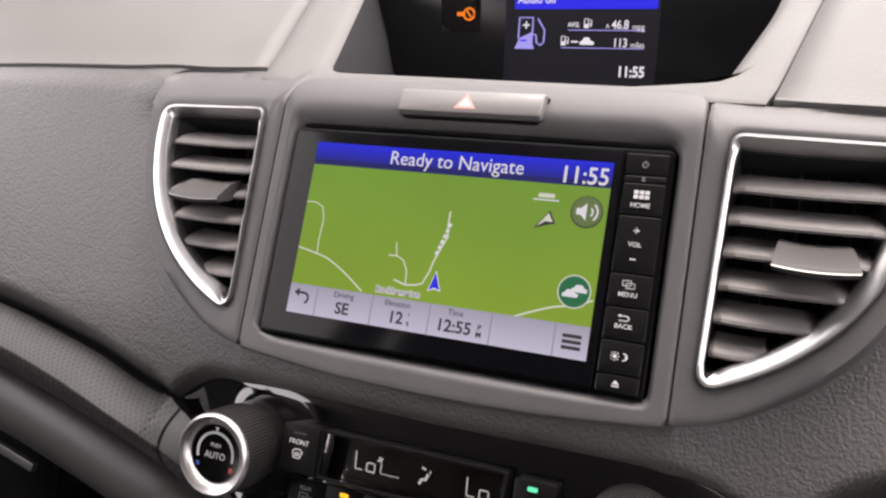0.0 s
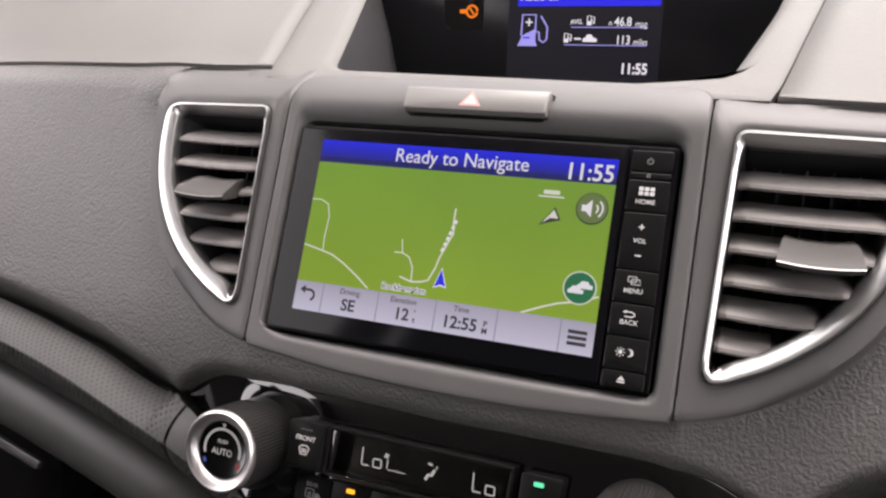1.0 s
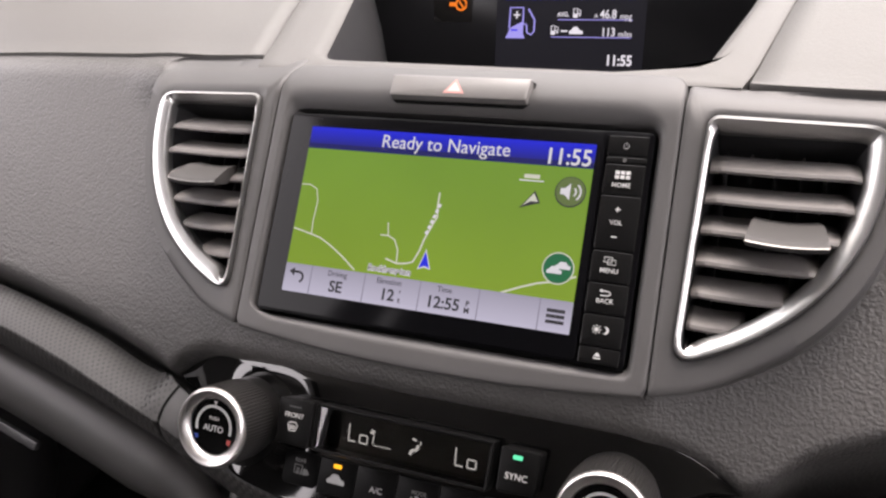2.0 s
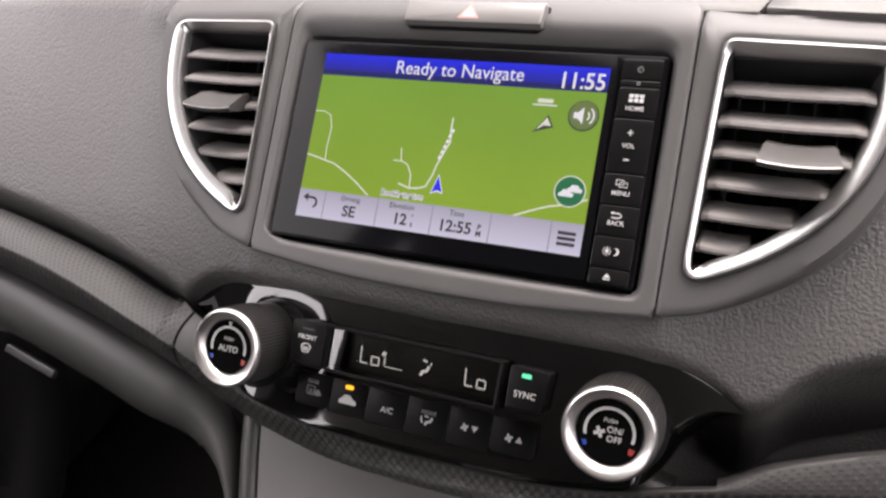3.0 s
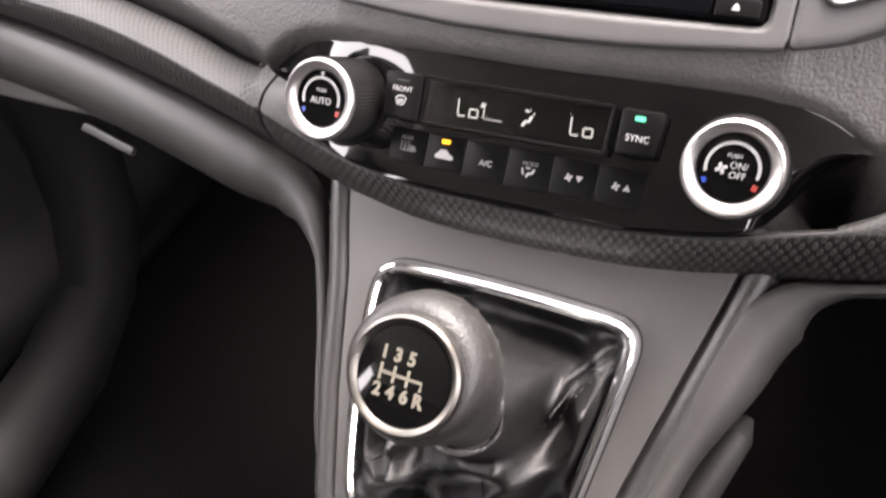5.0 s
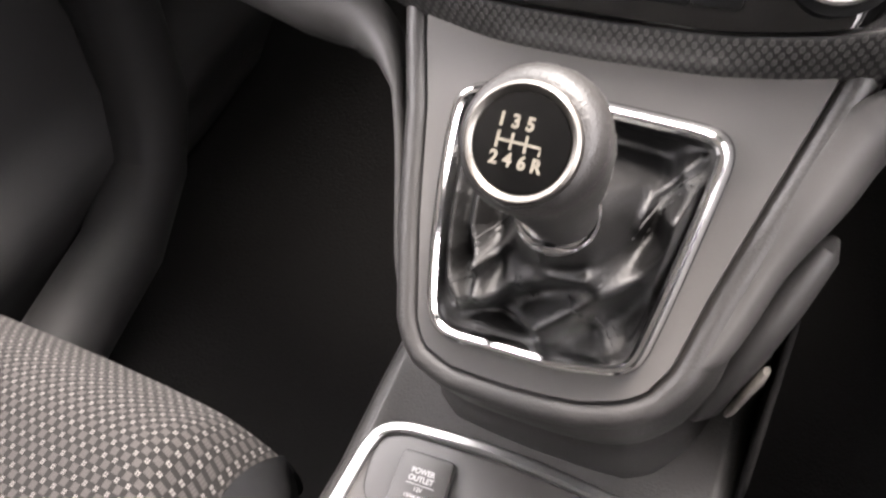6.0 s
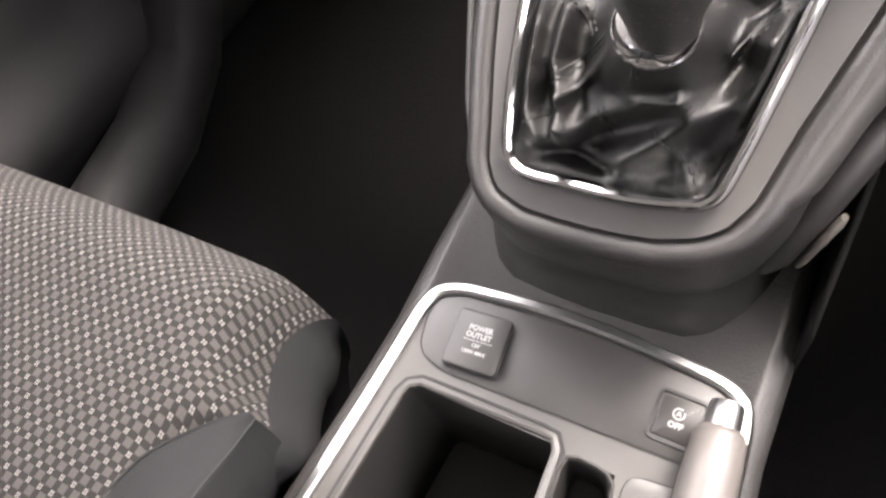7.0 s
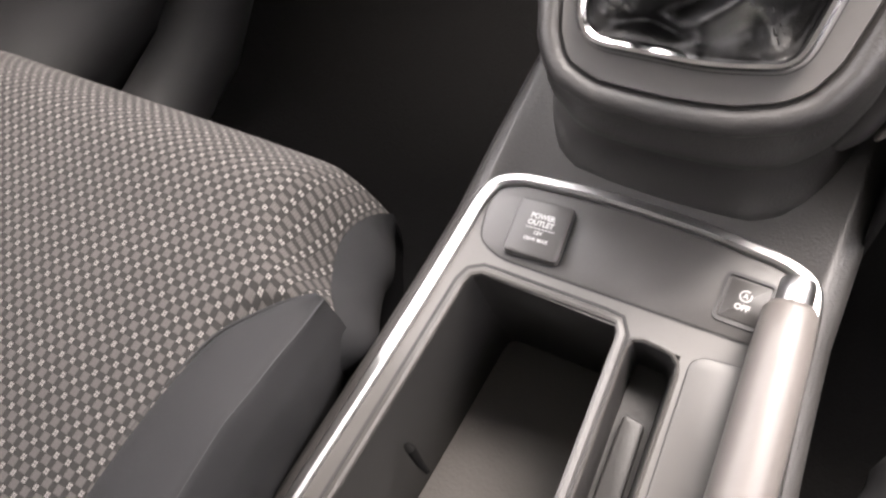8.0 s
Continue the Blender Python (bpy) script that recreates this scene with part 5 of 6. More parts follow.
                ink(ribbon([(c - 0.0022 + 0.0003 * math.cos(an), -0.1325 + 0.0003 * math.sin(an)), (c - 0.0022 + 0.0019 * math.cos(an), -0.1325 + 0.0019 * math.sin(an))], 0.0011, z0, z1))
            ink(slab([Vector((c + 0.0012, -0.1325 - up * 0.0013)), Vector((c + 0.0046, -0.1325 - up * 0.0013)), Vector((c + 0.0029, -0.1325 + up * 0.0015))], z0, z1))
    # two dials, each in an added matt black ring that hides the panel's reflections
    for sx in (-1, 1):
        du, dv = DIALS[sx]
        well = [[Vector((du + r * math.cos(k), dv + 0.0015 + r * math.sin(k), panel_w(du + r * math.cos(k), dv + 0.0015 + r * math.sin(k)) + 0.0006)) for k in steps(0, 2 * math.pi * 63 / 64, 63)] for r in (0.0180, 0.0205, 0.0228)]
        part("dial_well", ringloft(well), WELL, t, "matt black well", m=MS, sharp=180)
        m = MS @ Matrix.Translation((*DIALS[sx], 0.0155)) @ Matrix.Rotation(radians(9), 4, "X") @ Matrix.Translation((0, 0, -0.0155))
        c = (0.0, 0.0)
        side = KNOB_SIDE
        if sx < 0:
            marks = [("PUSH", 0.0026, 0.0, 0.0042), ("AUTO", 0.0046, 0.0, -0.0010)]
        else:
            marks = [("PUSH", 0.0026, 0.0, 0.0050), ("ON/", 0.0040, 0.0024, 0.0012), ("OFF", 0.0040, 0.0024, -0.0028)]
        d = part("dial", lathe([(0.0206, -0.024), (0.0204, 0.008), (0.0200, 0.0140)], 96, c, cap=False), side, t, "dial with a knurled side", m=m, sharp=30)
        # knurling: fine ribs round the side
        bm = bmesh.new()
        for k in range(76):
            an = 2 * math.pi * k / 76
            ca, sa = math.cos(an), math.sin(an)
            tx, ty = -sa * 0.00035, ca * 0.00035
            lo, hi = [], []
            for r, lst, zz in ((0.0203, lo, -0.010), (0.0200, hi, 0.0132)):
                lst += [bm.verts.new((c[0] + r * ca - tx, c[1] + r * sa - ty, zz)), bm.verts.new((c[0] + (r + 0.0008) * ca, c[1] + (r + 0.0008) * sa, zz)), bm.verts.new((c[0] + r * ca + tx, c[1] + r * sa + ty, zz))]
            bm.faces.new((lo[0], lo[1], hi[1], hi[0]))
            bm.faces.new((lo[1], lo[2], hi[2], hi[1]))
            bm.faces.new(hi)
        part("knurling", bm, side, d, m=m, sharp=15)
        part("chrome_ring", lathe([(0.0203, 0.0126), (0.0202, 0.0143), (0.0197, 0.0154), (0.0190, 0.0159), (0.0182, 0.0158), (0.0168, 0.0149), (0.0154, 0.0138), (0.0146, 0.0128), (0.0143, 0.0116), (0.0142, 0.009)], 96, c, cap=False), DIAL_RING, d, "bright chrome ring", m=m)
        cap = part("cap", lathe([(0.0142, 0.008), (0.0142, 0.0118), (0.0138, 0.0123)], 64, c), GLOSS, d, "glossy black cap", m=m)
        z0, z1 = 0.0123, 0.0125
        for text, size, dx, dy in marks:
            part("label", lettering(text, size, c[0] + dx, c[1] + dy, z1, squash=0.95), WHITE_INK, cap, m=m)
        part("scale_arc", ribbon(arc(c[0], c[1], 0.0104, 195, -15, 40), 0.0013, z0, z1), WHITE_INK, cap, m=m)
        part("blue_mark", slab([Vector(p) for p in ((c[0] - 0.0114, c[1] - 0.0054), (c[0] - 0.0092, c[1] - 0.0052), (c[0] - 0.0088, c[1] - 0.0072), (c[0] - 0.0104, c[1] - 0.0078))], z0, z1), BLUE_INK, cap, m=m)
        part("red_mark", slab([Vector(p) for p in ((c[0] + 0.0114, c[1] - 0.0054), (c[0] + 0.0090, c[1] - 0.0050), (c[0] + 0.0086, c[1] - 0.0074), (c[0] + 0.0104, c[1] - 0.0080))], z0, z1), RED_INK, cap, m=m)
        if sx > 0:
            for j in range(4):
                an = j * math.pi / 2 + 0.4
                q = (c[0] - 0.0042, c[1] - 0.0006)
                part("fan_blade", ribbon([(q[0] + 0.0003 * math.cos(an), q[1] + 0.0003 * math.sin(an)), (q[0] + 0.0024 * math.cos(an), q[1] + 0.0024 * math.sin(an))], 0.0014, z0, z1), WHITE_INK, cap, m=m)
        else:
            part("pointer", slab([Vector((c[0] - 0.0012, c[1] + 0.0132)), Vector((c[0] + 0.0012, c[1] + 0.0132)), Vector((c[0], c[1] + 0.0108))], z0, z1), WHITE_INK, cap, m=m)


DIAL_RING = material("dial_ring_metal", (0.50, 0.485, 0.472), 0.36, metal=1.0, rough_vary=0.04)
KNOB_SIDE = material("dial_side", (0.105, 0.102, 0.1), 0.30, metal=0.9, grain=0.2)
climate_panel()

# =====================================================================
# centre console: sloping gear panel, lever, tray, handbrake
# =====================================================================
# half widths of the gear panel along the slope (v of the stack)
GEAR_EDGE = {1: [(-0.3431, 0.0), (-0.3425, 0.018), (-0.3408, 0.036), (-0.3350, 0.0560), (-0.3270, 0.0670), (-0.309, 0.0755), (-0.27, 0.0835), (-0.1750, 0.108), (-0.150, 0.114)],
             -1: [(-0.3431, 0.0), (-0.3425, 0.018), (-0.3413, 0.036), (-0.3340, 0.0540), (-0.3220, 0.0620), (-0.27, 0.0754), (-0.21, 0.0870), (-0.1750, 0.097), (-0.150, 0.103)]}


def g_w(v):
    return -0.0262 - 0.166 * (v + 0.2046)


def gear_outline(grow=0.0, drop=0.0):
    """Right half from the top down, then the left half back up, in the stack's frame."""
    right, left = ([Vector((sx * h, v + 0.055 * sx * h * ease(-v, 0.305, 0.335))) for v, h in GEAR_EDGE[sx]] for sx in (1, -1))
    pts = [Vector((0, -0.150))] + right[::-1] + left[1:]
    loop = resample(pts, 120)
    if grow:
        loop = inset(loop, -grow)
    return [Vector((p.x, p.y, g_w(p.y) + drop)) for p in loop]


RAIL = material("side_rail_plastic", (0.027, 0.0258, 0.025), 0.5, grain=0.5, grain_scale=1200)


def console_body():
    t = thing("centre_console", MK @ Matrix.Translation((0, 0.1, -0.1)), "grey plastic centre console with a sloping gear panel", "car console", kind="structure")
    groove_in = gear_outline(-0.0015, -0.0005)
    loops = [groove_in, gear_outline(-0.0008, -0.003), gear_outline(0.0, -0.0045), gear_outline(0.0015, -0.003), gear_outline(0.003, -0.0005), gear_outline(0.007, 0.0006), gear_outline(0.0115, -0.001), gear_outline(0.0150, -0.006), gear_outline(0.0165, -0.013), gear_outline(0.0165, -0.022)]
    world_loops = [[s2w(*p) for p in lp] for lp in loops]
    # foot of the console, on the tray's plane
    foot_half = [(0.116, 0.42), (0.112, 0.20), (0.1025, 0.0965), (0.0925, 0.065), (0.0835, 0.048), (0.074, 0.035), (0.060, 0.026), (0.035, 0.0235), (0.0, 0.0225)]
    foot = resample([Vector((0, 0.42))] + [Vector(p) for p in foot_half] + [Vector((-p[0], p[1])) for p in reversed(foot_half[:-1])], 120)
    foot_w = [MK @ Vector((p.x, p.y, 0.0)) for p in foot]
    top = world_loops[-1]
    # front skirt: bulges out under the rim, then steps in over a second, undercut skirt
    for k, out in ((0.12, 0.0030), (0.26, 0.0025), (0.36, 0.0005), (0.38, -0.0010), (0.385, -0.006), (0.42, -0.0065), (0.6, -0.010), (0.8, -0.009), (0.95, -0.003), (1.0, 0.0)):
        row = []
        for a, b in zip(top, foot_w):
            p = a.lerp(b, k)
            fall = max(0, min(1, (0.03 - p.y - 0.08) / 0.06))
            away = Vector((p.x * 0.8, -0.06, 0)).normalized()
            row.append(p + away * out * (0.35 + 0.65 * fall))
        world_loops.append(row)
    world_loops.append([p - Vector((0, 0, 0.02)) for p in foot_w])
    part("body", ringloft(world_loops), CONSOLE, t, m=MW, sharp=50)
    # gear panel
    frame_poly = fillet(FRAME, 0.02)
    n = 120
    outer_loop = gear_outline(-0.0012, 0.0)
    hole = [Vector((p.x, p.y, g_w(p.y))) for p in inset(match_loop(frame_poly, n), 0.004)]
    loops = [[a.lerp(b, k) for a, b in zip(outer_loop, hole)] for k in (0, 0.02, 0.25, 0.5, 0.75, 1.0)]
    loops.insert(0, [Vector((p.x, p.y, p.z - 0.004)) for p in outer_loop])
    for lp in loops:
        for p in lp:
            p.z = g_w(p.y) - (0.004 if lp is loops[0] else 0.0)
    part("gear_panel", ringloft(loops), GEAR_PANEL, t, "smooth sloping gear panel", m=MS, sharp=50)
    # lower side bolster on the driver's side
    pts = [s2w(a - 0.007, v, w) for a, v, w in ((0.138, -0.238, -0.080), (0.134, -0.246, -0.074), (0.124, -0.272, -0.066), (0.111, -0.312, -0.072), (0.100, -0.344, -0.081), (0.096, -0.355, -0.086))]
    part("side_bolster", tube(pts, [(0.003, 0.004), (0.009, 0.013), (0.011, 0.018), (0.011, 0.018), (0.010, 0.015), (0.005, 0.008)], 24, up=GN), RAIL, t, "rounded grey side bolster", m=MW)
    # carpeted side of the console in the driver's footwell
    top = [(-0.21, 0.325), (-0.10, 0.400), (0.20, 0.50), (0.45, 0.54)]
    bm = grid(lambda s, k: Vector((0.127 + 0.014 * s, -0.21 + 0.66 * s, 0.01 + (lerp(top, -0.21 + 0.66 * s) - 0.01) * k)), steps(0, 1, 24), steps(0, 1, 10))
    part("side_carpet", bm, CARPET, t, "black carpet on the console side", m=MW, sharp=60, solid=0.004)
    bm = tube([s2w(0.1055, -0.346, -0.078), s2w(0.107, -0.342, -0.0765), s2w(0.1165, -0.316, -0.066), s2w(0.118, -0.312, -0.065)], [(0.002, 0.005), (0.003, 0.008), (0.003, 0.008), (0.002, 0.005)], 20, up=GN)
    part("cover_cap", bm, material("scuffed_cap", (0.085, 0.078, 0.07), 0.6, vary=0.5, vary_scale=120, grain=0.8, grain_scale=500), t, "scuffed oval cover cap", m=MW)


# chrome frame of the gaiter, clockwise from its top left, and its inner mouth
FRAME = [(-0.0700, -0.1920, 0.020), (0.0040, -0.1895, 0.03), (0.0790, -0.1925, 0.024), (0.0740, -0.2330, 0.02), (0.0660, -0.2900, 0.02), (0.0605, -0.3170, 0.020), (0.0200, -0.3258, 0.02), (-0.0110, -0.3270, 0.02), (-0.0520, -0.3290, 0.030), (-0.0625, -0.2850, 0.03), (-0.0690, -0.2330, 0.02)]


def match_loop(loop, n):
    """A loop resampled to start at its top middle, running down the right side."""
    pts = resample(loop, 720)
    top = [i for i, p in enumerate(pts) if p.y > -0.2]
    i0 = min(top, key=lambda i: abs(pts[i].x - 0.004))
    pts = pts[i0:] + pts[:i0]
    if pts[40].x < pts[0].x:
        pts = [pts[0]] + pts[:0:-1]
    return resample(pts, n)


console_body()


def gear_lever():
    t = thing("gear_lever", MS @ Matrix.Translation((0.004, -0.26, -0.012)), "six-speed gear lever with leather knob and black gaiter", "gear lever")
    n = 160
    out = match_loop(fillet(FRAME, 0.02), n)
    prof = [(-0.0004, -0.001), (-0.0004, 0.0008), (0.0000, 0.0018), (0.0003, 0.0026), (0.0012, 0.0070), (0.0022, 0.0092), (0.0036, 0.0101), (0.0056, 0.0100), (0.0072, 0.0086), (0.0086, 0.0036), (0.0090, -0.008)]
    loops = [[Vector((p.x, p.y, g_w(p.y) + h)) for p in inset(out, d)] for d, h in prof]
    part("chrome_frame", ringloft(loops[3:]), CHROME, t, "polished chrome gaiter frame", m=MS, sharp=24)
    # outer edge in darker chrome: the dark reflection there is put into its colour
    part("frame_edge", ringloft(loops[:4]), material("dark_chrome", (0.10, 0.10, 0.105), 0.08, metal=1.0, rough_vary=0.03), t, "outer edge of the chrome frame, coloured as a dark reflection", m=MS, sharp=24)
    # lever line: from the gaiter to the knob's face
    top = Vector((0.0205, -0.2050, 0.1215))
    axis = Vector((-0.02, 0.47, 0.88)).normalized()
    face = Vector((0.0, 0.10, 1.0)).normalized()
    def ring(c, nrm, r, k=n, squash=1.0):
        x = Vector((0, 1, 0)).cross(nrm).normalized()
        y = nrm.cross(x)
        # starts at the top middle and runs down the right side, as the frame does
        return [c + r * (x * math.sin(2 * math.pi * i / k) + y * math.cos(2 * math.pi * i / k) * squash) for i in range(k)]
    collar = top + Vector((-0.0035, -0.0335, -0.0790))
    # gaiter: soft leather between the collar and the frame, in a few broad folds
    mouth = [Vector((p.x, p.y)) for p in inset(out, 0.0082)]
    crown = ring(collar - axis * 0.004, axis, 0.0178)
    folds = [(((60, -236), (61, -249), (51, -265), (30, -285), (8, -305)), 16, 9), (((31, -269), (15, -273), (-10, -286), (-22, -301)), 10, 7),
             (((-38, -238), (-37, -264), (-29, -280), (-25, -295)), 13, 6), (((-53, -235), (-51, -271), (-47, -291), (-37, -304)), 8, 6),
             (((-2, -250), (-17, -267), (-28, -281)), 5, 3.5), (((55, -212), (62, -225), (62, -235)), 7, 7), (((62, -208), (47, -228), (45, -244)), 4, 3),
             (((-20, -309), (0, -313), (6, -308)), -6, 4), (((20, -212), (48, -212)), -8, 10), (((-48, -212), (-20, -205)), -6, 8), (((36, -294), (43, -308)), 4, 4), (((-12, -300), (-30, -312)), -4, 4)]

    def fold_height(p):
        h = 0.0
        for line, amp, wid in folds:
            best = 9.0
            for (ax, ay), (bx, by) in zip(line, line[1:]):
                a2, b2 = Vector((ax, ay)) / 1000, Vector((bx, by)) / 1000
                ab = b2 - a2
                k = max(0, min(1, (p - a2).dot(ab) / ab.length_squared))
                best = min(best, (p - a2 - ab * k).length)
            h += 1.75 * amp / 1000 * math.exp(-((best / (wid / 1000)) ** 2 + 0.02) ** 0.78)
        return h
    loops = []
    m_rows = 80
    for j in range(m_rows + 1):
        s = j / m_rows
        row = []
        for i in range(n):
            a, b = crown[i], mouth[i]
            q = Vector((a.x, a.y)).lerp(b, s)
            h_top = a.z - g_w(a.y)
            crease = noise.noise(Vector((q.x * 60, q.y * 60, 2.0))) * 0.0018 + noise.noise(Vector((q.x * 150, q.y * 150, 5.0))) * 0.0008
            wgt = min(1, s / 0.25) * min(1, (1 - s) / 0.10)
            h = h_top * (1 - s) ** 3.1 + 0.0005 + wgt * (fold_height(q) + crease - 0.009 * math.sin(math.pi * s))
            row.append(Vector((q.x, q.y, g_w(q.y) + h)))
        loops.append(row)
    gaiter = part("gaiter", ringloft(loops), BOOT, t, "creased black leather gaiter", m=MS, sharp=180)
    # stitched seams over the folds: a fine groove-like line and a row of stitches beside it
    flat = [p for row in loops for p in row]
    plan = np.array([(p.x, p.y) for p in flat])

    def on_leather(u, v):
        p = flat[int(np.argmin(((plan - (u, v)) ** 2).sum(1)))]
        return Vector((u, v, p.z))
    for line in (((63, -214), (55, -223), (48, -236), (43, -250)), ((-14, -247), (-27, -260), (-39, -277)), ((-40, -232), (-31, -240), (-24, -249)), ((-7, -281), (-5, -288), (0, -294)), ((20, -283), (30, -291)), ((35, -292), (46, -306)), ((-47, -299), (-40, -294), (-34, -292)), ((14, -252), (6, -268))):
        pts = smooth_path([Vector(p) / 1000 for p in line], 3)
        part("seam", tube([on_leather(*p) + Vector((0, 0, 0.0001)) for p in pts], 0.0006, 6), THREAD, gaiter, m=MS)
        d = (pts[-1] - pts[0]).normalized()
        off = Vector((-d.y, d.x)) * 0.0032
        side = resample_open([p + off for p in pts], 0.0021)
        for p, q in zip(side[::2], side[1::2]):
            part("stitch", tube([on_leather(*p) + Vector((0, 0, 0.0002)), on_leather(*q) + Vector((0, 0, 0.0002))], 0.00045, 5), THREAD, gaiter, m=MS)
    # collar and knob
    part("collar", ringloft([ring(collar - axis * 0.006, axis, 0.0164, 64), ring(collar - axis * 0.0042, axis, 0.0182, 64), ring(collar - axis * 0.001, axis, 0.0190, 64), ring(collar + axis * 0.003, axis, 0.0188, 64), ring(collar + axis * 0.0065, axis, 0.0176, 64), ring(collar + axis * 0.008, axis, 0.0158, 64)], True, True), CHROME, t, "chrome collar", m=MS)
    k = 72
    rows = []
    spec = [((0.0000, -0.0310, -0.0730), 0.0150, 0.0), ((0.0000, -0.0275, -0.0660), 0.0155, 0.0), ((0.0000, -0.0210, -0.0555), 0.0180, 0.08), ((0.0002, -0.0140, -0.0455), 0.0214, 0.2), ((0.0006, -0.0085, -0.0355), 0.0235, 0.38), ((0.0003, -0.0035, -0.0265), 0.0256, 0.6), ((0, 0.0, -0.0180), 0.0266, 0.8), ((0, 0.0005, -0.0110), 0.0261, 0.92), ((0, 0.0003, -0.0060), 0.0246, 1.0), ((0, 0, -0.0015), 0.0214, 1.0)]
    for d, r, f in spec:
        rows.append(ring(top + Vector(d), axis.lerp(face, f).normalized(), r, k))
    knob = part("knob", ringloft(rows, True, True), KNOB_LEATHER, t, "grey perforated leather knob", m=MS, sharp=60)
    part("knob_ring", ringloft([ring(top - face * 0.0018, face, 0.0208, k), ring(top + face * 0.0006, face, 0.0202, k), ring(top + face * 0.0014, face, 0.0191, k), ring(top + face * 0.0008, face, 0.0180, k), ring(top - face * 0.0004, face, 0.0168, k), ring(top - face * 0.002, face, 0.0166, k)]), material("knob_ring_satin", (0.12, 0.113, 0.103), 0.36, metal=1.0), t, "satin grey ring", m=MS)
    domed = [ring(top - face * 0.002, face, 0.0168, k)] + [ring(top + face * (0.0002 + 0.0012 * (1 - (r / 0.0168) ** 2)), face, r, k) for r in (0.0167, 0.0130, 0.008, 0.003)]
    cap = part("knob_cap", ringloft(domed, True, True), GLOSS, t, "glossy black cap with the shift pattern", m=MS)
    x = Vector((0, 1, 0)).cross(face).normalized()
    mc = MS @ frame_matrix(top + face * 0.0014, x, face.cross(x), face)
    gold = material("shift_pattern_print", (0.13, 0.118, 0.095), 0.45)
    spin = Matrix.Rotation(radians(-1), 4, "Z")
    mc = mc @ spin
    for ch, a in (("1", -0.0082), ("3", -0.0032), ("5", 0.0018)):
        part("figure", lettering(ch, 0.0062, a + 0.0005, 0.0062, 0.0000, squash=0.95, bold=0.00025), gold, cap, m=mc)
    for ch, a in (("2", -0.0082), ("4", -0.0032), ("6", 0.0018), ("R", 0.0068)):
        part("figure", lettering(ch, 0.0062, a + 0.0005, -0.0064, -0.0001, squash=0.95, bold=0.00025), gold, cap, m=mc)
    for pts in ([(-0.0077, 0.0026), (-0.0077, -0.0030)], [(-0.0027, 0.0026), (-0.0027, -0.0030)], [(0.0023, 0.0026), (0.0023, -0.0030)], [(-0.0077, -0.0002), (0.0073, -0.0002), (0.0073, -0.0030)]):
        part("gate_line", ribbon(pts, 0.0009, -0.0002, 0.0003), gold, cap, m=mc)
    # holes of the perforated leather on the knob's side
    bm = bmesh.new()
    for r_i in range(3, 8):
        d, r, f = spec[r_i]
        row = rows[r_i]
        for i in range(r_i % 2, k, 3):
            p = row[i]
            q = p - (top + Vector(d))
            q.normalize()
            tx = q.cross(axis).normalized()
            ty = tx.cross(q)
            vs = [bm.verts.new(p + q * 0.0001 + 0.0007 * (tx * math.cos(a) + ty * math.sin(a))) for a in (0, 1.05, 2.1, 3.14, 4.2, 5.2)]
            tip = bm.verts.new(p + q * 0.0003)
            for a in range(6):
                bm.faces.new((vs[a], vs[(a + 1) % 6], tip))
    tagged(part("perforations", bm, material("perforation_rim", (0.085, 0.081, 0.076), 0.45), knob, m=MS), kind="stuff")


gear_lever()

TRAY_HALF = [(-0.46, 0.150), (-0.33, 0.146), (-0.25, 0.139), (-0.1675, 0.1285), (-0.084, 0.1190), (-0.016, 0.1130)]
RIM = [(0.113, -0.016, 0.012), (0.1085, 0.0015, 0.014), (0.0900, 0.0095, 0.02), (0.0300, 0.0148, 0.05), (-0.0300, 0.0152, 0.05), (-0.0900, 0.0085, 0.02), (-0.1075, 0.0000, 0.012), (-0.113, -0.016, 0.012), (-0.1190, -0.084, 0.03), (-0.1285, -0.1675, 0.03), (-0.139, -0.25, 0.03), (-0.146, -0.33, 0.03), (-0.146, -0.43, 0.03), (0.146, -0.43, 0.03), (0.146, -0.33, 0.03), (0.139, -0.25, 0.03), (0.1285, -0.1675, 0.03), (0.1190, -0.084, 0.03)]
BIN = [(-0.0930, -0.0690, 0.010), (0.0095, -0.0675, 0.004), (0.0165, -0.25, 0.01), (0.0190, -0.31, 0.012), (-0.1170, -0.31, 0.012), (-0.1110, -0.242, 0.02)]
SLOT = [(0.0190, -0.0715, 0.008), (0.0500, -0.0735, 0.010), (0.0570, -0.2300, 0.01), (0.0260, -0.2300, 0.01)]


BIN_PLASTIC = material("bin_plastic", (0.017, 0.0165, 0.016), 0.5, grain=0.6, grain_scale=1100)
INSET = material("inset_panel_plastic", (0.036, 0.0345, 0.0332), 0.42, grain=0.3, grain_scale=1400)


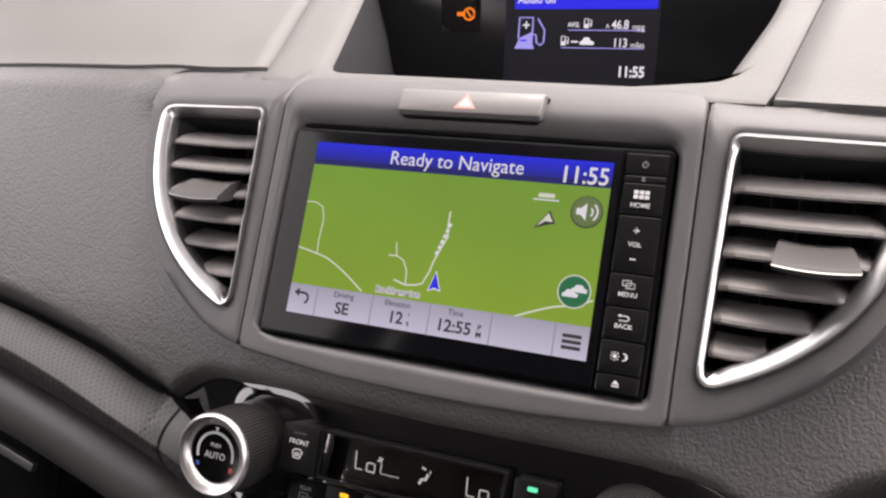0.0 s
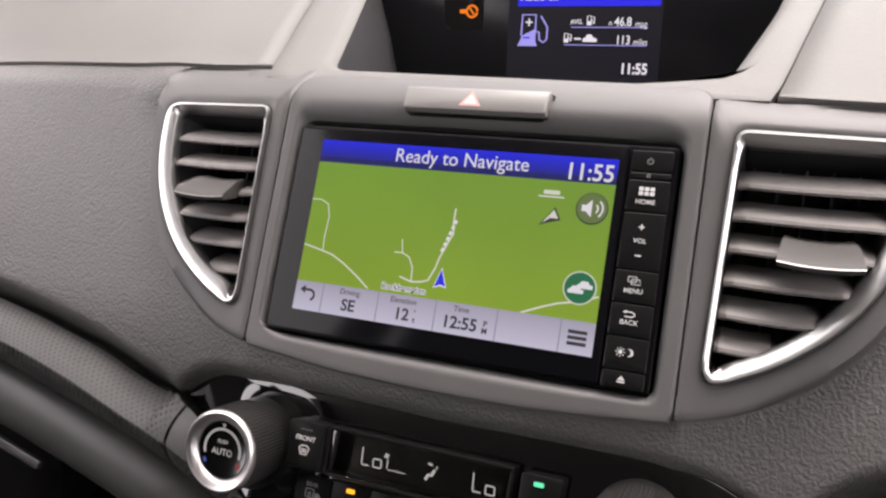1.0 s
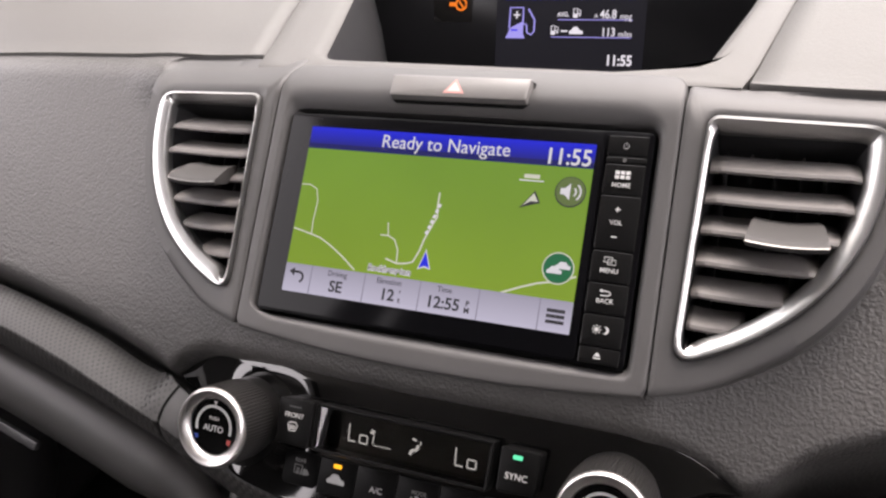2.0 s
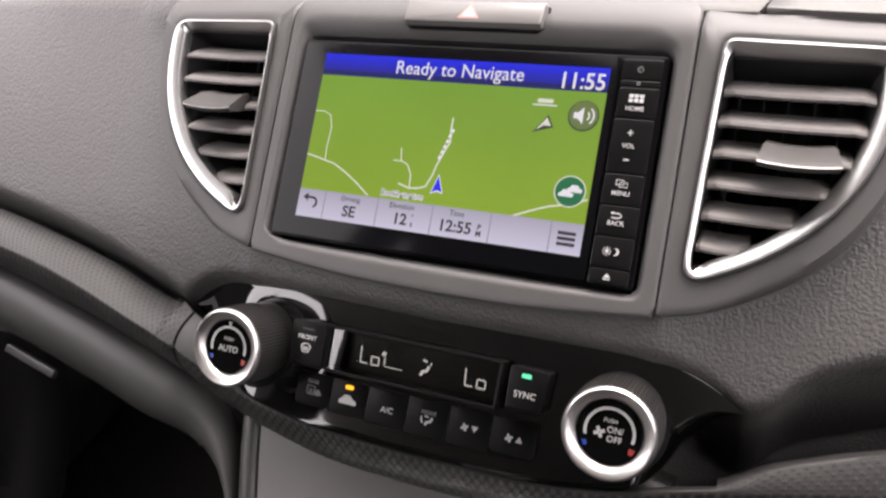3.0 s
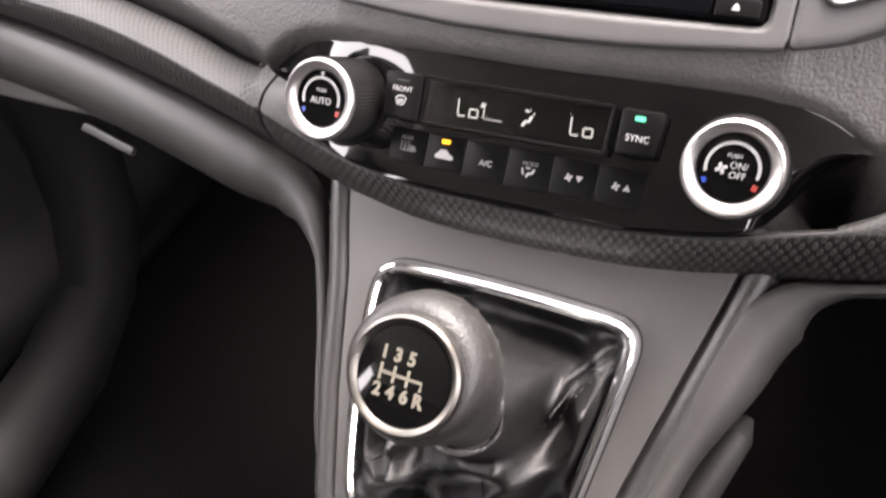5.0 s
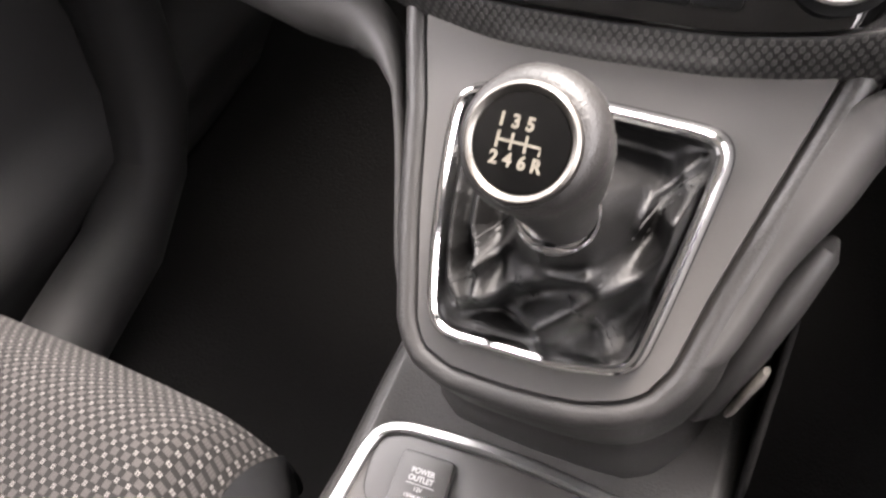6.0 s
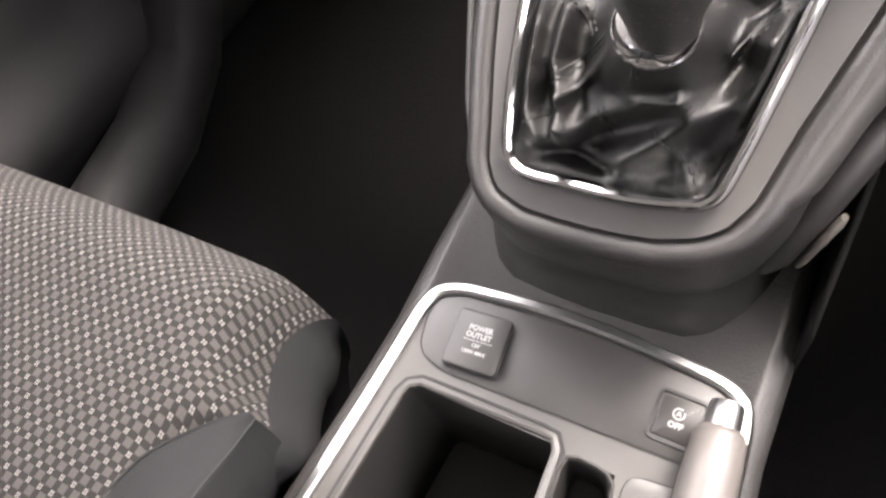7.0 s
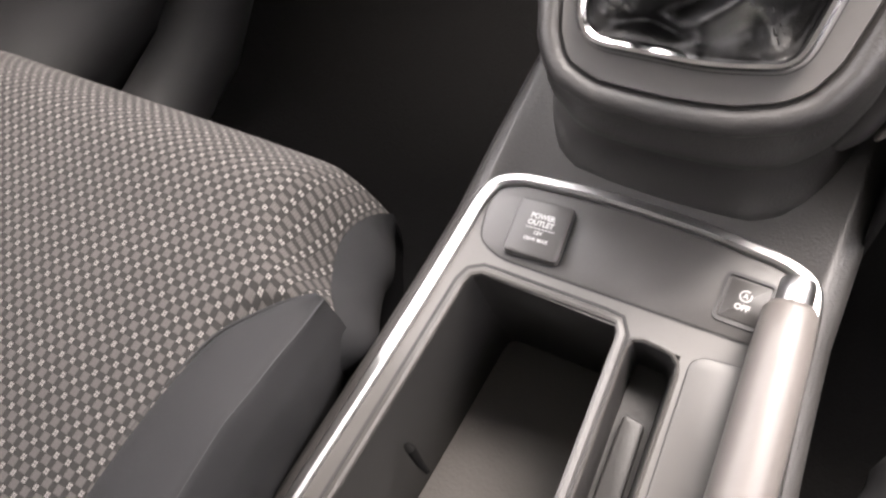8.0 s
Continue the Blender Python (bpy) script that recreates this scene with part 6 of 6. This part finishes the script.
def tray():
    t = thing("console_tray", MK @ Matrix.Translation((0, -0.1, -0.1)), "dark grey console tray with a deep bin and bright rim", "storage tray")
    n = 200
    rim = resample(fillet(RIM, 0.02, 8), n)
    # body under and round the rim, sides down to the floor
    wide = inset(rim, -0.007)
    far = [Vector((p.x, p.y + 0.30 * max(0, min(1, (p.y + 0.03) / 0.03)))) for p in wide]
    shelf = [Vector((math.copysign(min(abs(p.x) + 0.004 * (p.y > 0.1), 0.118) if p.y > 0.1 else abs(p.x), p.x), p.y)) for p in far]
    loops = [at_height(rim, -0.003), at_height(inset(rim, -0.002), -0.0008), at_height(shelf, -0.0030), at_height(inset(shelf, -0.004), -0.007), at_height(inset(shelf, -0.006), -0.02), at_height(inset(shelf, -0.004), -0.16), at_height(inset(shelf, 0.004), -0.27)]
    part("body", ringloft(loops), CONSOLE, t, "dark plastic body", m=MK, sharp=50)
    prof = [(-0.0012, -0.004), (-0.0009, 0.0010), (0.0006, 0.0028), (0.0050, 0.0034), (0.0074, 0.0020), (0.0082, -0.0005), (0.0084, -0.006)]
    part("bright_rim", ringloft([at_height(inset(rim, d), h) for d, h in prof]), SATIN, t, "satin chrome rim", m=MK)
    # top plate with holes for the bin and the slot, laid as two pieces that meet under the bin's front lip
    front = fillet([(-0.1035, -0.0200, 0.012), (-0.1005, -0.0060, 0.010), (-0.0850, 0.0010, 0.02), (0.0, 0.0065, 0.05), (0.0850, 0.0020, 0.02), (0.1005, -0.0050, 0.010), (0.1040, -0.0200, 0.012), (0.0985, -0.0480, 0.010), (0.0800, -0.0500, 0.01), (-0.0800, -0.0535, 0.010), (-0.0985, -0.0460, 0.012)], 0.01)
    part("panel_gap", slab(inset(resample(front, 90), -0.0012), -0.0035, -0.0009), BLACK_HOLE, t, m=MK)
    part("front_panel", slab(front, -0.004, -0.0003, 0.0007), INSET, t, "smooth inset panel", m=MK)
    # plate: strips round the openings
    bm = bmesh.new()
    def quad(*pts):
        bm.faces.new([bm.verts.new((x, y, -0.0012 if len(p) == 0 else p[0])) for x, y, *p in pts])
    def strip(left, right, ys, bm=bm):
        for y0, y1 in zip(ys, ys[1:]):
            quad((left(y0), y0), (right(y0), y0), (right(y1), y1), (left(y1), y1))
    half = lambda y: lerp(TRAY_HALF, y) - 0.0066 if y < -0.016 else 0.105
    bl = lambda y: -0.0930 - (0.018 * (-0.069 - y) / 0.173)
    br = lambda y: 0.0095 + 0.007 * (-0.0675 - y) / 0.18
    sl = lambda y: 0.0190 + 0.0070 * (-0.0715 - y) / 0.16
    sr = lambda y: 0.0500 + 0.0070 * (-0.0715 - y) / 0.16
    strip(lambda y: -half(y), half, [-0.0660, -0.055, -0.045, -0.03, -0.0165])
    nose = [p for p in inset(rim, 0.0066) if p.y > -0.0165]
    i0 = max(range(len(nose)), key=lambda i: (nose[i] - nose[i - 1]).length)
    bm.faces.new([bm.verts.new((p.x, p.y, -0.0012)) for p in nose[i0:] + nose[:i0]])
    ys = [-0.0660, -0.0715, -0.09] + steps(-0.11, -0.31, 10)
    strip(lambda y: -half(y), lambda y: bl(y) if y < -0.0690 else bl(-0.069), ys)
    strip(br, sl, ys)
    strip(sr, half, ys)
    strip(lambda y: sl(y), lambda y: sr(y), [-0.0660, -0.0715])
    strip(lambda y: bl(-0.069), lambda y: br(-0.069), [-0.0660, -0.0688])
    strip(sl, sr, [-0.23, -0.27, -0.31])
    strip(lambda y: -half(y), half, [-0.31, -0.38, -0.44])
    part("top_plate", bm, TRAY, t, m=MK)
    # bin: raised lip, walls and rubber mat
    b_out = resample(fillet(BIN, 0.008, 6), 100)
    deep = [Vector((p.x * 0.92 - 0.005, p.y * 0.985 - 0.004)) for p in b_out]
    loops = [at_height(inset(b_out, -0.0065), -0.002), at_height(inset(b_out, -0.0055), 0.0004), at_height(inset(b_out, -0.0025), 0.0016), at_height(inset(b_out, -0.0006), 0.0008), at_height(b_out, -0.0020), at_height(inset(b_out, 0.0006), -0.010), at_height(deep, -0.160)]
    part("lip_groove", ringloft([at_height(inset(b_out, -0.0085), -0.0009), at_height(inset(b_out, -0.0060), -0.0007)]), BLACK_HOLE, t, m=MK)
    part("bin_lip", ringloft(loops[:5]), TRAY, t, "rounded lip of the bin", m=MK, sharp=40)
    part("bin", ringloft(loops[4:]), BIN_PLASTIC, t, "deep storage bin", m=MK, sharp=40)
    part("bin_mat", slab(inset(deep, 0.0005), -0.164, -0.159), material("ribbed_rubber_mat", (0.052, 0.0485, 0.0445), 0.6, grain=0.8, grain_scale=400), t, "dark rubber mat", m=MK)
    part("bin_hook", tube([(-0.0985, -0.190, -0.055), (-0.094, -0.191, -0.050), (-0.089, -0.197, -0.068), (-0.085, -0.200, -0.080)], [0.003, 0.0038, 0.003, 0.002], 10), WELL, t, m=MK)
    # narrow slot beside the bin
    s_out = resample(fillet(SLOT, 0.008, 6), 60)
    loops = [at_height(inset(s_out, -0.003), -0.0015), at_height(inset(s_out, -0.0012), 0.0004), at_height(s_out, -0.0012), at_height(inset(s_out, 0.001), -0.008), at_height(inset(s_out, 0.004), -0.045)]
    part("slot_lip", ringloft(loops[:3]), TRAY, t, m=MK, sharp=40)
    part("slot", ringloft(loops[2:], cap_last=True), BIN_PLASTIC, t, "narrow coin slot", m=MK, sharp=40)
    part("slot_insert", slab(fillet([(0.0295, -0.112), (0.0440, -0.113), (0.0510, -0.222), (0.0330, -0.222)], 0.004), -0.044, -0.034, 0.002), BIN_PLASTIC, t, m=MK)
    # cover plate beside the handbrake, with a fine gap
    cover = fillet([(0.0560, -0.0680, 0.010), (0.0960, -0.0640, 0.01), (0.1090, -0.2300, 0.01), (0.0650, -0.2300, 0.01)], 0.01)
    part("cover_gap", slab(inset(resample(cover, 60), -0.0008), -0.003, -0.0009), BLACK_HOLE, t, m=MK)
    part("handbrake_cover", slab(cover, -0.003, 0.0006, 0.0008), TRAY, t, "smooth plate under the handbrake", m=MK)
    # power outlet with its lid, and the stop-start switch
    lid = thing("power_outlet", MK @ Matrix.Translation((-0.06, -0.03, 0.0)), "square black power outlet lid with white lettering", "power socket")
    o = fillet([(-0.0785, -0.0495), (-0.0405, -0.0465), (-0.0440, -0.0060), (-0.0815, -0.0090)], 0.004)
    part("socket_rim", slab([p * 1.0 for p in inset(resample(o, 40), -0.0012)], -0.002, 0.0008), DARK, lid, m=MK)
    lt = part("lid", slab(o, 0.0, 0.0075, 0.0018), INSET, lid, "thick square lid", m=MK)
    tilt = MK @ Matrix.Translation((-0.0610, -0.0275, 0.0077)) @ Matrix.Rotation(radians(4.5), 4, "Z")
    for text, size, dy in (("POWER", 0.0052, 0.0078), ("OUTLET", 0.0052, 0.0028)):
        part("lettering", lettering(text, size, 0.0, dy, 0, squash=0.92, bold=0.0002), WHITE_INK, lt, m=tilt)
    part("rule", ribbon([(-0.0095, -0.0008), (0.0105, -0.0008)], 0.0005, -0.0001, 0.0001), WHITE_INK, lt, m=tilt)
    part("lettering", lettering("12V", 0.0038, 0.0, -0.0040, 0, bold=0.0001), WHITE_INK, lt, m=tilt)
    part("lettering", lettering("120W MAX", 0.0034, 0.0, -0.0088, 0, bold=0.0001), WHITE_INK, lt, m=tilt)
    sw = thing("stop_start_switch", MK @ Matrix.Translation((0.07, -0.026, 0.0)), "black idle stop off switch with a white symbol", "switch")
    o = rect(0.0572, 0.0880, -0.0425, -0.0095, 0.005)
    part("frame", ringloft([at_height(o, -0.0008), at_height(o, 0.0012), at_height(inset(o, 0.0020), 0.0012), at_height(inset(o, 0.0028), -0.0020)]), DARK, sw, m=MK)
    key = part("button", slab(inset(resample(o, 48), 0.0034), -0.003, 0.0006, 0.0008), INSET, sw, m=MK)
    part("letter", lettering("A", 0.0042, 0.0722, -0.0225, 0.0008, bold=0.0002), WHITE_INK, key, m=MK)
    part("ring", ribbon(arc(0.0722, -0.0225, 0.0034, 60, 390, 20), 0.0009, 0.0006, 0.0008), WHITE_INK, key, m=MK)
    part("letters", lettering("OFF", 0.0052, 0.0722, -0.0302, 0.0008, bold=0.00025), WHITE_INK, key, m=MK)


tray()


def handbrake():
    t = thing("handbrake", MK @ Matrix.Translation((0.1, -0.12, 0.0)), "grey handbrake lever lying low on the console tray", "handbrake")
    pts = [(0.0965, -0.0300, 0.030), (0.0968, -0.0340, 0.030), (0.0985, -0.060, 0.0300), (0.1015, -0.100, 0.0295), (0.1048, -0.150, 0.029), (0.1085, -0.220, 0.027), (0.1110, -0.300, 0.024)]
    radii = [(0.0125, 0.0135), (0.0148, 0.0165), (0.0160, 0.0180), (0.0165, 0.0185), (0.0170, 0.0190), (0.0168, 0.0180), (0.0150, 0.0150)]
    part("grip", tube(pts, radii, 28), material("handbrake_grip", (0.072, 0.066, 0.062), 0.42, grain=0.35, grain_scale=1500), t, "smooth grey grip", m=MK, sharp=60)
    part("release_button", tube([(0.0966, -0.0320, 0.0312), (0.0960, -0.0240, 0.0314), (0.0955, -0.0165, 0.0318), (0.0953, -0.0142, 0.0319), (0.0952, -0.0132, 0.0320)], [(0.0100, 0.0108), (0.0100, 0.0108), (0.0098, 0.0106), (0.0088, 0.0096), (0.0066, 0.0072)], 28), SATIN, t, "satin chrome release button", m=MK)
    part("lever_foot", tube([(0.1085, -0.22, 0.012), (0.1110, -0.31, 0.006)], [(0.011, 0.012), (0.012, 0.012)], 16), DARK, t, m=MK)


handbrake()


# =====================================================================
# passenger seat
# =====================================================================
def seat():
    t = thing("passenger_seat", Matrix.Translation((-0.38, -0.55, 0.05)), "passenger seat in checked grey cloth with plain bolsters", "car seat")

    def height(x, y):
        z = 0.3425
        fr = y + 0.345                       # rolls over its front edge
        if fr > 0:
            z -= 6.0 * fr ** 2 + 100 * max(0, fr) ** 3
        a = abs(x + 0.375) - 0.185
        k = max(0.0, min(1.0, (y + 0.46) / 0.10)) if x > -0.375 else 1.0
        if a > 0:
            z -= k * k * (3 - 2 * k) * (3.0 * a ** 2 + (20 * max(0, a - 0.01) ** 2 if x > -0.375 else 0))
        z -= 0.05 * max(0, -0.62 - y)
        z += 0.004 * math.sin((x + 0.375) * 9) * math.sin((y + 0.5) * 8)
        return z
    us = steps(-0.625, -0.136, 70)

    def front(x):
        return 0.010 * (1 - ((x + 0.375) / 0.25) ** 2)

    seam = [(-0.95, -0.232), (-0.70, -0.226), (-0.545, -0.2145), (-0.50, -0.2105), (-0.438, -0.1975), (-0.406, -0.1740), (-0.392, -0.1590), (-0.386, -0.1490)]

    def right_edge(y):
        if y < -0.386:
            return min(-0.152, lerp(seam, y) + 0.010)
        return lerp([(-0.386, -0.1520), (-0.368, -0.1690), (-0.350, -0.1780), (-0.33, -0.1830), (-0.30, -0.1825), (-0.27, -0.1770)], y)

    def squeeze(x, y):
        return -0.625 + (x + 0.625) * (right_edge(y) + 0.625) / 0.489

    def top(x, s):
        y = -0.95 + (0.662 + front(x)) * s
        return Vector((squeeze(x, y), y, height(x, y)))
    bm = grid(top, us, steps(0, 1, 90))
    # front apron and sides down to the seat base
    def apron(x, s):
        y = -0.288 + front(x)
        return Vector((squeeze(x, y), y - 0.010 * s - 0.08 * s * s + 0.003 * math.sin(math.pi * min(1, s * 2.5)), height(x, y) - 0.19 * s))
    ob = part("cushion", bm, CLOTH, t, "checked woven seat cushion", m=MW, sharp=180)
    me = ob.data
    lay = me.uv_layers.new(name="cloth")
    for lp in me.loops:
        c = me.vertices[lp.vertex_index].co
        lay.data[lp.index].uv = (c.x, c.y * 1.0 - c.z * 0.6)
    ob = part("front_apron", grid(apron, us, steps(0, 1, 24)), SIDE_FABRIC, t, "plain dark cloth front", m=MW, sharp=180)

    def side(y, s):
        yy = min(y, -0.288 + front(-0.17))
        return Vector(((right_edge(yy) if yy > -0.386 else -0.1520) + 0.026 * max(0.0, min(1.0, (-0.290 - yy) / 0.03)) * max(0.0, min(1.0, (yy + 0.42) / 0.04)) * math.sin(math.pi * min(1, s * 1.5)) - 0.08 * s * s, yy, height(-0.136, yy) - 0.20 * s))
    part("side_panel", grid(side, steps(-0.95, -0.279, 60), steps(0, 1, 20)), SIDE_FABRIC, t, "plain dark cloth side", m=MW, sharp=180)
    # plain bolster along the tunnel side: a swelling that starts in a point near the front
    rows = []
    for y in steps(-0.95, -0.3865, 80):
        x0 = lerp(seam, y)
        x1 = lerp([(-0.95, -0.1320), (-0.46, -0.1370), (-0.41, -0.1420), (-0.386, -0.1460)], y)
        wdt = x1 - x0
        row = []
        for k in range(17):
            s = k / 16
            # up to the stitched seam the cloth is nearly level, past it the side falls away
            past = max(0.0, (s - 0.6875) / 0.3125)
            x = x0 + wdt * (0.85 * s / 0.6875 if past == 0 else 0.85 + 0.15 * past)
            swell = 0.9 * wdt * math.sin(math.pi * min(1, s * 0.62)) * 0.42
            drop = 0.005 * min(1.0, s / 0.6875) ** 2.5 + 0.030 * past ** 1.25
            base = height(min(x, -0.21), y)
            z = base + swell * min(1, (-0.386 - y) / 0.10 + 0.12) - drop - (0.002 if k == 0 else 0.0)
            row.append(Vector((x, y, z)))
        row += [Vector((x1 - 0.003, y, row[-1].z - 0.03)), Vector((x1 - 0.018, y, row[-1].z - 0.09)), Vector((x1 - 0.045, y, row[-1].z - 0.16))]
        rows.append(row)
    part("bolster", ringloft(rows, closed=False), SIDE_FABRIC, t, "plain blue-grey side bolster", m=MW, sharp=180)
    part("seam_piping", tube([r[0] + Vector((0, 0, 0.0008)) for r in rows], 0.0013, 8), SIDE_FABRIC, t, "piped seam", m=MW)
    part("side_seam", tube([r[11] + Vector((0, 0, 0.0001)) for r in rows], 0.0006, 6), SEAM_THREAD, t, "stitched seam", m=MW)
    bm = grid(lambda a, b: Vector((-0.375 + 0.235 * a * (1 - 0.25 * max(0, b - 0.8)), -0.95 - 0.27 * b + 0.035 * a * a, 0.33 + 0.62 * b)), steps(-1, 1, 24), steps(0, 1, 24))
    part("backrest", bm, SIDE_FABRIC, t, "plain cloth backrest", m=MW, sharp=180, solid=0.09)
    part("seat_base", box_mesh(-0.60, -0.16, -0.92, -0.36, 0.02, 0.20, 0.02), DARK, t, "dark metal seat base", m=MW)
    part("recliner_cover", box_mesh(-0.128, -0.112, -0.92, -0.50, 0.16, 0.262, 0.006), DARK, t, "dark plastic side cover", m=MW)
    return t


def mirrored(t, name, label, shift):
    """The same thing on the other side of the car."""
    twin = thing(name, Matrix.Translation(shift) @ Matrix.Diagonal((-1, 1, 1, 1)) @ WORLD_OF[t] @ Matrix.Diagonal((-1, 1, 1, 1)), label, t["category"])
    for ob in t.children:
        me = ob.data.copy()
        me.transform(Matrix.Diagonal((-1, 1, 1, 1)))
        me.flip_normals()
        c = new(ob.name.split(".")[0], me)
        c.parent = twin
        c.matrix_basis = WORLD_OF[twin].inverted() @ Matrix.Translation(shift)
        WORLD_OF[c] = Matrix.Translation(shift)
        for mod in ob.modifiers:
            k = c.modifiers.new(mod.name, mod.type)
            k.thickness, k.offset = mod.thickness, mod.offset
        if "label" in ob:
            c["label"] = ob["label"]
    return twin


mirrored(seat(), "driver_seat", "driver seat in checked grey cloth beside the handbrake", Vector((0.006, 0.0, 0.0)))


# =====================================================================
# steering wheel on its column, out of view: added to shade the driver's lower dash
# =====================================================================
def steering_wheel():
    m = Matrix.Translation((0.43, -0.20, 0.56)) @ Matrix.Rotation(radians(62), 4, "X")
    t = thing("steering_wheel", m, "unseen black steering wheel added to shade the driver's lower dash", "steering wheel")
    n = 64
    loops = []
    for i in range(n + 1):
        a = 2 * math.pi * i / n
        c = Vector((0.178 * math.cos(a), 0.178 * math.sin(a), 0))
        out_dir = c.normalized()
        loops.append([c + out_dir * 0.015 * math.cos(b) + Vector((0, 0, 0.015 * math.sin(b))) for b in steps(0, 2 * math.pi * 15 / 16, 15)])
    part("rim", ringloft(loops), BOOT, t, "black leather rim")
    part("hub", slab(fillet([(-0.07, -0.06), (0.07, -0.06), (0.085, 0.05), (-0.085, 0.05)], 0.025), -0.03, 0.012, 0.01), DARK, t, "dark airbag cover")
    for a0, a1 in ((0.07, 0.0), (-0.07, 0.0), (0.0, -0.06)):
        end = (math.copysign(0.168, a0), 0.01, 0) if a0 else (0, -0.168, 0)
        part("spoke", tube([(a0, a1, -0.008), end], [(0.02, 0.008), (0.014, 0.008)], 12), DARK, t)
    part("column_cover", tube([(0, 0, -0.03), (0, 0.0, -0.26)], [(0.05, 0.05), (0.065, 0.06)], 24, up=Vector((0, 1, 0))), DARK, t, "dark column cover")


steering_wheel()
